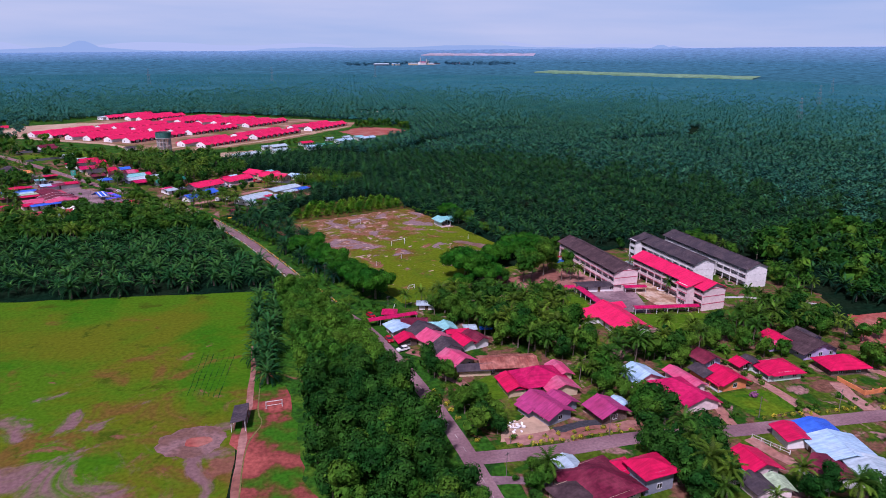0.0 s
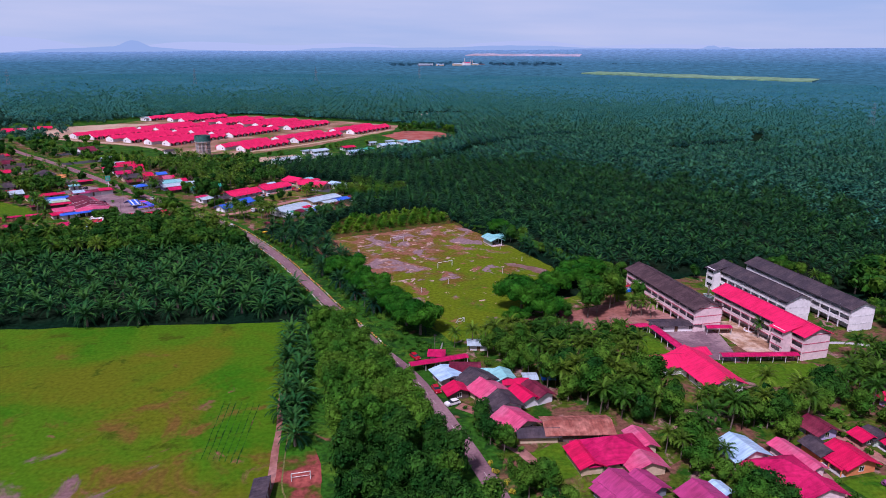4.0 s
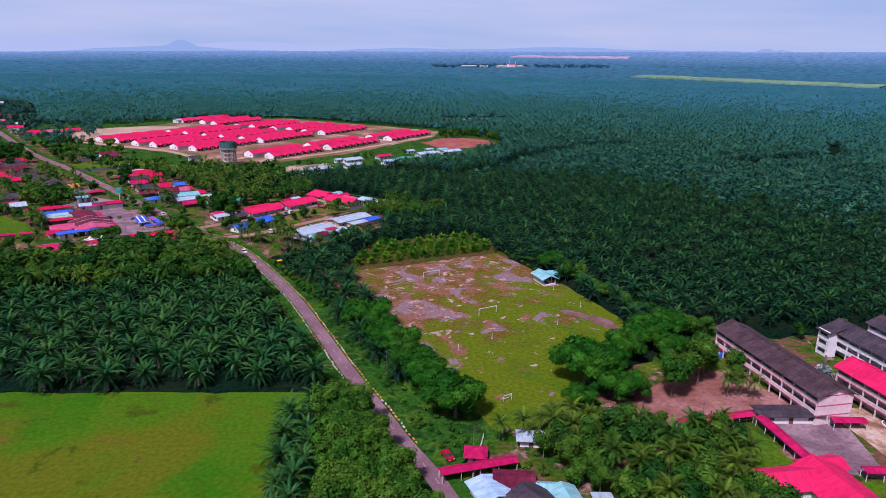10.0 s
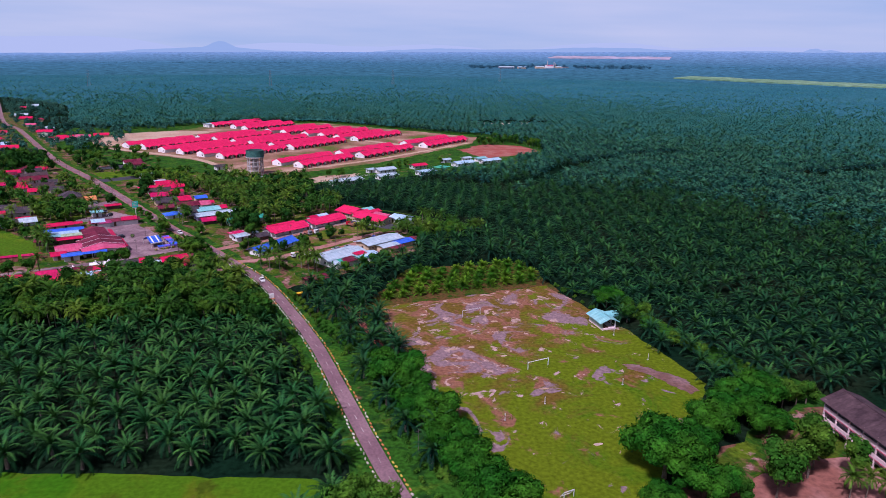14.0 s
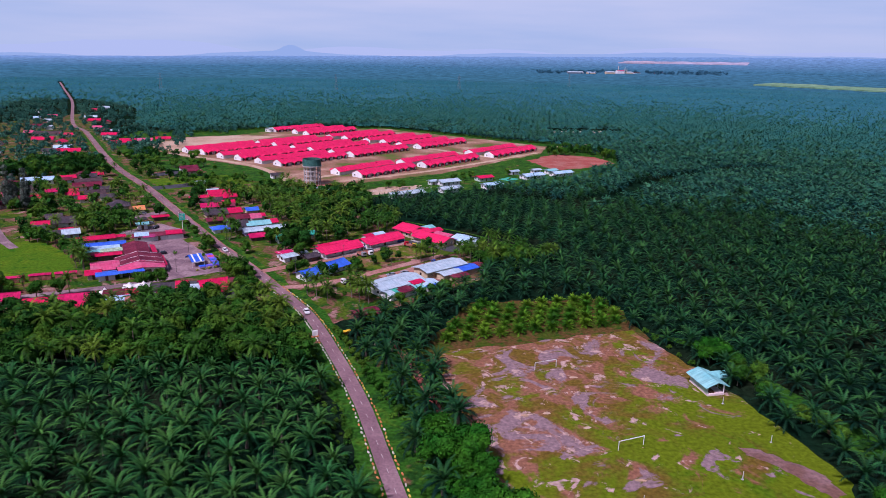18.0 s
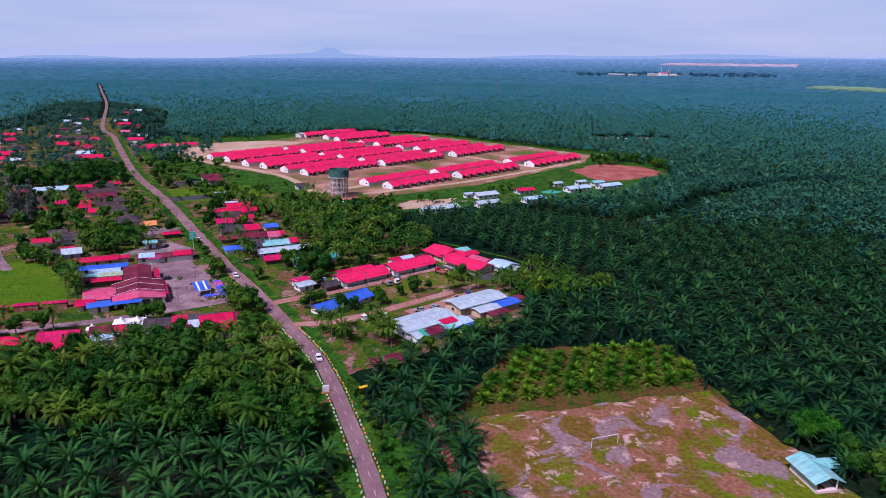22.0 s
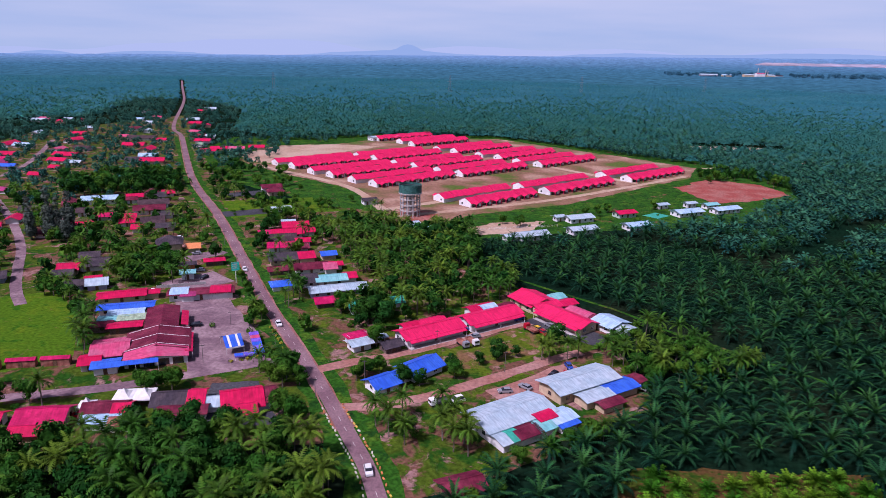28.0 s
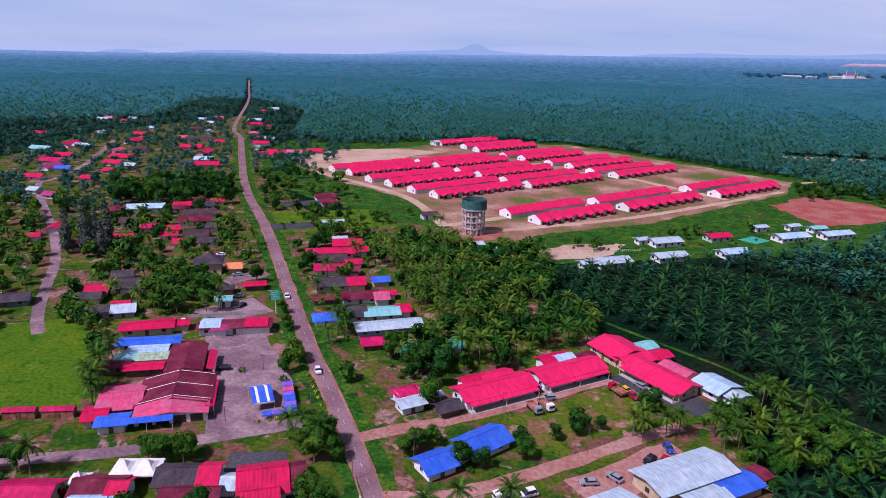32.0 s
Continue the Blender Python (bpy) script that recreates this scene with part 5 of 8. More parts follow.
house("large lilac house under dark, rose and red roofs", 106, -138, -87, 11, 12, BROWNROOF, LILAC, wings=[(100, -132.5, -87, 8, 6, 2.7, RED, False), (111, -132, -87, 7, 5, 2.7, DARKROOF, False), (97, -135, -3, 5, 3, 2.4, ROSE, False)])
house("house with a wide red roof over a dark carport", 106.5, -151.2, -94, 7.1, 11.6, RED, PLANKW, hip=True)
house("small tarpaulin-hung shed with a brown roof", 70.2, -139.2, -81, 5.5, 6, MAROON, LILAC, h=2.3, name="shed")
house("small red-roofed shelter beside a lane", 78.5, -144.5, -85, 3, 4, RED, PLANKW, h=2.2, name="shed")
house("wide house with crimson and rose roofs", 16.2, -141.5, -86, 9, 15, CRIMSON, CREAM, hip=True,
      wings=[(8.8, -143, -86, 8, 5, 2.4, RED, False), (21, -147.5, -86, 4, 8, 2.3, ROSE, False), (24.6, -138, -86, 7, 4, 2.4, ROSE, False)])
house("long house with a rusty brown sheet roof", 11.6, -130.5, -6, 15, 7, RUST, PLANKW, pitch=0.3)
house("low house with a rose roof and dark lean-to", -2.6, -126, -64, 7, 8, ROSE, CREAM, wings=[(1.5, -131.5, -6, 9, 3.6, 2.3, DARKROOF, False)])
house("large dark maroon hipped house with cream walls", 12, -188.5, -75, 12, 13, MAROON, CREAM, hip=True, wings=[(5.5, -192, -75, 8, 7, 2.7, BROWNROOF, True), (8.5, -181.5, -82, 4, 4, 2.5, SILVER, False)])
house("two-storey grey house with a red hipped roof", 23.8, -189, -80, 6, 7.2, RED, GREYW, h=4.9, hip=True, wings=[(19.5, -184.8, -80, 4, 4, 2.6, RED, True)])
house("house with a bright red roof and green lean-to", 48, -189.5, -86, 6.6, 8.6, RED, PINKW,
      wings=[(42.6, -190.5, -82, 5, 4.1, 2.3, GREENROOF, False), (48.5, -197.2, -100, 4, 4.2, 2.3, LIMEROOF, False), (44.5, -196.5, -86, 5, 4.6, 2.5, DARKROOF, False)])
house("large low house with pale blue, white and red sheet roofs", 71.4, -189, -100, 9, 11, PALEBLUE, WHITE, pitch=0.25,
      wings=[(65.4, -181, -97, 6.4, 5.8, 2.6, RED, False), (72.5, -180.5, -97, 5, 7.5, 2.7, BLUE, False), (62.5, -195.6, -91, 8, 7.9, 2.6, MAROON, False), (72, -197.5, -104, 7, 8.4, 2.6, SILVER, False)])
# front row by the road
house("roadside stall with pale blue and maroon roofs", -14.5, -98.5, -74, 6, 6, PALEBLUE, PINKW, h=2.5, pitch=0.2, wings=[(-8.8, -95.8, -10, 7.5, 5, 2.5, MAROON, False)], name="stall")
house("low terrace with dark, teal and red roofs", -6.5, -103.5, -62, 6.5, 8.5, DARKROOF, WHITE, wings=[(0.6, -102.4, -85, 5.2, 4.7, 2.6, TEAL, False), (3.2, -105.5, -5, 6, 2.6, 2.2, RED, False), (-2, -98.6, -10, 7, 2.2, 2.3, TEAL, False)])
house("small kiosk with a bright red roof", -13.5, -108, -80, 3.6, 5.4, RED, PLANKW, h=2.3, name="kiosk")
house("house with a faded rose sheet roof", -5.4, -109.6, -64, 5.6, 7.8, ROSE, CREAM, h=2.7)
house("long white house under dark, red and maroon roofs", -3.2, -116.2, -80, 7, 7.5, DARKROOF, WHITE, wings=[(3.2, -113.5, -70, 6.6, 4.2, 2.7, RED, False), (7.4, -112, -70, 7.2, 4.8, 2.6, MAROON, False)])
house("concrete toilet hut with a white flat roof", 8, -103.5, -6, 2.4, 2.4, SILVER, WHITE, h=2.2, pitch=0.1, name="hut")

# school grounds
house("low school hall with a wide bright red roof", 58.6, -107.2, -86, 20, 10.5, REDTILE, WHITE, h=3.0, group="school halls",
      wings=[(49.6, -101.0, 4, 11, 7.5, 3.0, REDTILE, False), (60.5, -96.2, 8, 9, 4.5, 2.8, REDTILE, False)])
house("open school canteen shed with a dark flat roof", 67, -73.2, -4, 15, 4.4, DARKROOF, WHITE, h=2.6, pitch=0.15, group="school halls", name="canteen")
house("small open shelter with a brown roof under trees", 33.5, -57.5, 20, 3.6, 3.2, MAROON, TIMBER, h=2.2, name="shelter")
house("white site hut with a flat pale roof", -1.2, -79.2, -10, 5.2, 3.2, SILVER, WHITE, h=2.2, pitch=0.12, name="hut")
house("guard hut with a dark red roof", -15.2, -84.5, -12, 3.4, 3.2, CRIMSON, PINKW, h=2.3, hip=True, name="guard_hut")
house("brown-roofed timber shed beside the road", -72.6, 80.6, 35, 8.2, 5.6, MAROON, TIMBER, h=2.5, pitch=0.35, name="shed", group="sheds")


def covered_walk(x0, y0, x1, y1, w=2.4):
    length = math.hypot(x1 - x0, y1 - y0)
    ob = thing("covered_walkway", "covered school walkway with a deep pink roof", "walkway", pose((x0 + x1) / 2, (y0 + y1) / 2, 0, 0, 0, toward(x0, y0, x1, y1)), "covered walkways")
    part("roof", gable_roof(length, w, 2.5, 2.85, 0.3, 0.1), CRIMSON, ob)
    for i in range(max(2, int(length / 3.5)) + 1):
        u = -length / 2 + length * i / max(2, int(length / 3.5))
        for side in (-1, 1):
            part("post", Shape().box(u - 0.07, u + 0.07, side * (w / 2 - 0.1) - 0.07, side * (w / 2 - 0.1) + 0.07, -0.05, 2.45), STEEL, ob)


covered_walk(37, -76, 57, -73.5)
covered_walk(58.5, -75.5, 59.5, -94)
covered_walk(69, -98.8, 92, -101.5)
covered_walk(76, -78, 84, -79)
covered_walk(-24, -92, -7, -88.6)

# pavilion on the playing field
pav = thing("pavilion", "open spectator pavilion with a teal hipped roof", "pavilion", pose(31.6, 36.0, 0, 0, 0, -76))
part("plinth", Shape().box(-4.6, 4.6, -2.6, 2.6, -0.1, 0.6), PINKW, pav)
part("roof", gable_roof(9.4, 6.4, 3.0, 4.3, 0.5), TEAL, pav)
part("front_roof", gable_roof(5.4, 3.4, 3.0, 4.1, 0.4), TEAL, pav, at=pose(-2.2, 3.6, 0, 0, 0, 90))
part("rear_wall", Shape().box(-4.4, 4.4, -2.6, -2.45, 0.6, 3.0), GREENW, pav)
for u in (-4.3, -1.5, 1.5, 4.3):
    part("post", Shape().box(u - 0.12, u + 0.12, 2.3, 2.54, 0.6, 3.0), WHITE, pav)
    part("railing", Shape().box(u - 1.3, u + 1.3, 2.5, 2.56, 1.2, 1.35), WHITE, pav) if u < 4 else None
part("bench", Shape().box(-4, 4, -1.6, -1.1, 0.6, 1.05).box(-4, 4, -0.6, -0.1, 0.6, 1.0), TIMBER, pav)
TAKEN.append((31.6, 36, 7))


def goal(label, x, y, rz, w, h, deep=0.0, m=STEEL, r=0.10):
    ob = thing("goal", label, "goal", pose(x, y, 0, 0, 0, rz), "goal posts")
    for u in (-w / 2, w / 2):
        part("post", Shape().tube((u, 0, -0.1), (u, 0, h), r), m, ob)
        if deep:
            part("back_stay", Shape().tube((u, 0, h), (u, deep, 0), r * 0.8), m, ob)
    part("crossbar", Shape().tube((-w / 2 - 0.05, 0, h), (w / 2 + 0.05, 0, h), r), m, ob)
    if deep:
        part("ground_bar", Shape().tube((-w / 2, deep, 0.05), (w / 2, deep, 0.05), r * 0.8), m, ob)


goal("full-size white football goal in muddy grass", 2.8, 3.4, 24, 7.3, 2.44)
goal("full-size white football goal at the far field end", -13.2, 45, 24, 7.3, 2.44)
goal("small pale timber goal on worn grass", -11, -27, 25, 2.6, 1.6, 1.2, LANE)
goal("small pale timber goal at the near field edge", -2.5, -58.3, 25, 2.6, 1.7, 1.2, STEEL)
goal("white goal frame standing on red soil", -53.5, -139.5, 6, 4.0, 1.9, 1.4)
for x, y in ((0.5, -18.2), (25, -8), (38, 8), (33, 27), (-11.5, -26.5)):
    ob = thing("marker_post", "short white post on the playing field", "post", pose(x, y, 0), "marker posts")
    part("pole", Shape().tube((0, 0, -0.1), (0, 0, 2.1), 0.08), STEEL, ob)
    part("base", Shape().box(-0.25, 0.25, -0.25, 0.25, -0.05, 0.12), CONCRETE, ob)

# shelter on the west field
ob = thing("field_shelter", "open shelter with a dark mono-pitch roof", "shelter", pose(-61.5, -145.5, 0, 0, 0, 86))
part("roof", Shape().slab([(-4.2, -1.8, 3.2), (4.2, -1.8, 3.2), (4.2, 1.8, 2.6), (-4.2, 1.8, 2.6)], 0.12), DARKROOF, ob)
for u in (-3.9, 0, 3.9):
    for v in (-1.6, 1.6):
        part("post", Shape().box(u - 0.07, u + 0.07, v - 0.07, v + 0.07, -0.1, 2.85 - v * 0.16), STEEL, ob)
part("bench", Shape().box(-3.6, 3.6, 1.0, 1.4, 0.4, 0.5).box(-3.5, -3.4, 1.1, 1.3, -0.05, 0.4).box(3.4, 3.5, 1.1, 1.3, -0.05, 0.4), TIMBER, ob)
setting("field_drain", ribbon([(-57, -118), (-57.5, -140), (-56.5, -147), (-60, -160), (-60.5, -200)], 0.3, 0.1, 0, 0.1, step=2), surface("mossy_drain", (0.19, 0.16, 0.05), (0.13, 0.13, 0.04)), "narrow pale concrete drain beside the field", "drain")
setting("field_path", ribbon([(-59.5, -100), (-59.5, -128), (-61, -160), (-62, -220)], 1.6, 0.06, 0, 0.6), BARE, "worn brown footpath beside the field", "path")
for i in range(7):
    u = i / 6
    setting("mower_track", ribbon([(-74.0 + 9.0 * u, -101.3 + -3.5 * u), (-75.7 + 7.9 * u, -128.4 + -2.9 * u)], 0.2, 0.04, 0, 0.2, step=1.5), SCRUB, "dark wheel track pressed into the grass", "track")
patch("mud_ring", [(-71.5 + 7.6 * math.cos(i * 0.314), -152 + 5.6 * math.sin(i * 0.314)) for i in range(20)], PUDDLE, 0.05, 1.6, 0.8, "shallow round muddy hollow", "mud")
patch("mud_core", [(-70.5 + 2.8 * math.cos(i * 0.314), -151.6 + 1.9 * math.sin(i * 0.314)) for i in range(20)], REDSOIL, 0.06, 0.7, 0.5, "red soil at the centre of the hollow", "mud")
g = random.Random(31)
for k in range(9):
    x, y = g.uniform(-30, 30), g.uniform(-50, 40)
    if inside(np.array([x]), np.array([y]), [(-44, 48), (14, 68), (40, 0), (10, -58), (-4, -68), (-22, -34)])[0]:
        patch("sand_spot", [(x + math.cos(t) * 1.3, y + math.sin(t) * 0.6) for t in (i * math.pi / 5 for i in range(10))], SAND, 0.052, 0.5, 0.5, "small spot of pale sand on the playing field", "soil", k + 20)
patch("wet_hollow", [(29, 6), (33, 5), (38, 0), (43, -4), (46, -12), (43, -14), (39, -8), (34, -1), (30, 2)], PUDDLE, 0.056, 1.0, 0.8, "grey wet mud hollow at the field edge", "mud")
patch("school_soil", [(28, -66), (38, -54), (58, -46), (70, -46), (74, -70), (60, -71), (40, -74)], BARE, 0.045, 1.5, 3, "bare reddish soil under the school trees", "soil")
patch("young_palm_soil", [(-54, 46), (24, 70), (17, 108), (-36, 99)], PALMSOIL, 0.028, 1.5, 4, "brown soil and grass between young palms", "soil")
patch("red_bank", [(124, -152), (130, -135), (142, -116), (170, -116), (160, -160)], REDSOIL, 0.05, 1.5, 4, "cleared bank of red soil", "soil")
setting("roadside_ditch", ribbon([(-40, 6), (-47, 26), (-54, 44), (-62, 64)], 2.0, 0.06, 0, 0.6), REDSOIL, "red earth ditch beside the road", "ditch")
setting("school_path", ribbon([(103, -90), (118, -92), (126, -96), (140, -104)], 1.8, 0.06), CONCRETE, "pale concrete footpath", "path")
patch("house_yard", [(2, -160), (14, -152), (10, -167), (-2, -167)], SAND, 0.05, 0.8, 2, "pale sandy yard heaped with rubble", "yard")
g = random.Random(4)
ob = thing("rubble_heap", "heap of white broken rubble and sacks", "rubble", pose(3.5, -161.5, 0))
for i in range(40):
    r = g.uniform(0, 2.6)
    a = g.uniform(0, 6.3)
    part("chunk", Shape().box(-0.3, 0.3, -0.2, 0.2, -0.12, 0.15), WHITE if i % 3 else SAND, ob, at=pose(math.cos(a) * r, math.sin(a) * r, 0.1 + (2.6 - r) * 0.22, g.uniform(-25, 25), g.uniform(-25, 25), g.uniform(0, 180)) @ Matrix.Scale(g.uniform(0.7, 1.7), 4))
ob = thing("orange_wall", "long low orange garden wall round a lawn", "wall", pose(112, -165, 0, 0, 0, 4))
part("panel", Shape().box(-11, 11, -0.12, 0.12, -0.05, 1.2), ORANGEW, ob)
for i in range(9):
    part("pillar", Shape().box(-11 + i * 2.75 - 0.2, -11 + i * 2.75 + 0.2, -0.22, 0.22, -0.05, 1.5), ORANGEW, ob)
part("side_panel", Shape().box(-11.1, -10.9, 0.2, 9, -0.05, 1.2), ORANGEW, ob)

PINKFLOWER = surface("pink_blossom", (0.34, 0.10, 0.26), (0.20, 0.10, 0.16), rough=0.7, fine=3, coarse=0.9, pieces="island")
FLOWERING = ("flowering_shrub", "round shrub covered in pink blossom on the lawn", [tri_mesh("crown", *leaf_crown(lumps(83, 6, 0.8, 0.6, 1.3, 0.6, 0.9), 420, 0.26, 83), PINKFLOWER)], trunk_shape(0.6, 0.08, 3, 9, 0.5).mesh("trunk", BARK))
plant(FLOWERING, 70.5, -160.5, 1.0, "garden shrubs")
patch("school_lawn_west", [(42, -79), (56, -77), (58, -91), (52, -95), (42, -93)], GRASS, 0.05, 0.6, 2, "small green school lawn inside covered walks", "lawn")
patch("school_lawn_south", [(66, -100), (96, -104), (100, -118), (72, -116)], GRASS, 0.05, 0.8, 2, "green lawn south of the school court", "lawn")
TAKEN.extend([(50, -86, 6), (78, -108, 7), (90, -110, 7), (57, -104, 10), (50, -102, 7)])
# yards, driveways and hedges of the village
for name, line, w, m in (("driveway", [(79, -173), (79, -160), (77, -148), (74, -138)], 3.0, LANE), ("driveway", [(56, -173), (58, -164), (60, -152), (58, -140)], 2.6, LANE), ("driveway", [(-10, -126), (-4, -136), (0, -146)], 3.0, BARE),
                         ("driveway", [(-14, -113), (-9, -118), (-6, -123)], 3.4, BARE), ("footpath", [(2, -168.4), (20, -167.6), (32, -167.5)], 2.2, BARE), ("driveway", [(96, -173), (97, -165), (99, -158)], 3.4, LANE), ("driveway", [(56, -178), (58, -185), (60, -190)], 3.4, LANE),
                         ("driveway", [(-12, -180), (-2, -182), (4, -184)], 2.8, LOT), ("garden_soil", [(-4, -152), (4, -150), (10, -148)], 5, VILLAGE), ("driveway", [(118, -172), (118, -160), (115, -152)], 3.5, LANE)):
    setting(name, ribbon(line, w, 0.052, 0, 0.7, step=3), m, "bare earth between the village houses", "path")
HEDGE = ("hedge_bush", "small clipped yellow-green hedge bush", [tri_mesh("crown", *leaf_crown(lumps(k + 80, 4, 0.5, 0.3, 0.6, 0.4, 0.55), 90, 0.32, k + 80), FLOWER) for k in range(2)], trunk_shape(0.3, 0.05, 2, 9, 0.3).mesh("trunk", BARK))
for a, b, n in (((2, -170), (30, -169.2), 12), ((66, -170.8), (92, -172), 11), ((1, -167), (28, -166.4), 8), ((100, -172.6), (118, -174), 7), ((-7, -166), (-12, -140), 8), ((-150, 126), (-140, 134), 6), ((-137, 136), (-150, 153), 7)):
    row(HEDGE, a, b, n, (0.8, 1.2), 0.3, "hedges")

# ---- market and town ----
RZ = 30
mk = house("large market hall with a maroon roof and rose front", -176.0, 129.4, RZ + 90, 15, 17, MAROON, WHITE, h=3.0, pitch=0.22, name="market_hall", group="market buildings",
           wings=[(-185.6, 146.5, RZ + 90, 17, 9, 3.2, MAROON, False)])
for sy in (-1, 1):
    part("front_roof", Shape().slab([(-13.0, min(0, sy * 9), 3.5 if sy > 0 else 2.5), (-13.0, max(0, sy * 9), 2.5 if sy > 0 else 3.5), (-7.4, max(0, sy * 9), 3.0 if sy > 0 else 5.0), (-7.4, min(0, sy * 9), 5.0 if sy > 0 else 3.0)][::-1], 0.12), ROSE, mk)
part("front_wall", Shape().box(-12.2, -12.0, -8.6, 8.6, -0.1, 2.5), WHITE, mk)
part("front_gable", Shape().face((-12.1, 8.8, 2.45), (-12.1, -8.8, 2.45), (-12.1, 0, 3.4)), WHITE, mk)
for y in (-6, -2, 2, 6):
    part("shop_opening", Shape().box(-12.28, -12.18, y - 1.5, y + 1.5, 0, 2.1), GLASS, mk)
for x in (-6.5, 0.5, 7.5):
    for sy in (-1, 1):
        part("lap_strip", Shape().slab([(x - 0.12, -0.05, 4.93), (x + 0.12, -0.05, 4.93), (x + 0.12, sy * 9.0, 2.99), (x - 0.12, sy * 9.0, 2.99)][::sy], 0.04), CANVAS, mk)
house("market side wing with a faded rose roof", -187.0, 122, RZ, 9, 12, ROSE, PLANKW, h=2.7, pitch=0.2, name="market_wing", group="market buildings")
house("small white stall with a blue roof", -181.4, 112.2, RZ, 6, 4.5, BLUE, WHITE, h=2.6, pitch=0.15, name="stall", group="market stalls")
house("market stall with a red roof", -187.5, 113.6, RZ, 4.4, 6, RED, PINKW, h=2.5, pitch=0.2, name="stall", group="market stalls")
house("long stall under a bright blue roof", -204, 153.2, RZ - 2, 17, 4.6, BLUE, WHITE, h=2.8, pitch=0.15, name="stall", group="market stalls")
house("stall under a pale blue roof", -200.5, 148.4, RZ - 2, 10, 4.2, PALEBLUE, CREAM, h=2.7, pitch=0.12, name="stall", group="market stalls")
house("stall under a cream sheet roof", -195, 145.2, RZ - 2, 9, 4.0, LIMEROOF, CREAM, h=2.7, pitch=0.12, name="stall", group="market stalls")
house("stall under a teal sheet roof", -201.2, 142.6, RZ - 2, 8, 3.6, TEAL, CREAM, h=2.6, pitch=0.12, name="stall", group="market stalls")
house("stall under a red sheet roof", -194, 138.6, RZ - 2, 9, 3.6, RED, PLANKW, h=2.6, pitch=0.12, name="stall", group="market stalls")
house("stall under a dark brown roof", -203.5, 136.6, RZ - 2, 9, 4.4, MAROON, PLANKW, h=2.5, pitch=0.15, name="stall", group="market stalls")
house("stall with red and pale blue roofs", -213.0, 163.4, RZ + 2, 15, 6.5, RED, CREAM, h=2.7, pitch=0.2, name="stall", group="market stalls", wings=[(-214.5, 160.6, RZ + 2, 6, 3.4, 2.6, PALEBLUE, False), (-205, 169, RZ, 5, 4, 2.4, RED, False)])
house("row of small shops with red and maroon roofs", -187.2, 173.6, RZ - 4, 22, 6, MAROON, WHITE, h=2.8, pitch=0.2, name="shop_row", group="market buildings",
               wings=[(-194.5, 171.0, RZ - 4, 5, 6.6, 3.0, PALEBLUE, False), (-181.2, 177.0, RZ - 4, 6, 7, 3.1, RED, False), (-190.5, 170.2, RZ - 4, 4, 5, 2.6, MAGENTA, False)])


def awning(x, y, rz, length, m, label):
    ob = thing("awning", label, "awning", pose(x, y, 0, 0, 0, rz), "market awnings")
    part("sheet", Shape().slab([(-length / 2, -1.1, 2.5), (length / 2, -1.1, 2.5), (length / 2, 1.1, 3.0), (-length / 2, 1.1, 3.0)], 0.08), m, ob)
    for u in (-length / 2 + 0.1, 0, length / 2 - 0.1):
        part("post", Shape().tube((u, -1.0, -0.05), (u, -1.0, 2.45), 0.05), STEEL, ob)


awning(-166.8, 131.5, RZ + 90, 15, RED, "red awning along the market hall")
awning(-178.6, 148.5, RZ + 90, 13, RED, "red awning along the market rear")
awning(-173.5, 114.6, RZ, 12, BLUE, "blue awning before the market hall")


def marquee(label, x, y, rz, w, d, h, m, second=None, peaks=1):
    ob = thing("marquee", label, "tent", pose(x, y, 0, 0, 0, rz), "tents")
    step = w / peaks
    for k in range(peaks):
        x0 = -w / 2 + k * step
        for q, (p0, p1) in enumerate((((0, -1), (1, -1)), ((1, -1), (1, 1)), ((1, 1), (0, 1)), ((0, 1), (0, -1)))):
            c = (x0 + step / 2, 0)
            a, b = (x0 + p0[0] * step, p0[1] * d / 2), (x0 + p1[0] * step, p1[1] * d / 2)
            s = Shape()
            rings = []
            for u in (0, 0.35, 0.65, 1.0):
                z = h + 1.9 * u ** 2.2
                rings.append(((a[0] + (c[0] - a[0]) * u, a[1] + (c[1] - a[1]) * u, z), (b[0] + (c[0] - b[0]) * u, b[1] + (c[1] - b[1]) * u, z)))
            for r0, r1 in zip(rings, rings[1:]):
                s.face(r0[0], r0[1], r1[1], r1[0])
            s.face((a[0], a[1], h - 0.35), (b[0], b[1], h - 0.35), (b[0], b[1], h), (a[0], a[1], h))
            part("canvas", s, second if second and q % 2 else m, ob)
    for u in (-w / 2, 0, w / 2):
        for v in (-d / 2, d / 2):
            part("pole", Shape().tube((u, v, -0.05), (u, v, h), 0.05), STEEL, ob)
    TAKEN.append((x, y, 5))


marquee("white peaked canvas marquee", -162.3, 98, 20, 10, 6.5, 2.6, CANVAS, None, 2)
marquee("small white canvas gazebo", -171, 91, 20, 4, 4, 2.4, CANVAS)
VIOLET = surface("violet_canvas", (0.22, 0.10, 0.60), (0.16, 0.12, 0.62), rough=0.7)


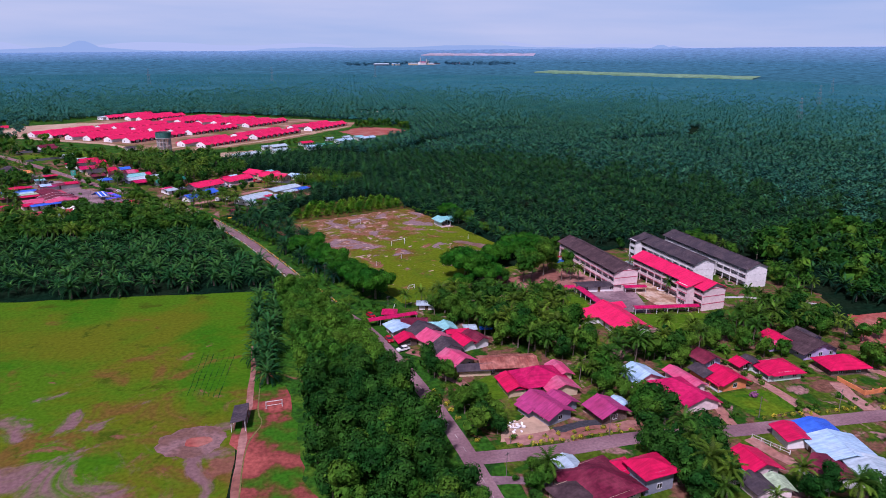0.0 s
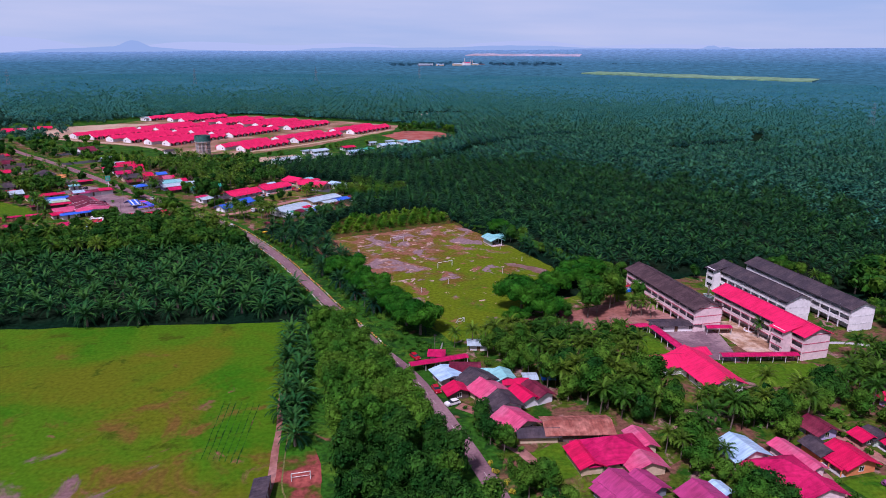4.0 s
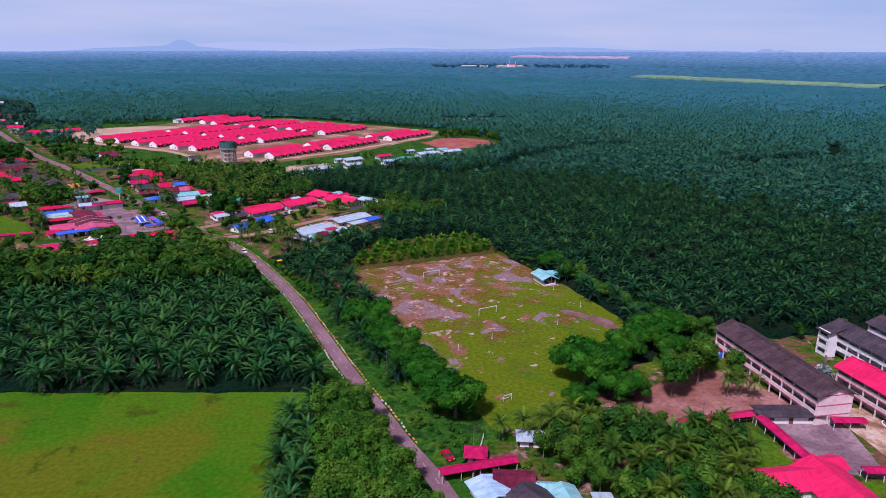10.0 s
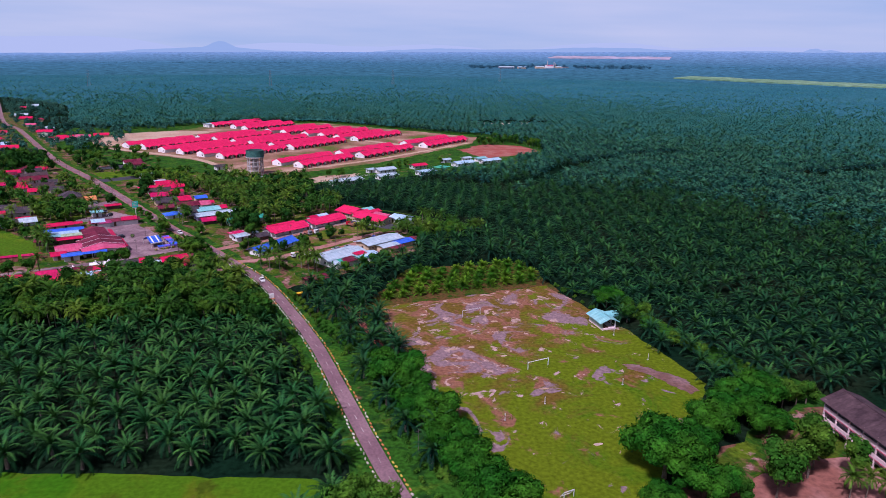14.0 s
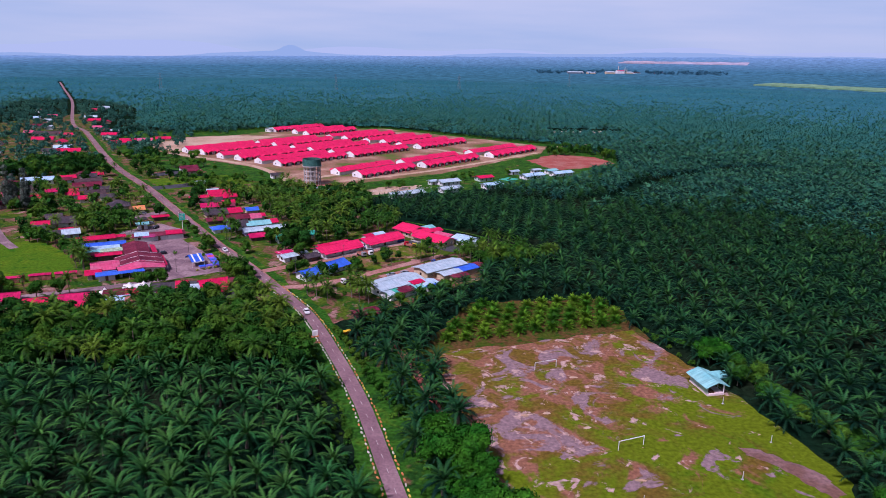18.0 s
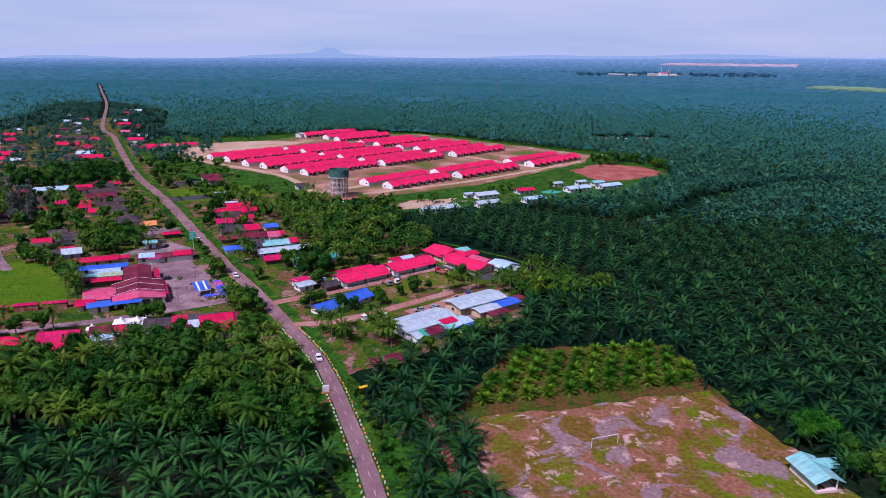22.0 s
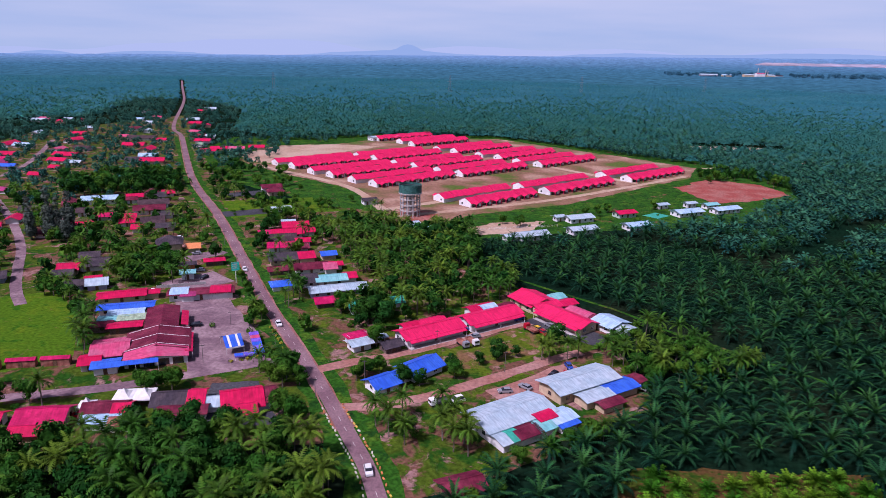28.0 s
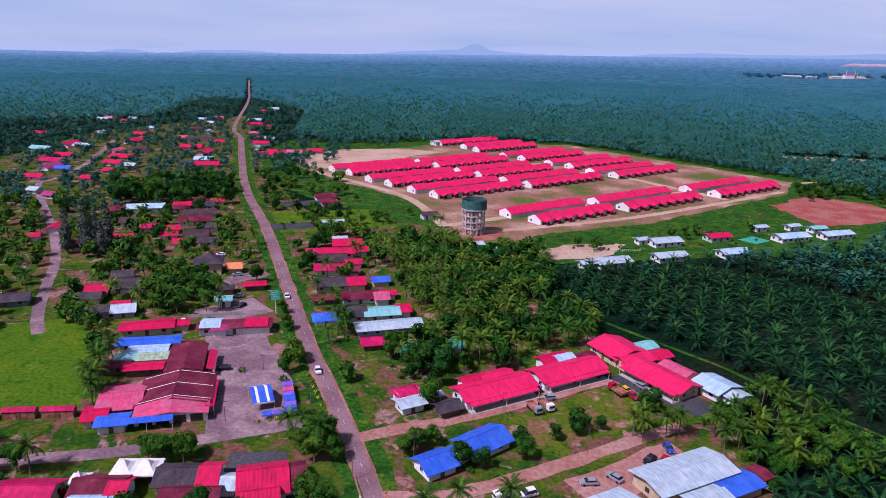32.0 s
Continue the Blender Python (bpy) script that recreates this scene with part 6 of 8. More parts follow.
def striped_tent(label, x, y, rz, w, d, h, m, second, stripes=0):
    """A gabled canvas shelter on poles with hanging edges and light bands along its slopes."""
    ob = thing("canopy_tent", label, "tent", pose(x, y, 0, 0, 0, rz), "tents")
    part("canvas", gable_roof(w, d, h, h + d * 0.22, 0.15, 0.05), m, ob)
    for sy in (-1, 1):
        part("valance", Shape().box(-w / 2 - 0.15, w / 2 + 0.15, sy * (d / 2 + 0.14) - 0.02, sy * (d / 2 + 0.14) + 0.02, h - 0.45, h - 0.02), second, ob)
        for k in range(stripes):
            u = -w / 2 + w * (k + 0.5) / stripes
            q = [(u - 0.35, 0.0, h + d * 0.22 + 0.03), (u + 0.35, 0.0, h + d * 0.22 + 0.03), (u + 0.35, sy * d / 2, h + 0.03), (u - 0.35, sy * d / 2, h + 0.03)]
            part("band", Shape().slab(q if sy > 0 else q[::-1], 0.02), second, ob)
    for u in (-w / 2, w / 2):
        for v in (-d / 2, d / 2):
            part("pole", Shape().tube((u, v, -0.05), (u, v, h), 0.05), STEEL, ob)
    TAKEN.append((x, y, max(w, d) * 0.7))


striped_tent("blue canopy with white bands in the car park", -154.8, 135.6, 40, 5.2, 9.5, 2.4, BLUE, CANVAS, 2)
for i in range(6):
    striped_tent("violet and blue hawker canopy at the car park edge", -151.6 + i * 1.5, 143.8 - i * 2.3, 33, 2.6, 2.3, 1.9, (VIOLET, ROSE, VIOLET, BLUE, VIOLET, BLUE)[i], (BLUE, VIOLET)[i % 2])
for i in range(3):
    striped_tent("low violet hawker canopy before the planted hedge", -149.0 + i * 2.4, 128.9 + i * 1.5, 33, 2.3, 1.8, 1.5, VIOLET if i % 2 else BLUE, VIOLET)

house("house with bright red roofs beside the road", -134.9, 103.6, 31, 9, 10, RED, WHITE, wings=[(-132.5, 98, 31, 7, 5, 2.6, RED, False), (-129.5, 107, 31, 4, 8, 2.6, MAROON, False)], group="town houses")
house("house with dark and red roofs", -151.2, 99.4, 20, 10, 7, DARKROOF, WHITE, wings=[(-146, 101.2, 20, 3.2, 7.4, 2.9, RED, False), (-146.2, 94.4, 20, 11, 4, 2.6, MAROON, False), (-142, 100.5, 20, 4, 5, 2.3, SILVER, False)], group="town houses")
house("house with maroon, red and pale blue roofs", -165.2, 90.6, 20, 9, 6.6, MAROON, WHITE, wings=[(-160.5, 90.8, 20, 3, 7, 2.8, RED, False), (-163, 86, 20, 8, 3.6, 2.5, PALEBLUE, False), (-158, 86.5, 20, 4, 4, 2.4, RUST, False)], group="town houses")
house("large house with a crimson gabled roof", -177, 83.5, 19, 10.4, 9, CRIMSON, CREAM, wings=[(-175, 77.5, 19, 9, 4, 2.5, RED, False)], group="town houses")
house("red-roofed white house half hidden in trees", -190, 78, 22, 9, 7, RED, WHITE, group="town houses")
house("red-roofed house at the grove edge", -203, 83, 22, 8, 6, CRIMSON, WHITE, group="town houses")
house("two-storey yellow and orange house with a dark roof", -231, 222, 30, 10, 9, DARKROOF, CREAM, h=5.6, pitch=0.55, hip=True, wings=[(-222, 226.5, 30, 5, 5, 2.6, ORANGEW, False)], group="town houses")
house("long house with dark tiled roof", -246.5, 194, 30, 11.8, 9, DARKROOF, WHITE, group="town houses", wings=[(-256, 202, 30, 7, 6, 2.8, DARKROOF, False)])
house("house with a red and dark roof", -253, 185.5, 28, 6.8, 7, RED, CREAM, group="town houses", wings=[(-250, 178.5, 28, 7, 6, 2.6, DARKROOF, False)])
house("lilac house with a pale metal roof", -230.4, 172.8, 33, 6.4, 6.4, SILVER, LILAC, group="town houses", wings=[(-234.5, 176, 33, 5, 5, 2.5, RED, False), (-238, 169, 33, 7, 5.5, 2.6, DARKROOF, False)])
house("dark-roofed house by the back street", -273, 168, 35, 9, 7, DARKROOF, GREYW, group="town houses")
house("roadside workshop with a red roof", -203, 211, 32, 7, 4, RED, PLANKW, h=2.4, pitch=0.15, name="stall", group="market stalls")
house("small open workshop with an orange wall", -211, 203, 32, 6, 4, DARKROOF, ORANGEW, h=2.4, pitch=0.15, name="stall", group="market stalls")
house("white building with teal roof in a gravel yard", -204, 192, 30, 4.5, 4.5, TEAL, WHITE, h=2.9, pitch=0.2, name="office", group="town houses")
patch("gravel_yard", [(-212, 183), (-199, 203), (-184, 193), (-194, 180)], LOT, 0.042, 0.5, 3, "grey gravel yard behind a low wall", "yard")
patch("house_lane", [(-222, 216), (-213, 232), (-206, 228), (-214, 212)], LOT, 0.043, 0.5, 3, "paved house yard", "yard")

house("low open house with a bright blue roof", -163.0, 190.4, 33, 7.2, 6, BLUE, WHITE, h=2.4, pitch=0.3, hip=True, group="town houses")
house("house with a dark tiled roof", -156.6, 197.2, 31, 9, 8.5, DARKROOF, WHITE, group="town houses")
house("house with a pale cyan roof", -147.0, 201.6, 30, 11, 7.4, TEAL, WHITE, group="town houses", pitch=0.3, wings=[(-140.8, 206.5, 30, 4, 7, 2.7, RED, False)])
house("long lilac house with a silver-blue roof", -140.4, 191.2, 33, 21, 6.6, SILVER, LILAC, group="town houses", pitch=0.3)
house("house with maroon and rose roofs", -160.4, 213.5, 30, 12.5, 6.5, MAROON, WHITE, group="town houses", wings=[(-152.5, 215, 30, 4.5, 7, 2.8, ROSE, False), (-151.8, 219.8, 30, 5, 4, 2.5, RED, False)])
house("house with a dark roof and red wing", -176.5, 222.6, 32, 12, 8.5, DARKROOF, CREAM, group="town houses", wings=[(-167.8, 226.4, 33, 6, 8, 2.9, RED, False), (-160, 233, 33, 6, 5, 2.5, BLUE, False)])
house("white house with a long crimson roof", -185, 239.6, 26, 11.6, 6.4, CRIMSON, WHITE, group="town houses", wings=[(-176, 239, 26, 7, 7, 2.7, MAROON, False)])
house("house with a broad dark roof", -190, 251, 28, 12, 9, BROWNROOF, WHITE, group="town houses", wings=[(-179, 250, 28, 6, 5, 2.6, RED, False)])
house("house with bright red gabled roofs", -192, 262, 28, 14, 7, RED, WHITE, group="town houses", wings=[(-201, 258.5, 28, 8, 5, 2.6, CRIMSON, False), (-184, 268, 28, 6, 6, 2.6, RED, False)])
house("red-roofed house among palms", -194, 276, 28, 12, 8, RED, CREAM, group="town houses", wings=[(-200, 281, 28, 6, 5, 2.7, SILVER, False)])
house("low maroon-roofed house beside the road", -172, 207, 32, 7, 4, MAROON, PLANKW, group="town houses", h=2.4)
house("small house with a dull red roof under trees", -139.6, 178, 32, 8, 5, CRIMSON, PLANKW, group="town houses", h=2.4)
house("green-roofed house under coconut palms", -126, 176, 33, 8, 6, GREENROOF, GREENW, group="town houses")
house("small green-roofed hut among palms", -116.5, 184, 33, 6, 5, GREENROOF, WHITE, group="town houses", h=2.5)
house("house with a red rear roof and pale metal front roof", -116.6, 145.2, 45, 6, 4.6, SILVER, WHITE, group="town houses", pitch=0.3, wings=[(-118.5, 149.4, 45, 6.5, 5, 2.8, CRIMSON, True)])
house("small dark-roofed timber store", -106.8, 146.6, 45, 5.4, 4.4, DARKROOF, PLANKW, h=2.4, name="store", group="town houses")
house("tiny white pump house", -111.2, 151.5, 45, 1.8, 1.8, SILVER, WHITE, h=2.4, pitch=0.2, name="hut", group="sheds")

# shop rows and blue bungalow
house("row of shops under a long red roof", -97.2, 159.8, 45, 21.5, 8, REDTILE, WHITE, h=3.1, name="shop_row", group="shop rows", porch=(2.6, REDTILE), pitch=0.32,
      wings=[(-98, 166, 45, 9, 6, 2.9, REDTILE, False), (-104, 161.5, 45, 6, 5, 2.8, RED, False)])
house("second row of shops under a long red roof", -79.6, 177.4, 45, 21.5, 8, REDTILE, WHITE, h=3.1, name="shop_row", group="shop rows", porch=(2.6, REDTILE), pitch=0.32,
      wings=[(-84, 184, 45, 10, 5, 2.8, RED, False), (-81.6, 184.6, 45, 5, 3.2, 3.4, PALEBLUE, False), (-76, 188, 45, 7, 4, 2.7, MAROON, False)])
house("corner shops with red gables and a teal lean-to", -66, 197.6, -46, 12, 12, REDTILE, CREAM, h=3.1, name="shop_row", group="shop rows", pitch=0.3,
      wings=[(-61.5, 192, 44, 10, 7, 3.0, REDTILE, False), (-58.6, 203, 44, 7, 4.6, 2.6, TEAL, False), (-54, 198, 44, 6, 5, 2.6, RED, False)])
house("third row of shops under a long red roof", -53.4, 182.8, -41, 20, 8, REDTILE, CREAM, h=3.1, name="shop_row", group="shop rows", porch=(2.4, REDTILE), pitch=0.32,
      wings=[(-48.5, 189.5, -41, 9, 4, 2.7, ROSE, False), (-44, 186, -41, 5, 4, 2.6, MAROON, False)])
house("workshop with a pale blue metal roof", -38.5, 182.6, -42, 8, 9, PALEBLUE, WHITE, h=2.8, pitch=0.25, name="workshop", group="sheds", wings=[(-33.5, 178.8, -42, 4, 6, 2.3, SILVER, False)])
house("white bungalow with a bright blue roof", -94.2, 133.6, 55, 11, 7.4, BLUE, WHITE, group="blue bungalows", wings=[(-97.2, 129, 55, 5, 4, 2.7, BLUE, False)])
house("smaller white bungalow with a bright blue roof", -102.2, 121.6, 50, 7, 6.4, BLUE, WHITE, group="blue bungalows")
house("long warehouse with a pale galvanised roof", -65.6, 112.2, 45, 20.5, 10.5, SILVER, WHITE, h=3.3, pitch=0.2, name="warehouse", group="warehouses", wide=5.0,
      wings=[(-66.2, 100.8, 45, 3.4, 5.5, 2.6, SILVER, False), (-64.4, 102.6, 45, 1.8, 5.5, 2.62, GREENROOF, False), (-61.4, 105.4, 45, 6, 5.5, 2.6, MAROON, False), (-57.6, 109.2, 45, 4, 5.5, 2.6, TEAL, False),
             (-57.4, 112.6, 45, 4.4, 4, 3.3, RED, False), (-53.2, 114.4, 45, 6.5, 5, 2.6, PALEBLUE, False), (-51.2, 112.0, 45, 5, 2.2, 2.2, BLUE, False)])
house("second warehouse with a pale galvanised roof", -48.6, 134.6, 43, 21, 9, SILVER, CREAM, h=3.5, pitch=0.2, name="warehouse", group="warehouses", wide=5.0,
      wings=[(-37.6, 135.0, 43, 9, 5.5, 2.7, BLUE, False), (-44.6, 128.0, 43, 9, 5, 2.7, SILVER, False), (-40.4, 125.6, 43, 7, 3.4, 2.3, MAROON, False), (-33.4, 140.2, 43, 5, 4, 2.5, MAROON, False)])

# houses further along the road
far_list = ((-324, 298, 18, 7, 3.4, PALEBLUE, "long open shed with a pale blue roof"), (-300, 317, 9, 8, 3, DARKROOF, "white house with a dark hipped roof"),
            (-284, 286, 15, 8, 3, MAROON, "long dark-roofed house with maroon eaves"), (-266, 262, 10, 9, 3, BROWNROOF, "white-gabled house with a brown roof"),
            (-297, 266, 9, 5, 2.6, CRIMSON, "open shed with a crimson roof"), (-296, 244, 13, 6, 2.8, RED, "house with a bright red roof"),
            (-278, 258, 6, 5, 2.7, RED, "small red-roofed house in a yard"), (-334, 232, 7, 5, 2.7, RED, "red-roofed hut in a yard"),
            (-312, 272, 9, 7, 2.8, BROWNROOF, "brown-roofed house in a bare yard"), (-309, 305, 6, 5, 2.7, MAROON, "small maroon-roofed house among trees"))
for x, y, w, d, h, m, label in far_list:
    house(label, x, y, 32, w, d, m, WHITE, h=h, group="town houses", wide=4.5)
house("cream bungalow with a maroon hipped roof", -240, 352, 35, 9, 8, MAROON, CREAM, h=3.2, hip=True, group="town houses")
house("long low white building with a pale roof", -218, 310, 35, 11, 4, SILVER, WHITE, h=2.8, pitch=0.15, group="town houses", name="kiosk")
patch("petrol_forecourt", [(-272, 345), (-250, 366), (-240, 357), (-262, 338)], DARKTAR, 0.045, 0.4, 3, "dark tarred court with a low wall", "court")
patch("tarred_court", [(-250, 298), (-228, 316), (-219, 306), (-240, 290)], DARKTAR, 0.045, 0.4, 3, "dark tarred court in grass", "court")
patch("school_lawn", [(-262, 325), (-215, 352), (-185, 322), (-236, 288)], GRASS, 0.036, 1.0, 4, "open green lawn", "lawn")

# far rows of houses beyond the bend
g = random.Random(21)
ROOFS = [RED, RED, CRIMSON, REDTILE, MAROON, ROSE, RED, SILVER, BROWNROOF, RED]


def street_of_houses(line, offset, step, jitter, skip=0.0):
    c = smooth(line, step)
    for i in range(1, len(c) - 1):
        if g.random() < skip:
            continue
        d = (c[i + 1] - c[i - 1]).normalized()
        n = Vector((-d.y, d.x, 0))
        p = c[i] + n * (offset + g.uniform(-jitter, jitter))
        house("distant village house with a coloured sheet roof", p.x, p.y, math.degrees(math.atan2(d.y, d.x)) + g.choice((0, 90)), g.uniform(9, 14), g.uniform(7, 9), g.choice(ROOFS), g.choice((WHITE, CREAM, WHITE, PINKW)), group="far houses", wide=7.0, doors=0)


MAIN = [(-350, 425), (-447, 582), (-510, 668), (-590, 810)]


def far_houses(rows, rz):
    """Houses of the far streets: x, y, length, roof."""
    for i, (x, y, w, roof) in enumerate(rows):
        d = min(9.0, max(6.0, w * 0.6))
        if any(math.hypot(x - a, y - b) < r * 0.8 + w * 0.4 for a, b, r in TAKEN) or far_from(np.array([x]), np.array([y]), ROADLINE)[0] < 9:
            continue
        house("distant village house with a coloured sheet roof", x, y, rz + g.uniform(-8, 8) + 90 * (i % 5 == 0), w, d, roof, g.choice((WHITE, CREAM, WHITE, PINKW)), group="far houses", wide=7.0, doors=0)


far_houses(((-749, 651, 21.9, RED), (-701, 663, 8.5, GREENROOF), (-661, 640, 14.9, SILVER), (-669, 658, 11.1, ROSE), (-623, 515, 13.0, CRIMSON), (-546, 471, 18.9, RED), (-528, 468, 14.4, PALEBLUE), (-545, 441, 17.8, TEAL), (-502, 422, 14.2, RED), (-491, 399, 16.4, CRIMSON), (-473, 379, 17.4, MAGENTA), (-459, 377, 9.4, BLUE), (-451, 345, 11.4, RED), (-397, 306, 8.5, MAGENTA), (-417, 313, 6.0, SILVER)), 8)
far_houses(((-485, 458, 12.6, ROSE), (-458, 435, 18.4, RED), (-445, 410, 13.1, RED), (-427, 406, 8.5, SILVER), (-540, 552, 17.0, RED), (-514, 512, 17.0, RED), (-472, 471, 12.6, BROWNROOF), (-564, 600, 9.7, SILVER), (-425, 383, 6.0, RED), (-417, 355, 7.1, RED), (-582, 546, 10.5, SILVER), (-622, 662, 6.0, RED), (-643, 664, 8.2, SILVER)), 8)
far_houses(((-625, 786, 13.5, RED), (-572, 697, 8.0, PALEBLUE), (-540, 671, 10.2, SILVER), (-567, 723, 9.6, ROSE), (-519, 612, 11.9, MAROON), (-497, 600, 11.5, SILVER), (-490, 552, 7.6, ROSE), (-468, 548, 24.4, BROWNROOF), (-444, 541, 11.4, RED), (-445, 503, 17.8, RED), (-419, 484, 18.8, RED), (-397, 453, 13.2, PALEBLUE), (-394, 432, 13.7, DARKROOF), (-380, 433, 16.8, RED)), 20)
far_houses(((-603, 830, 12.3, SILVER), (-564, 823, 10.5, RED), (-572, 859, 13.9, SILVER), (-516, 720, 13.2, SILVER), (-492, 683, 13.8, RED), (-468, 669, 8.5, RED), (-450, 613, 9.0, ROSE), (-427, 583, 9.7, RED), (-416, 583, 8.5, SILVER), (-405, 551, 13.2, RED), (-395, 526, 8.8, LIMEROOF), (-368, 496, 12.1, RED), (-366, 510, 13.1, RED), (-352, 516, 12.2, ROSE), (-340, 530, 12.4, RED)), 20)
far_houses(((-334, 286, 12.4, MAROON), (-342, 268, 12.2, DARKROOF), (-304, 273, 11.5, MAROON), (-296, 270, 8.5, CRIMSON), (-312, 313, 7.9, RED), (-309, 324, 9.7, MAROON), (-291, 300, 15.0, BROWNROOF), (-271, 278, 9.7, DARKROOF), (-300, 329, 6.0, RED), (-284, 268, 6.0, RED), (-336, 248, 8.7, RED), (-365, 264, 8.2, MAROON), (-315, 252, 7.3, ROSE), (-249, 365, 11.7, MAROON), (-220, 315, 13.0, SILVER), (-299, 252, 7.1, CRIMSON), (-280, 253, 9.0, DARKROOF), (-265, 250, 6.7, RED), (-255, 256, 7.7, DARKROOF), (-301, 229, 7.9, MAROON)), 30)
street_of_houses([(-600, 640), (-720, 660)], 0, 26, 12, 0.2)

# sheds beyond the palms
for x, y, w, d, m, wall, label in ((-62, 336, 5, 4, SILVER, WHITE, "small white pump house with a pale roof"), (-51, 338, 15, 8, SILVER, WHITE, "white hostel block with a pale roof"),
                                   (-49, 312, 15, 7, SILVER, WHITE, "white hostel block with a grey roof"), (-74, 293, 16, 8, SILVER, WHITE, "long white hostel block with a grey roof"),
                                   (-84, 286, 6, 5, SILVER, WHITE, "small white store beside the hostel"), (-25, 358, 12, 7, RED, GREENW, "pale green hall with a red roof"),
                                   (-20, 330, 14, 7, PALEBLUE, WHITE, "white block with a pale blue roof"), (12, 373, 18, 8, PALEBLUE, WHITE, "white block with a long blue roof"),
                                   (36, 388, 18, 7, PALEBLUE, WHITE, "white block with a pale blue roof"), (-1, 388, 7, 4, SILVER, WHITE, "small white block with a pale metal roof"),
                                   (17, 398, 7, 4, SILVER, WHITE, "small white block with a pale metal roof"), (29, 398, 9, 5, TEAL, WHITE, "small block with a teal roof"),
                                   (-138, 296, 8, 5, SILVER, WHITE, "small white site office"), (-128, 290, 6, 4, PALEBLUE, WHITE, "white site hut with a blue roof"), (-176, 345, 8, 6, DARKROOF, WHITE, "low concrete plant house beside the tower")):
    house(label, x, y, 36, w, d, m, wall, h=3.0, pitch=0.28, name="hostel", group="sheds", wide=3.2)
house("white clubhouse at the estate corner", -252, 640, 50, 34, 10, SILVER, WHITE, h=4.0, pitch=0.12, name="clubhouse", group="sheds", wide=5)
patch("small_court", [(-14, 364), (-6, 374), (2, 368), (-6, 358)], GREENROOF, 0.06, 0.2, 3, "pale green sports court", "court")
for line, w in (([(-160, 312), (-120, 345), (-70, 390), (-20, 450), (30, 515)], 5), ([(-165, 330), (-130, 372), (-60, 455), (-2, 530)], 6), ([(-300, 450), (-210, 395), (-165, 335)], 6),
                ([(-205, 420), (-120, 520), (-60, 590)], 5), ([(-245, 445), (-160, 548), (-110, 610)], 5), ([(-285, 465), (-200, 572), (-150, 636)], 5), ([(-10, 470), (-95, 540), (-170, 600)], 7), ([(50, 560), (120, 610), (170, 640)], 4)):
    setting("estate_road", ribbon(line, w, 0.05, 0, 0.8), SAND, "pale sandy estate road", "road")

# water tower
wt = thing("water_tower", "round concrete water tower with a dark green open tank", "water tower", pose(-145, 323.5, 0))
TAKEN.append((-145, 323.5, 9))
N = 12
for i in range(N):
    a = 2 * math.pi * i / N
    part("column", Shape().box(-0.28, 0.28, -0.28, 0.28, -0.1, 13.0), CONCRETE, wt, at=pose(math.cos(a) * 5.6, math.sin(a) * 5.6, 0, 0, 0, math.degrees(a)))
    if i % 3 == 0:
        part("column", Shape().box(-0.28, 0.28, -0.28, 0.28, -0.1, 13.0), CONCRETE, wt, at=pose(math.cos(a) * 2.2, math.sin(a) * 2.2, 0))


def ring(r0, r1, z0, z1, n=32):
    s = Shape()
    for i in range(n):
        a, b = 2 * math.pi * i / n, 2 * math.pi * (i + 1) / n
        p = [(math.cos(t) * r, math.sin(t) * r) for r in (r0, r1) for t in (a, b)]
        s.face((*p[2], z0), (*p[3], z0), (*p[3], z1), (*p[2], z1))
        s.face((*p[1], z0), (*p[0], z0), (*p[0], z1), (*p[1], z1))
        s.face((*p[0], z1), (*p[2], z1), (*p[3], z1), (*p[1], z1)[:3])
        s.face((*p[0], z0), (*p[1], z0), (*p[3], z0), (*p[2], z0))
    return s


for z in (3.2, 6.4, 9.6):
    part("ring_beam", ring(5.3, 5.9, z, z + 0.55), CONCRETE, wt)
part("deck", ring(0.2, 6.6, 12.9, 13.5), CONCRETE, wt)
part("tank", ring(6.1, 6.4, 13.5, 18.0), DARKGREEN, wt)
part("water", ring(0.05, 6.05, 14.0, 15.2), DARKSTEEL, wt)
part("walkway", Shape().box(-6.2, 6.2, -0.4, 0.4, 17.6, 17.8), DARKSTEEL, wt)
part("stair", Shape().box(-0.5, 0.5, -0.5, 0.5, -0.1, 12.9), CONCRETE, wt)
patch("tower_soil", [(-160, 312), (-150, 336), (-132, 336), (-128, 318), (-142, 308)], REDSOIL, 0.046, 1.0, 3, "bare red soil round the water tower", "soil")

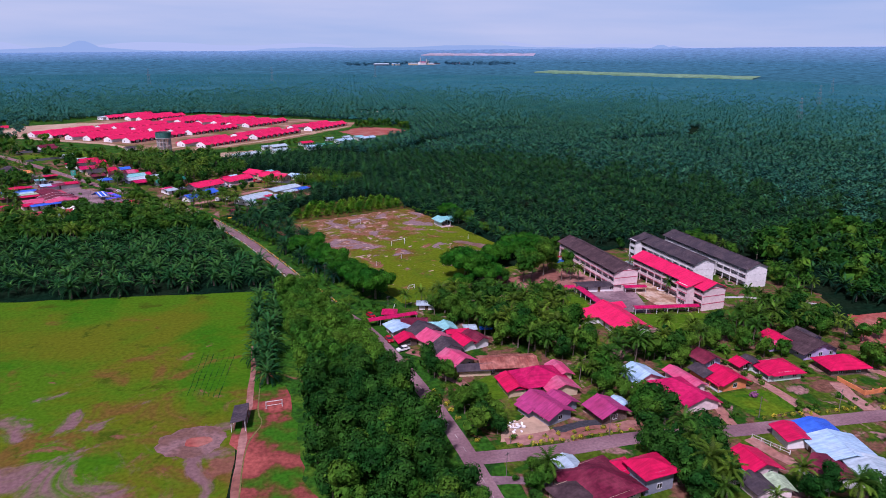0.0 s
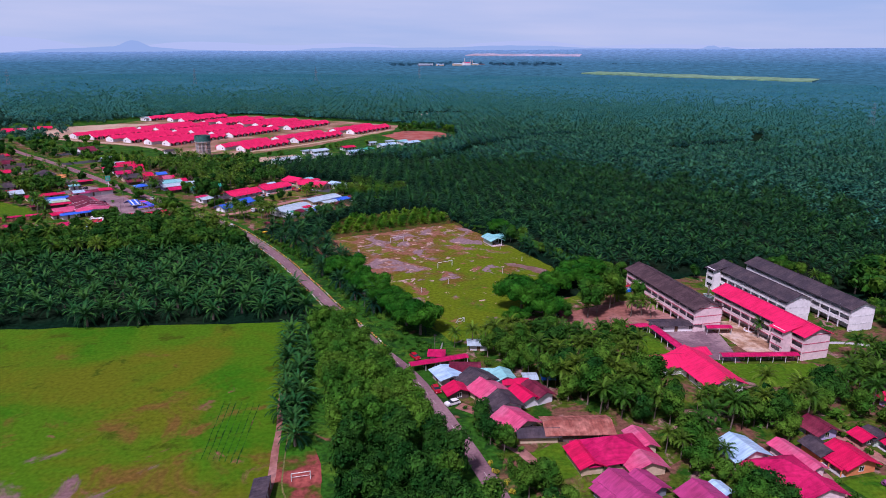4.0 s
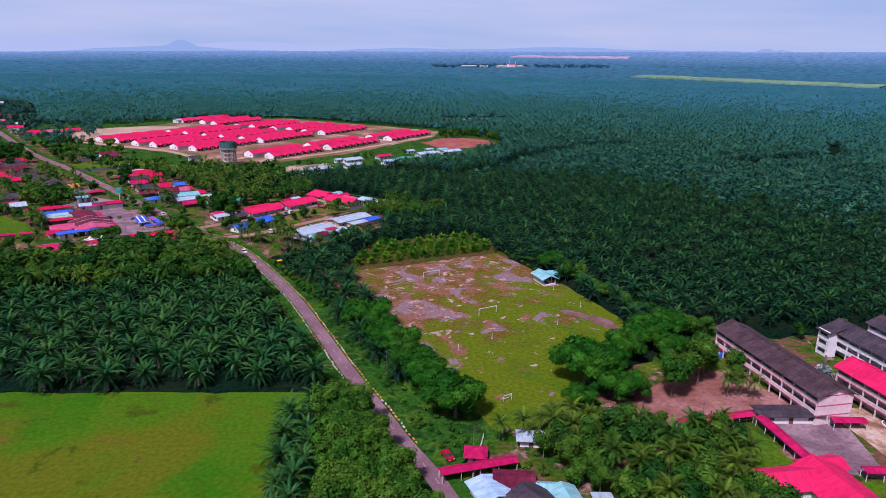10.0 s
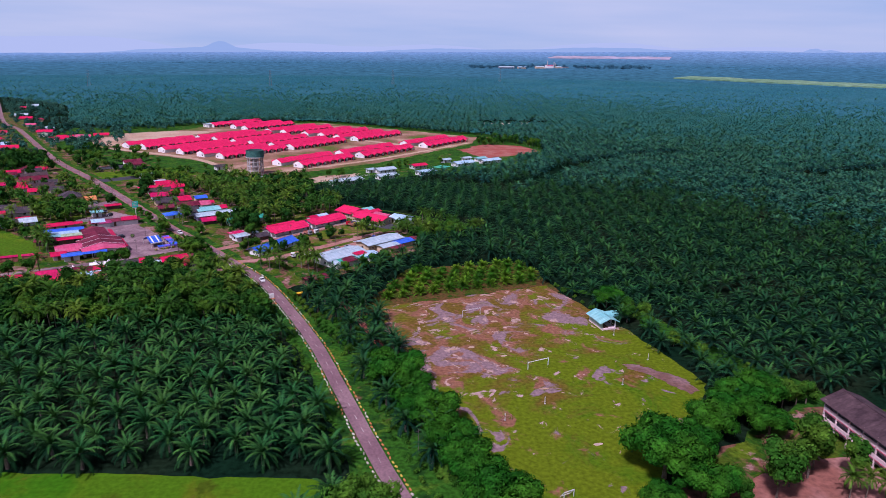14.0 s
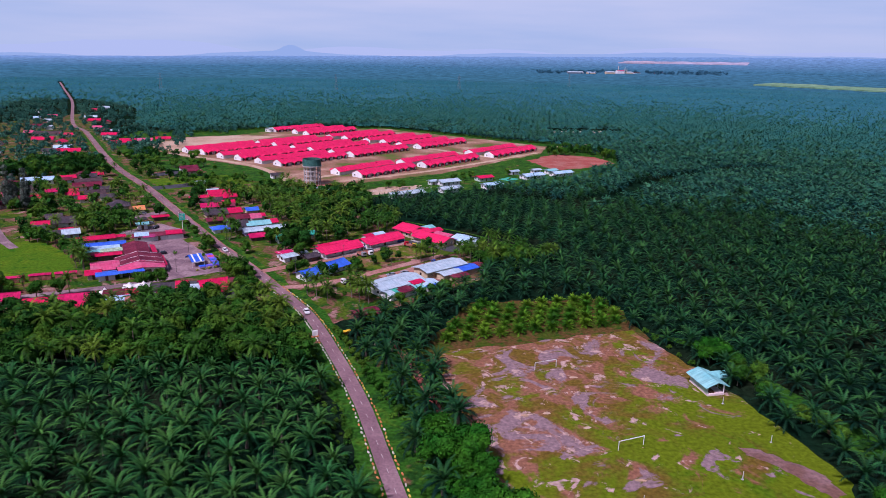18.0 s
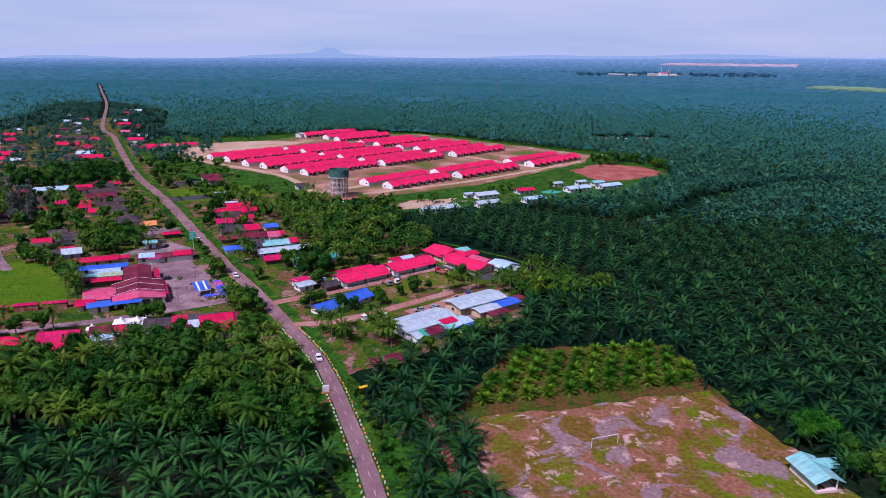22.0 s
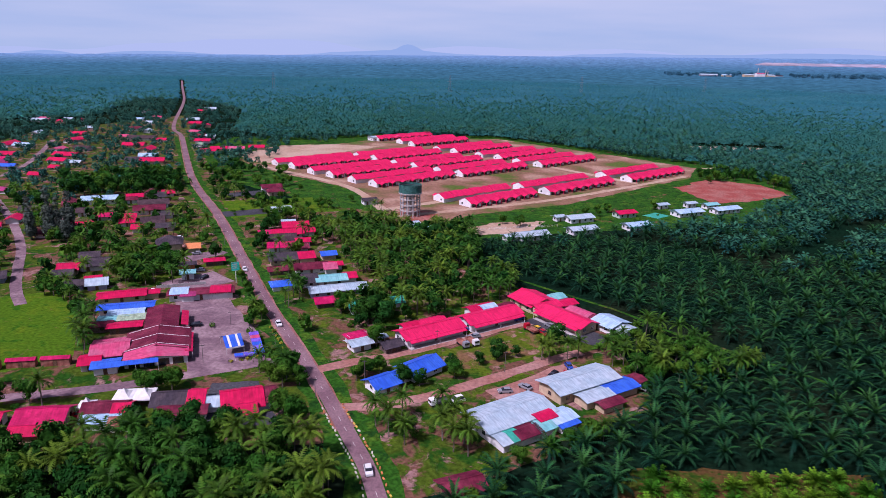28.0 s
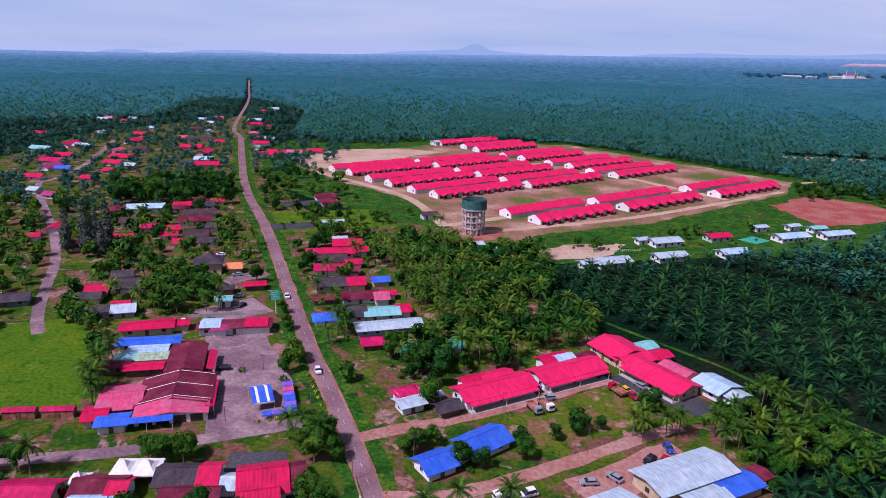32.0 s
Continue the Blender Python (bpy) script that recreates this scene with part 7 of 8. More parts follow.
# ---- vehicles ----
def car(label, x, y, rz, paint, kind="car"):
    ob = thing("car" if kind != "van" else "van", label, kind, pose(x, y, 0.07, 0, 0, rz), "cars")
    L, W = (4.1, 1.65) if kind == "car" else (4.4, 1.75)
    zt = 1.42 if kind == "car" else 1.8
    prof = [(-L / 2, 0.35), (-L / 2 + 0.05, 0.85), (-L / 2 + 1.15, 0.98), (L / 2 - 0.35, 1.0), (L / 2, 0.8), (L / 2, 0.35)]
    s = Shape()
    for a, b in zip(prof, prof[1:] + prof[:1]):
        s.face((a[0], -W / 2, a[1]), (a[0], W / 2, a[1]), (b[0], W / 2, b[1]), (b[0], -W / 2, b[1]))
    s.face(*[(p[0], -W / 2, p[1]) for p in reversed(prof)]).face(*[(p[0], W / 2, p[1]) for p in prof])
    part("body", s, paint, ob)
    f0, f1, r1, r0 = -L / 2 + 1.05, -L / 2 + 1.75, L / 2 - 0.75, L / 2 - 0.3
    wi = W / 2 - 0.18
    glass = Shape()
    lo = [(f0, -W / 2 + 0.04, 0.97), (r0, -W / 2 + 0.04, 0.99), (r0, W / 2 - 0.04, 0.99), (f0, W / 2 - 0.04, 0.97)]
    hi = [(f1, -wi, zt - 0.03), (r1, -wi, zt - 0.03), (r1, wi, zt - 0.03), (f1, wi, zt - 0.03)]
    for i in range(4):
        j = (i + 1) % 4
        glass.face(lo[i], lo[j], hi[j], hi[i])
    part("window", glass, GLASS, ob)
    part("roof", Shape().slab([(f1 - 0.05, -wi - 0.03, zt), (r1 + 0.05, -wi - 0.03, zt), (r1 + 0.05, wi + 0.03, zt), (f1 - 0.05, wi + 0.03, zt)], 0.06), paint, ob)
    for u in (-L / 2 + 0.8, L / 2 - 0.8):
        for v in (-W / 2 + 0.05, W / 2 - 0.05):
            part("wheel", Shape().tube((u, v - 0.1, 0.27), (u, v + 0.1, 0.27), 0.3, 0.3, 10), RUBBER, ob)
    for v in (-W / 2 + 0.25, W / 2 - 0.25):
        part("headlight", Shape().box(-L / 2 - 0.02, -L / 2 + 0.06, v - 0.16, v + 0.16, 0.62, 0.78), FRAME, ob)
    return ob


def truck(label, x, y, rz, paint, bed):
    ob = thing("truck", label, "truck", pose(x, y, 0.07, 0, 0, rz), "trucks")
    part("cab", Shape().box(-2.9, -1.4, -0.95, 0.95, 0.7, 2.2).box(-2.75, -1.45, -0.85, 0.85, 2.2, 2.35), paint, ob)
    part("windscreen", Shape().box(-2.96, -2.88, -0.8, 0.8, 1.45, 2.05), GLASS, ob)
    part("bed", Shape().box(-1.25, 2.9, -1.05, 1.05, 0.8, 0.95).box(-1.25, 2.9, -1.05, -0.95, 0.95, 1.5).box(-1.25, 2.9, 0.95, 1.05, 0.95, 1.5).box(-1.25, -1.15, -0.95, 0.95, 0.95, 1.6).box(2.8, 2.9, -0.95, 0.95, 0.95, 1.5), bed, ob)
    part("chassis", Shape().box(-2.8, 2.8, -0.4, 0.4, 0.45, 0.78), DARKSTEEL, ob)
    for u in (-2.1, 1.2, 2.1):
        for v in (-0.9, 0.9):
            part("wheel", Shape().tube((u, v - 0.14, 0.36), (u, v + 0.14, 0.36), 0.42, 0.42, 10), RUBBER, ob)


car("white car near the junction", -94, 83, 115, CAR_WHITE)
car("white car on the town road", -148.6, 156, 125, CAR_WHITE)
car("white car further along the road", -187, 207, 125, CAR_WHITE)
car("dark red car parked on the verge", -21.5, -83.5, 112, CAR_RED)
car("red car parked by the stalls", -18.5, -104.5, 100, CAR_RED)
car("silver car parked by the stalls", -12, -105.2, 15, CAR_SILVER)
car("white car parked among the houses", -15.5, -112.5, 20, CAR_WHITE)
for x, y, rz, p, label in ((-68.5, 127.5, 20, CAR_SILVER, "silver car parked in the earth yard"), (-63.2, 131.2, -35, CAR_SILVER, "silver estate car parked in the yard"),
                           (-55.8, 141.0, 60, CAR_BLACK, "black car parked in the yard"), (-52.6, 141.6, 70, CAR_RED, "red car parked in the yard"), (-51.5, 147.5, 110, CAR_BLUE, "blue car parked under a bare tree"),
                           (-60.6, 171.4, 130, CAR_RED, "red car parked on the common"), (-58.8, 178.4, -45, CAR_SILVER, "silver car on dark asphalt"),
                           (-82.6, 162.4, 30, CAR_SILVER, "silver pickup beside the lane"), (-62.4, 174, 135, SIGNYELLOW, "yellow car parked on the common"),
                           (-174.6, 148.2, 30, CAR_BLACK, "black car parked beside the market"), (-167.4, 133, 120, CAR_BLACK, "dark car parked beside the market"), (-207, 173, 120, CAR_WHITE, "white car behind the shops"),
                           (-218, 222, 30, CAR_SILVER, "silver car in a house yard"), (-204, 201, 25, CAR_SILVER, "grey car by the workshop"), (-197.5, 193, 80, CAR_BLACK, "black car in the gravel yard"),
                           (-171.5, 88.5, 20, CAR_RED, "red car under trees"), (-70, 181.5, 45, CAR_BLUE, "blue car under the shop porch"), (-84.6, 169.4, 45, CAR_BLUE, "light blue car under the shop porch"),
                           (-253, 176, 60, CAR_WHITE, "white car in a yard"), (-240, 243, 30, CAR_WHITE, "white car beside a house"), (-57, 187.6, -45, CAR_WHITE, "white van at the shops")):
    car(label, x, y, rz, p)
car("white van in the lane", -80.5, 119, 40, CAR_WHITE, "van")
car("white van beside the warehouse", -31.5, 139, 150, CAR_WHITE, "van")
truck("old brown truck with an empty bed", -82.5, 157.6, 130, CAR_WHITE, RUST)
truck("rusty flatbed truck on the common", -85.2, 155.2, 128, CAR_SILVER, RUST)
truck("red truck parked on the common", -64.8, 172.4, -45, CAR_RED, RUST)
truck("white lorry by the warehouse lane", -84.8, 116.5, 40, CAR_WHITE, DARKSTEEL)
for x, y, rz in ((-206.5, 109, 23), (-214.5, 104.5, 23), (-198, 112.5, 23)):
    ob = thing("container", "long rusty red storage shed on the grass", "container", pose(x, y, 0, 0, 0, rz), "containers")
    part("body", Shape().box(-3.8, 3.8, -1.2, 1.2, 0, 2.3), RUST, ob)
    part("roof", gable_roof(7.6, 2.4, 2.3, 2.8, 0.2, 0.08), CRIMSON, ob)
    part("door", DOOR, TIMBER, ob, at=pose(0, -1.2, 0, 0, 0, 180))

# ---- signs, poles, walls ----
ob = thing("road_sign", "large green direction sign on a tall white pole", "sign", pose(-183, 192, 0, 0, 0, 35))
part("pole", Shape().tube((0, 0, -0.1), (0, 0, 8.4), 0.16, 0.13, 8), STEEL, ob)
part("panel", Shape().box(-1.5, 1.5, -0.14, -0.02, 5.0, 8.6), SIGNGREEN, ob)
part("panel_border", Shape().box(-1.5, 1.5, -0.17, -0.145, 8.5, 8.58).box(-1.5, 1.5, -0.17, -0.145, 5.02, 5.1), LINE, ob)
for z in (7.6, 6.8, 6.0):
    part("text_bar", Shape().box(-1.1, 0.7, -0.17, -0.145, z, z + 0.3), LINE, ob)
ob = thing("yellow_notice_board", "small yellow roadside notice board under a blue roof", "sign", pose(-76.5, 63, 0, 0, 0, 30))
part("board", Shape().box(-1.2, 1.2, -0.08, 0.08, 0.8, 2.2), SIGNYELLOW, ob)
part("roof", gable_roof(2.8, 1.0, 2.3, 2.6, 0.2, 0.06), SIGNYELLOW, ob)
part("text_bar", Shape().box(-0.8, 0.8, -0.11, -0.085, 1.6, 1.8).box(-0.8, 0.5, -0.11, -0.085, 1.2, 1.4), CAR_RED, ob)
for u in (-1.2, 1.2):
    part("post", Shape().box(u - 0.08, u + 0.08, -0.08, 0.08, -0.1, 2.3), TIMBER, ob)
ob = thing("white_notice_board", "white roadside marker stone with a red base", "sign", pose(-86.5, 62.5, 0, 0, 0, 30))
part("slab", Shape().box(-0.9, 0.9, -0.2, 0.2, 0.3, 2.2), WHITE, ob)
part("base", Shape().box(-1.2, 1.2, -0.5, 0.5, -0.1, 0.35), ORANGEW, ob)


DARKPOLE = surface("weathered_pole", (0.20, 0.17, 0.16), (0.14, 0.12, 0.11), rough=0.9)


def pole(x, y, h, arm=0.0):
    ob = thing("utility_pole", "slim grey utility pole", "pole", pose(x, y, 0, 0, 0, 30), "utility poles")
    part("shaft", Shape().tube((0, 0, -0.2), (0, 0, h), 0.10, 0.06, 6), DARKPOLE, ob)
    part("crossarm", Shape().box(-0.7, 0.7, -0.05, 0.05, h - 0.5, h - 0.38), DARKSTEEL, ob)
    if arm:
        part("lamp_arm", Shape().tube((0, 0, h - 0.2), (arm, 0, h + 0.2), 0.04), STEEL, ob)


for x, y, h in ((-15, -80, 7), (-34, -40, 7), (24, -170, 7), (44, -169.5, 7), (65, -170, 7), (88, -171, 7), (0, -168, 7), (-5, -180, 7), (-108, 124, 8), (-70, 140, 8), (-93, 152, 7), (-73, 147, 7), (-158, 124, 7), (-141, 137, 7), (-164, 152, 6), (-160, 158, 6),
                (-191, 208, 8), (-214, 240, 8), (-238, 272, 8), (-152, 172, 8), (-262, 304, 8), (-285, 335, 8), (45, -72, 6), (88, -97, 6), (-118, 112, 7)):
    pole(x, y, h * 0.85, 0)

# low wall by the gravel yard, hedge boxes of the car park, school fence
ob = thing("low_wall", "low grey block wall beside the gravel yard", "wall", pose(-201, 182.5, 0, 0, 0, 33))
for i in range(9):
    part("panel", Shape().box(-9 + i * 2 + 0.06, -9 + i * 2 + 1.94, -0.1, 0.1, -0.05, 1.1), CONCRETE, ob)
    part("pillar", Shape().box(-9 + i * 2 - 0.13, -9 + i * 2 + 0.13, -0.15, 0.15, -0.05, 1.4), CONCRETE, ob)


def fence(label, a, b, h=1.4, gap=2.5, m=STEEL):
    n = max(2, int(math.hypot(b[0] - a[0], b[1] - a[1]) / gap))
    L = math.hypot(b[0] - a[0], b[1] - a[1])
    ob = thing("fence", label, "fence", pose(a[0], a[1], 0, 0, 0, toward(*a, *b)), "fences")
    for i in range(n + 1):
        part("post", Shape().box(L * i / n - 0.06, L * i / n + 0.06, -0.06, 0.06, -0.1, h), m, ob)
    for z in (h * 0.35, h * 0.9):
        part("rail", Shape().box(0, L, -0.03, 0.03, z, z + 0.07), m, ob)


fence("dark school boundary fence", (38, -77.5), (57, -75), 1.8, 2, DARKSTEEL)
fence("white yard fence by the guard hut", (-17, -92), (-12, -76), 1.3, 2)
fence("white garden fence beside the street", (57, -178), (61, -186), 1.2, 2)
fence("timber fence along the roadside ditch", (-38.6, 6), (-61, 66), 1.0, 4, TIMBER)
fence("pale fence round the hostel yard", (-105, 300), (-62, 322), 1.2, 3)
ob = thing("tarpaulin", "bright blue tarpaulin stretched over a frame", "tarpaulin", pose(12.8, -105.2, 0, 0, 0, -10))
part("sheet", Shape().slab([(-2, -1.4, 2.0), (2, -1.4, 2.1), (2.1, 1.5, 2.5), (-2, 1.5, 2.3)], 0.04), TARP, ob)
for u, v in ((-1.9, -1.3), (1.9, -1.3), (1.9, 1.3), (-1.9, 1.3)):
    part("post", Shape().tube((u, v, -0.05), (u, v, 2.1), 0.05), TIMBER, ob)
ob = thing("playground_boat", "colourful painted playground boat in the school yard", "playground", pose(67.5, -36, 0, 0, 0, 20))
part("hull", Shape().slab([(-2.4, -0.9, 1.1), (2.0, -0.9, 1.1), (3.0, 0, 1.4), (2.0, 0.9, 1.1), (-2.4, 0.9, 1.1)], 1.1), TARP, ob)
part("deck_house", Shape().box(-1.6, 0.6, -0.6, 0.6, 1.1, 2.2), CAR_WHITE, ob)
part("canopy", Shape().slab([(-1.9, -0.8, 2.4), (0.9, -0.8, 2.4), (0.9, 0.8, 2.4), (-1.9, 0.8, 2.4)], 0.12), CAR_RED, ob)
ob = thing("round_planter", "round painted school planter ring", "planter", pose(92, -78, 0))
part("rim", ring(1.6, 1.9, 0, 0.45, 16), WHITE, ob)
part("soil", ring(0.05, 1.58, 0, 0.35, 16), BARE, ob)

# ---- planting ----
TAKEN.extend([(-238, 140, 16), (-222, 126, 14), (-250, 150, 9), (-208, 116, 7), (-165, 138, 9), (-160, 128, 8), (-178, 160, 10), (-185, 168, 8), (-150, 138, 8), (-75, 158, 9), (-64, 168, 6), (-148, 106, 6), (-133, 110, 5), (57, -119, 8), (66, -113, 7), (47, -110, 7), (76, -118, 8), (70, -86, 11), (88, -84, 9), (64, -78, 7), (84, -104, 8), (50, -166, 7), (24, -166, 7), (100, -160, 7), (86, -160, 7), (8, -152, 7), (70, -163, 8), (2, -142, 6), (16, -163, 5), (28, -164, 5)])
row_pts = [(-53 - 0.05 * i * 4 + random.uniform(-1, 1), -60 - i * 6.6) for i in range(11)]
for x, y in row_pts + [(-58.5 + random.uniform(-1, 1), -66 - i * 9.5) for i in range(6)]:
    ob = thing("oil_palm", "mature oil palm at the edge of the grass field", "palm", pose(x, y, 0, 0, 0, random.uniform(0, 360)) @ Matrix.Scale(random.uniform(0.8, 1.0), 4), "plantation palms")
    part("trunk", PALM_TRUNKS[0], BARK, ob)
    part("crown", random.choice(WEST_CROWNS), PALM_WEST, ob, at=Matrix.Translation((0.1, 0, 3.4)))
grove([(-50, -66), (-43, -62), (-29, -103), (-23, -134), (-46, -134), (-48, -95)], 72, [TALL, TALL, TALL, TALLD], (0.72, 1.0), 1, 3.4)
grove([(-46, -134), (-23, -134), (-20, -150), (-16, -190), (-14, -240), (-42, -240), (-44, -180)], 84, [TALLDARK, TALLDARK, TALLD], (0.8, 1.12), 101, 3.6)
for x, y, s in ((-40, -8, 1.15), (-35.5, -15, 0.9), (-35, -25, 0.95), (-30, -31, 1.0), (-26.5, -40, 0.95), (-24, -50, 1.0), (-21, -58, 0.9), (-17.5, -66, 1.2), (-44, 3, 0.7), (20.5, -52, 1.35), (26, -60, 0.95), (15.5, -64, 0.7),
                (38, -36, 0.95), (48, -27, 1.05), (58, -22, 1.0), (53, -36, 0.85), (30, -44, 0.9)):
    plant(RAIN, x, y, s, "rain trees")
for x, y, s in ((38, 53, 0.75), (43, 46, 0.7), (41, 38, 0.7), (45, 30, 0.6), (50, 18, 0.55), (54, 8, 0.55), (58, -2, 0.5), (62, -10, 0.6), (47, 40, 0.7)):
    plant(RAIN if s > 0.72 else BROAD, x, y, s * 1.1)
for x, y, s in ((42, -60, 1.15), (47, -56, 0.9), (53, -53, 1.2), (56, -50, 1.0), (63, -54, 0.85), (60, -45, 0.8), (33, -63, 0.6), (26, -64, 0.5)):
    plant(TALLD, x, y, s, "school trees")
for x, y in ((57.5, -61), (61.5, -60.5), (64, -63), (91, -84), (-3, -78), (2, -75.5), (5, -73.5), (8, -72.5), (-8.5, -77.5), (10, -74), (14, -76)):
    plant(COCONUT, x, y, random.uniform(0.6, 0.8), "garden palms")
SILV = ("fan_palm", "silvery blue fan palm", [tri_mesh("crown", *crown_of_fronds(24, 2.6, 4, 0.9, 0.45, 300, low=-10, high=85, droop=40), LEAF_SILVER)], Shape().tube((0, 0, -0.2), (0, 0, 2.4), 0.3, 0.26, 7).mesh("trunk", BARK))
ob = plant(SILV, 93, -50, 1.3)
ob.children[1].location = (0, 0, 2.3)
grove([(-4, -80), (30, -80), (44, -80), (45, -95), (42, -122), (36, -134), (22, -124), (12, -112), (6, -98)], 85, [COCONUT, BROAD, DARK, BROAD, COCONUT, TALLD], (0.65, 1.05), 2, 3.6)
grove([(50, -122), (72, -108), (100, -106), (132, -98), (126, -128), (95, -134), (60, -136), (40, -136)], 62, [COCONUT, YOUNGCO, BROAD, YOUNGCO, COCONUT, DARK], (0.6, 1.0), 3, 3.6)
grove([(28, -138), (42, -138), (40, -160), (36, -168), (30, -150)], 16, [COCONUT, BROAD, YOUNGCO], (0.6, 0.9), 4, 3.0)
grove([(30, -164), (42, -160), (46, -169), (34, -169)], 6, [DARK, BROAD], (0.8, 1.0), 5, 3.2)
grove([(28, -178), (42, -178), (44, -196), (30, -200)], 16, [DARK, DARK, COCONUT], (0.8, 1.1), 6, 3.4)
grove([(-4, -178), (4, -178), (2, -205), (-3, -205)], 9, [BROAD, BUSH, DARK], (0.5, 0.9), 7, 2.6)
grove([(50, -198), (80, -204), (78, -215), (45, -215)], 14, [COCONUT, DARK, YOUNGCO], (0.7, 1.0), 8, 3.4)
grove([(-20, -120), (-10, -118), (-6, -140), (2, -150), (-2, -165), (-10, -165), (-14, -140)], 18, [BROAD, BUSH, BUSH, DARK], (0.5, 0.9), 9, 2.6)
grove([(76, -136), (98, -130), (98, -165), (78, -168), (56, -166), (58, -140)], 26, [BUSH, BUSH, BROAD, BUSH], (0.6, 0.9), 10, 3.0)
grove([(100, -120), (125, -112), (128, -150), (116, -158)], 14, [BROAD, DARK, BUSH], (0.6, 0.95), 11, 3.2)
grove([(146, -56), (165, -36), (230, -10), (270, -110), (170, -118), (148, -100)], 95, [DARK, DARK, BROAD], (0.9, 1.35), 12, 4.6, mass=True)
grove([(60, -12), (76, -22), (72, -30), (62, -20)], 7, [BROAD], (0.6, 0.9), 13, 3)
grove([(100, -24), (146, -20), (146, -30), (118, -28)], 12, [BROAD, DARK], (0.6, 0.9), 14, 3)
grove([(135, -40), (146, -40), (146, -95), (136, -90)], 14, [COCONUT, BROAD], (0.6, 0.9), 15, 3.5)
# left grove and verges by the junction
grove([(-80, 34), (-96, 72), (-122, 104), (-150, 86), (-186, 76), (-240, 84), (-236, 48), (-140, 36)], 95, [COCONUT, COCONUT, BROAD, DARK, BROAD, DARK], (0.7, 1.05), 20, 4.2)
grove([(-82, 36), (-100, 74), (-122, 88), (-150, 75), (-186, 66), (-240, 72), (-236, 40), (-160, 28)], 170, [COCONUT, BROAD, DARK, COCONUT, DARK], (0.7, 1.1), 201, 3.8, mass=2)
row(BUSH, (23, 75), (33, 50), 5, (0.6, 1.0), 1.2, "field edge bushes")
row(BROAD, (-54.5, 14), (-80, 66), 13, (0.3, 0.45), 0.8, "verge bushes")
grove([(-76, 66), (-66, 62), (-60, 76), (-64, 88), (-74, 90)], 8, [BUSH, BROAD, BUSH], (0.5, 0.8), 21, 2.6)
grove([(-104, 108), (-92, 96), (-72, 92), (-76, 104), (-92, 110)], 14, [COCONUT, COCONUT, BUSH], (0.7, 0.95), 22, 3.4)
grove([(-86, 112), (-80, 118), (-70, 116), (-76, 106)], 6, [COCONUT, BUSH], (0.7, 0.9), 23, 3)
row(BROAD, (-111, 124), (-106, 131), 4, (0.55, 0.7), 0.8)
grove([(-104, 122), (-98, 134), (-84, 142), (-82, 132), (-94, 120)], 12, [BROAD, BUSH, DARK], (0.5, 0.75), 24, 2.8)
for x, y, s in ((-73, 147.5, 0.7), (-68, 151, 0.45), (-56, 163.5, 0.75), (-78, 143, 0.45), (-58, 168, 0.4)):
    plant(DARK, x, y, s, "common trees")
for x, y in ((-60, 151), (-57.5, 149), (-58, 154), (-49, 155), (-52, 153)):
    plant(COCONUT, x, y, 0.72)
grove([(-44, 166), (-30, 186), (0, 170), (6, 160), (-16, 138), (-30, 145), (-40, 152)], 70, [COCONUT, YOUNGCO, YOUNGCO, BROAD, COCONUT], (0.6, 0.85), 25, 3.0)
grove([(-30, 128), (-24, 150), (-36, 150), (-34, 140)], 10, [BROAD, BUSH], (0.5, 0.8), 26, 2.6)
grove([(-76, 96), (-62, 92), (-40, 108), (-30, 122), (-38, 118), (-56, 96)], 16, [BROAD, COCONUT, BUSH], (0.5, 0.8), 27, 2.8)
grove([(-106, 158), (-122, 168), (-126, 200), (-140, 214), (-156, 240), (-172, 262), (-160, 300), (-104, 296), (-94, 246), (-74, 218), (-74, 204), (-92, 186)], 225, [COCONUT, DARK, COCONUT, DARK, COCONUT, COCONUT], (0.65, 1.05), 28, 4.0, mass=True)
grove([(-106, 136), (-118, 152), (-130, 166), (-140, 178), (-128, 182), (-112, 158)], 22, [BROAD, DARK, BUSH], (0.6, 0.9), 29, 3.4)
grove([(-148, 158), (-190, 216), (-196, 213), (-154, 155)], 8, [BUSH, BROAD], (0.5, 0.7), 30, 3)
grove([(-140, 122), (-128, 112), (-122, 116), (-134, 128)], 8, [BROAD, BROAD, COCONUT], (0.7, 0.9), 31, 3)
grove([(-166, 104), (-158, 112), (-148, 108), (-158, 100)], 7, [BROAD, BUSH], (0.5, 0.9), 32, 2.8)
grove([(-200, 96), (-184, 98), (-180, 90), (-200, 84), (-230, 84), (-232, 96)], 16, [BROAD, COCONUT, BUSH], (0.6, 0.9), 33, 3.2)
for x, y in ((-199, 127), (-203, 131), (-206, 135), (-197, 123), (-201, 125), (-207, 141), (-194.5, 119.5)):
    plant(COCONUT, x, y, random.uniform(0.75, 0.95))
grove([(-198, 184), (-214, 204), (-246, 214), (-268, 206), (-240, 168), (-222, 168), (-214, 178)], 48, [COCONUT, BROAD, DARK, BUSH, COCONUT], (0.6, 0.95), 34, 3.4, mass=True)
grove([(-215, 232), (-232, 262), (-262, 300), (-272, 290), (-248, 236)], 22, [BROAD, BUSH, COCONUT], (0.5, 0.85), 35, 3.4, mass=True)
for x, y, s in ((-289, 231, 1.1), (-296, 226, 1.2), (-303, 222, 1.0), (-298, 234, 0.9), (-285, 223, 0.8)):
    plant(CASU, x, y, s * 1.3, "casuarinas")
grove([(-290, 326), (-318, 372), (-346, 384), (-384, 340), (-352, 304), (-326, 318)], 62, [DARK, DARK, BROAD], (0.9, 1.25), 36, 4.4, mass=True)
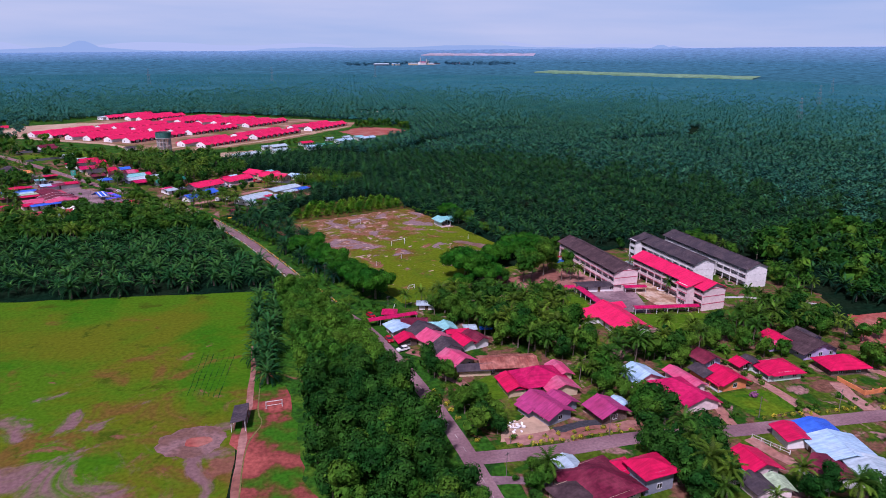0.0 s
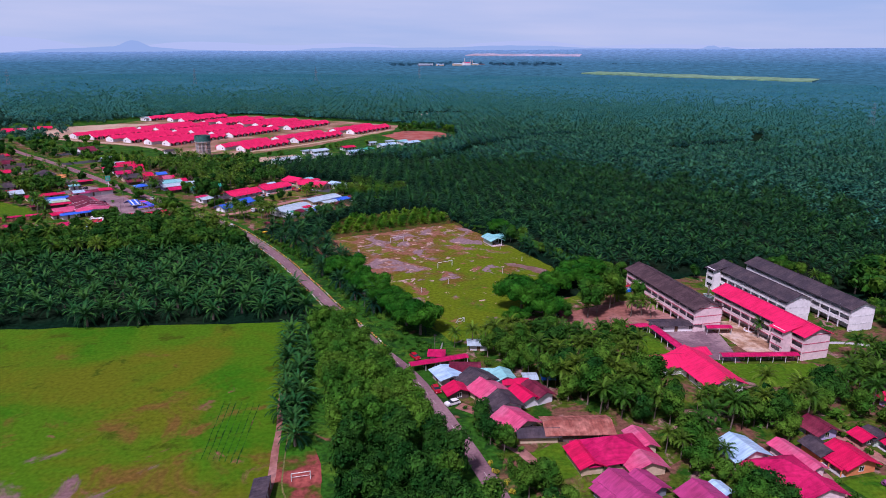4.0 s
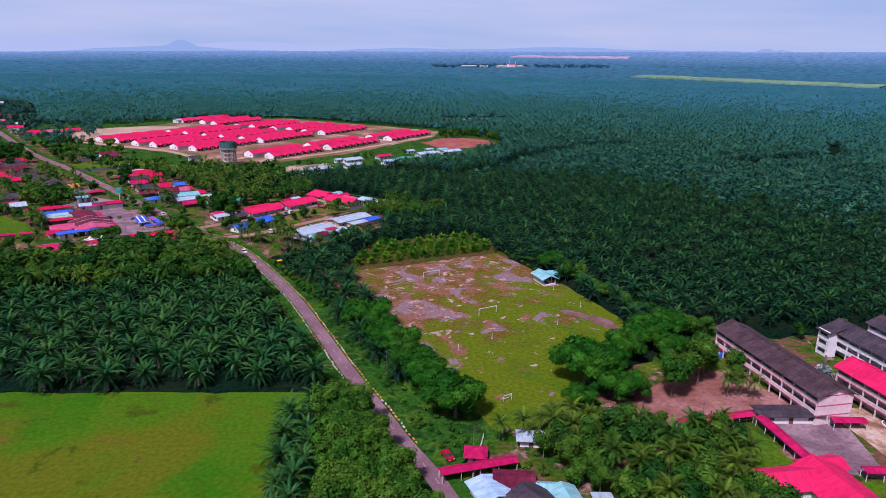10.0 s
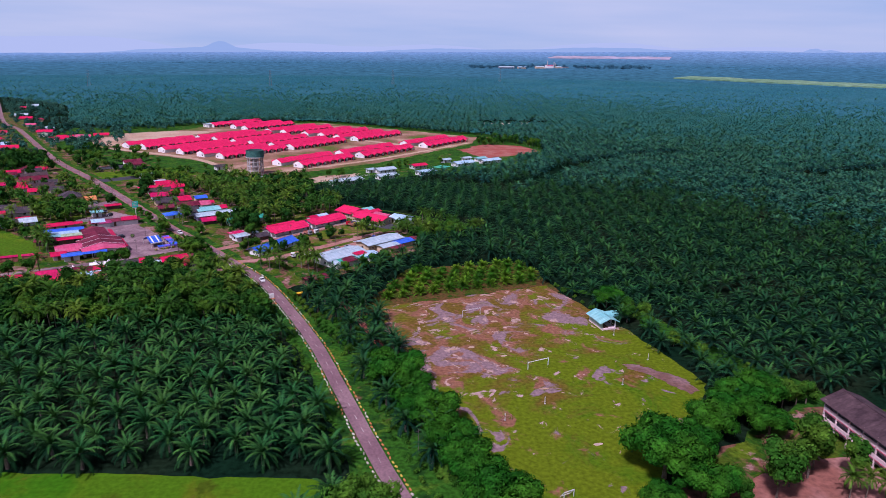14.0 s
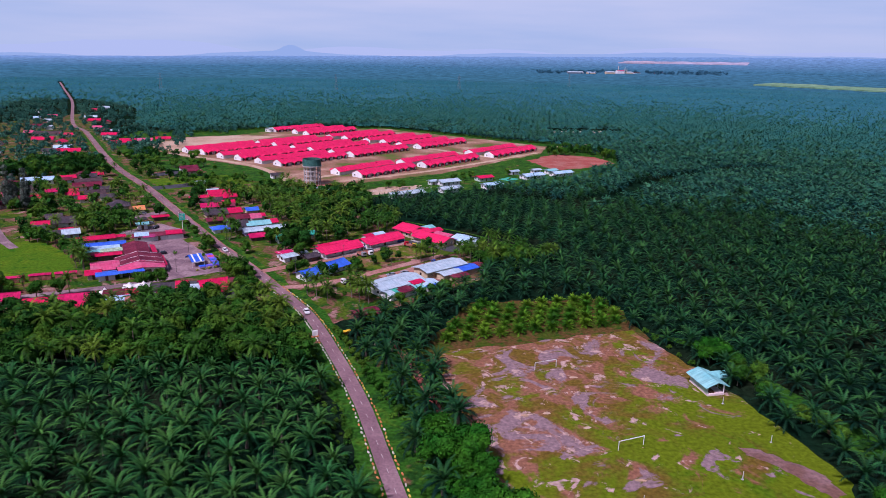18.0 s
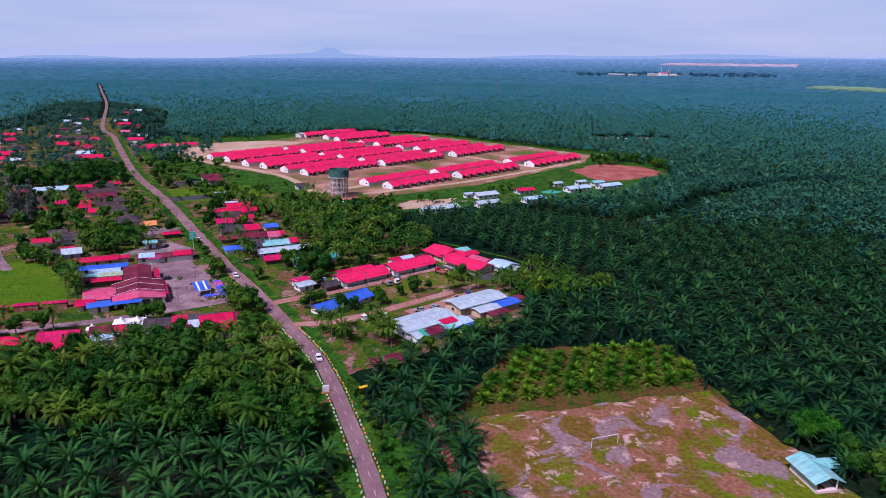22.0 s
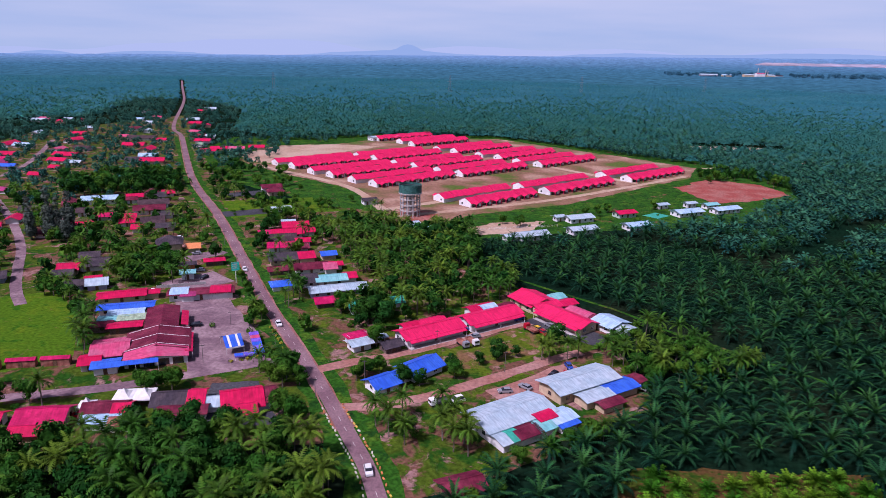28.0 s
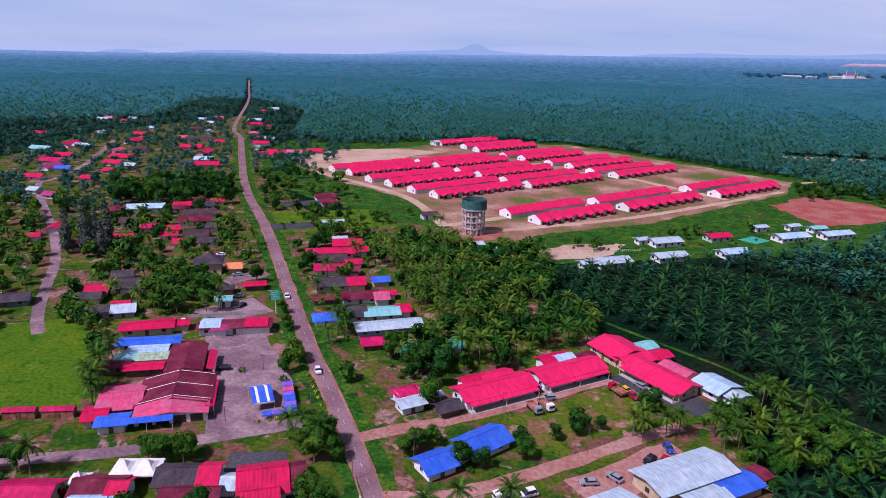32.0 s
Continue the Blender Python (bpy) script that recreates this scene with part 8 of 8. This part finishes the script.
grove([(-262, 170), (-300, 240), (-360, 300), (-420, 280), (-340, 190), (-290, 150)], 60, [BROAD, DARK, COCONUT, BROAD], (0.7, 1.0), 37, 4.6, mass=True)
grove([(-250, 310), (-215, 290), (-170, 300), (-176, 340), (-215, 366), (-245, 375)], 30, [BROAD, BUSH, BUSH, BROAD], (0.5, 0.8), 38, 4, mass=True)
grove([(-270, 345), (-240, 380), (-262, 420), (-305, 450), (-330, 420)], 40, [BROAD, DARK, BUSH], (0.6, 0.9), 39, 4.4, mass=True)
grove([(-110, 300), (-60, 352), (30, 410), (36, 400), (-20, 350), (-70, 316)], 26, [BUSH, BROAD, BUSH], (0.5, 0.8), 40, 4, mass=True)
grove([(20, 470), (40, 520), (60, 540), (100, 500), (92, 470), (70, 505)], 26, [DARK, BROAD], (0.7, 1.0), 41, 4.4, mass=True)

for k, (poly, n, kinds) in enumerate((([(-196, 236), (-206, 262), (-214, 300), (-190, 296), (-168, 262), (-176, 244)], 34, [COCONUT, BROAD, BUSH, DARK]),
                                      ([(-150, 176), (-168, 198), (-196, 236), (-186, 250), (-150, 212), (-132, 196)], 36, [BROAD, BUSH, BUSH, COCONUT]),
                                      ([(-216, 214), (-240, 250), (-268, 290), (-300, 330), (-340, 320), (-330, 240), (-270, 210)], 90, [BROAD, BUSH, COCONUT, DARK, BUSH]),
                                      ([(-218, 150), (-234, 164), (-262, 170), (-290, 200), (-300, 170), (-270, 140)], 34, [BROAD, BUSH, COCONUT, DARK]),
                                      ([(-236, 290), (-252, 310), (-300, 372), (-288, 378), (-240, 322)], 22, [BUSH, BROAD, BUSH]),
                                      ([(-300, 120), (-240, 84), (-205, 92), (-215, 100), (-262, 120), (-300, 160)], 40, [COCONUT, BROAD, DARK]),
                                      ([(-122, 160), (-150, 196), (-132, 200), (-114, 176)], 20, [COCONUT, BROAD, DARK]))):
    grove(poly, n, kinds, (0.5, 0.95), 300 + k, 3.4, mass=True)

for k, (poly, n, kinds) in enumerate((([(-6, -210), (-10, -150), (0, -100), (40, -75), (140, -60), (140, -120), (125, -210)], 75, [COCONUT, BUSH, BUSH, COCONUT, BROAD]),
                                      ([(-110, 100), (-210, 66), (-300, 100), (-420, 240), (-330, 420), (-240, 330), (-160, 330), (-100, 240), (-120, 150)], 210, [BROAD, COCONUT, BUSH, DARK, COCONUT, BUSH]))):
    grove(poly, n, kinds, (0.5, 0.9), 400 + k, 3.0, mass=True if k else 2)

# low growth along the verges
for k, (poly, n) in enumerate((([(-26, -86), (-38, -44), (-52, -4), (-60, 20), (-80, 62), (-70, 66), (-50, 22), (-40, -8), (-30, -44), (-14, -80)], 150), ([(-46, -44), (-62, -2), (-76, 34), (-92, 66), (-100, 70), (-82, 30), (-68, -4), (-54, -46)], 110),
                               ([(-18, -150), (-14, -90), (0, -84), (0, -150), (20, -168), (110, -172), (110, -166), (16, -150)], 90))):
    grove(poly, n, [BUSH, BUSH, YOUNGBUSH], (0.35, 0.8), 500 + k, 1.6, mass=2)

# joined groves
for (label, level), (kind, spots) in MASS.items():
    ax, ay, sc = (np.array(c) for c in zip(*spots))
    templates = kind[4] if level is True or kind is COCONUT else [thinned(np.array([p.co for p in me.vertices]), None, 2) for me in kind[2]]
    v, f = spread_out(templates, ax, ay, np.zeros(len(ax)), sc, 9)
    tagged(new(kind[0] + "_grove", tri_mesh("grove", v, f, kind[6])), "grove: " + label, "grove", "", "stuff")
    tv, tf = np.array(kind[5].v), np.array([t for q in kind[5].f for t in [(q[0], q[i], q[i + 1]) for i in range(1, len(q) - 1)]])
    v, f = spread_out([(tv, tf)], ax, ay, np.zeros(len(ax)), sc, 9)
    tagged(new(kind[0] + "_trunks", tri_mesh("trunks", v, f, BARK)), "slender grey-brown trunks of the grove", "trunks", "", "stuff")

# far town trees as one mass
crowns = [leaf_crown(lumps(k + 60, 6, 2.4, 2.6, 6.5, 1.7, 2.6), 76, 1.6, k + 60) for k in range(5)]
rng2 = np.random.default_rng(77)
fx, fy = rng2.uniform(-780, 120, 14000), rng2.uniform(280, 980, 14000)
belt = inside(fx, fy, [(-320, 340), (-300, 460), (-330, 590), (-420, 640), (-540, 880), (-690, 1010), (-770, 960), (-650, 700), (-770, 560), (-650, 330), (-430, 200), (-340, 250)])
belt |= inside(fx, fy, [(-300, 590), (-270, 670), (-140, 700), (-20, 622), (60, 572), (120, 620), (60, 680), (-140, 780), (-320, 720), (-420, 645)])
belt |= inside(fx, fy, [(60, 570), (100, 640), (260, 690), (240, 610), (130, 520)])
belt &= far_from(fx, fy, ROADLINE) > 7
for r in (LEFTST, MAIN):
    belt &= far_from(fx, fy, r) > 6
clear = np.ones(len(fx), bool)
for a, b, r in TAKEN:
    clear &= np.hypot(fx - a, fy - b) > r * 0.9 + 1.0
fx, fy = fx[belt & clear][:2400], fy[belt & clear][:2400]
v, f = spread_out(crowns, fx, fy, np.zeros(len(fx)), rng2.uniform(0.5, 0.95, len(fx)), 5)
tagged(new("distant_woodland", tri_mesh("distant_woodland", v, f, LEAF_FAR)), "dark green woodland round the far houses, blued for haze", "woodland", "", "stuff")

# ---- far mill and pylons ----
ob = thing("palm_oil_mill", "distant pale palm oil mill with chimneys", "factory", pose(562, 2630, 25, 0, 0, 20) @ Matrix.Scale(0.6, 4))
for x, y, w, d, h, m, wall in ((-90, 0, 60, 30, 12, SILVER, CREAM), (-10, 10, 50, 30, 20, ROSE, WHITE), (50, -5, 40, 24, 12, SILVER, CREAM), (110, 5, 50, 20, 9, DARKROOF, WHITE),
                               (-330, 20, 110, 18, 8, SILVER, GREYW), (-220, 10, 60, 18, 8, PALEBLUE, CREAM), (300, 40, 70, 16, 7, ROSE, WHITE)):
    part("hall", gable_walls(w, d, h, h + 5), wall, ob, at=Matrix.Translation((x, y, 0)))
    part("roof", gable_roof(w, d, h, h + 5, 1.0, 0.4), m, ob, at=Matrix.Translation((x, y, 0)))
for x, h in ((-30, 52), (20, 42), (34, 36)):
    part("chimney", Shape().tube((x, 0, 0), (x, 0, h), 3.0, 2.0, 10), CONCRETE, ob)


rng3 = np.random.default_rng(5)
mx, my = rng3.uniform(240, 960, 260), rng3.uniform(2560, 2760, 260)
apart = (np.abs(mx - 562) > 95) | (my > 2660)
mx, my = mx[apart], my[apart]
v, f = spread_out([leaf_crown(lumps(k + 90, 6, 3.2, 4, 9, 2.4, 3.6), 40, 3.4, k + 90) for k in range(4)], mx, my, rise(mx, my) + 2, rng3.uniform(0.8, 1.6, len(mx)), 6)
# shares the haze-coloured canopy material
tagged(new("mill_trees", tri_mesh("mill_trees", v, f, FARWOOD)), "trees round the distant mill, coloured with painted haze", "trees", "", "stuff")


PYLON = surface("grey_galvanised_lattice", (0.16, 0.20, 0.22), rough=0.7)


def pylon(x, y, h):
    ob = thing("pylon", "distant grey lattice power pylon", "pylon", pose(x, y, float(rise(x, y)), 0, 0, 20), "pylons")
    for sx in (-1, 1):
        for sy in (-1, 1):
            part("leg", Shape().tube((sx * 3.4, sy * 3.4, 0), (sx * 0.5, sy * 0.5, h), 0.2, 0.1, 4), PYLON, ob)
    for k, z in enumerate((h * 0.66, h * 0.8, h * 0.94)):
        part("arm", Shape().box(-5 + k, 5 - k, -0.3, 0.3, z, z + 0.5), PYLON, ob)
    for z in (0.15, 0.35, 0.55):
        w = 3.4 * (1 - z * 0.85)
        part("brace", Shape().tube((-w, -w, h * z), (w, -w, h * (z + 0.14)), 0.14, 0.14, 4).tube((w, -w, h * z), (-w, -w, h * (z + 0.14)), 0.14, 0.14, 4), PYLON, ob)


for x, y, h in ((620, 480, 34), (860, 720, 38), (1120, 980, 38), (-330, 1400, 40), (-60, 1560, 40), (230, 1730, 40), (-680, 1300, 38)):
    pylon(x, y, h)

# ---- painted kerb stones and lane dashes, piece by piece ----
STONES = [surface("yellow_painted_stone", (0.62, 0.48, 0.08), (0.5, 0.36, 0.06), rough=0.8), surface("white_painted_stone", (0.62, 0.58, 0.50), (0.5, 0.45, 0.38), rough=0.8), surface("orange_painted_stone", (0.60, 0.22, 0.08), (0.5, 0.18, 0.07), rough=0.8)]


def stone_mesh(m):
    s = Shape()
    lo, hi = [(-0.42, -0.2), (0.42, -0.2), (0.42, 0.2), (-0.42, 0.2)], [(-0.34, -0.13), (0.35, -0.13), (0.34, 0.13), (-0.35, 0.12)]
    for i in range(4):
        j = (i + 1) % 4
        s.face((*lo[i], 0), (*lo[j], 0), (*hi[j], 0.28), (*hi[i], 0.28))
    return s.face(*[(*p, 0.28) for p in hi]).mesh("stone", m)


stone = [stone_mesh(m) for m in STONES]
curb = smooth(ROADLINE[4:13], 1.8)
for side, label, first in ((1, "uneven row of white painted kerb stones", 13), (-1, "uneven row of orange and yellow kerb stones", 13)):
    ob = thing("kerb_stones", label, "kerb", pose(0, 0, 0), "kerb rows")
    for i in range(first, min(first + 112, len(curb) - 1)):
        d = (curb[i + 1] - curb[i - 1]).normalized()
        p = curb[i] + Vector((-d.y, d.x, 0)) * (side * random.uniform(2.5, 2.9))
        part("stone", stone[random.choice((1, 1, 2, 1) if side > 0 else (2, 2, 0, 1))], None, ob, at=pose(p.x, p.y, 0.05, 0, 0, math.degrees(math.atan2(d.y, d.x)) + random.uniform(-25, 25)))
dash = Shape().box(-1.0, 1.0, -0.05, 0.05, 0, 0.012).mesh("dash", LINE)
ob = tagged(new("road_markings"), "faded white centre dashes on the road", "markings", "", "structure")
mid = smooth(ROADLINE[1:16], 6.0)
for i in range(1, len(mid) - 1):
    d = (mid[i + 1] - mid[i - 1]).normalized()
    part("dash", dash, LINE, ob, at=pose(mid[i].x, mid[i].y, 0.074, 0, 0, math.degrees(math.atan2(d.y, d.x))))
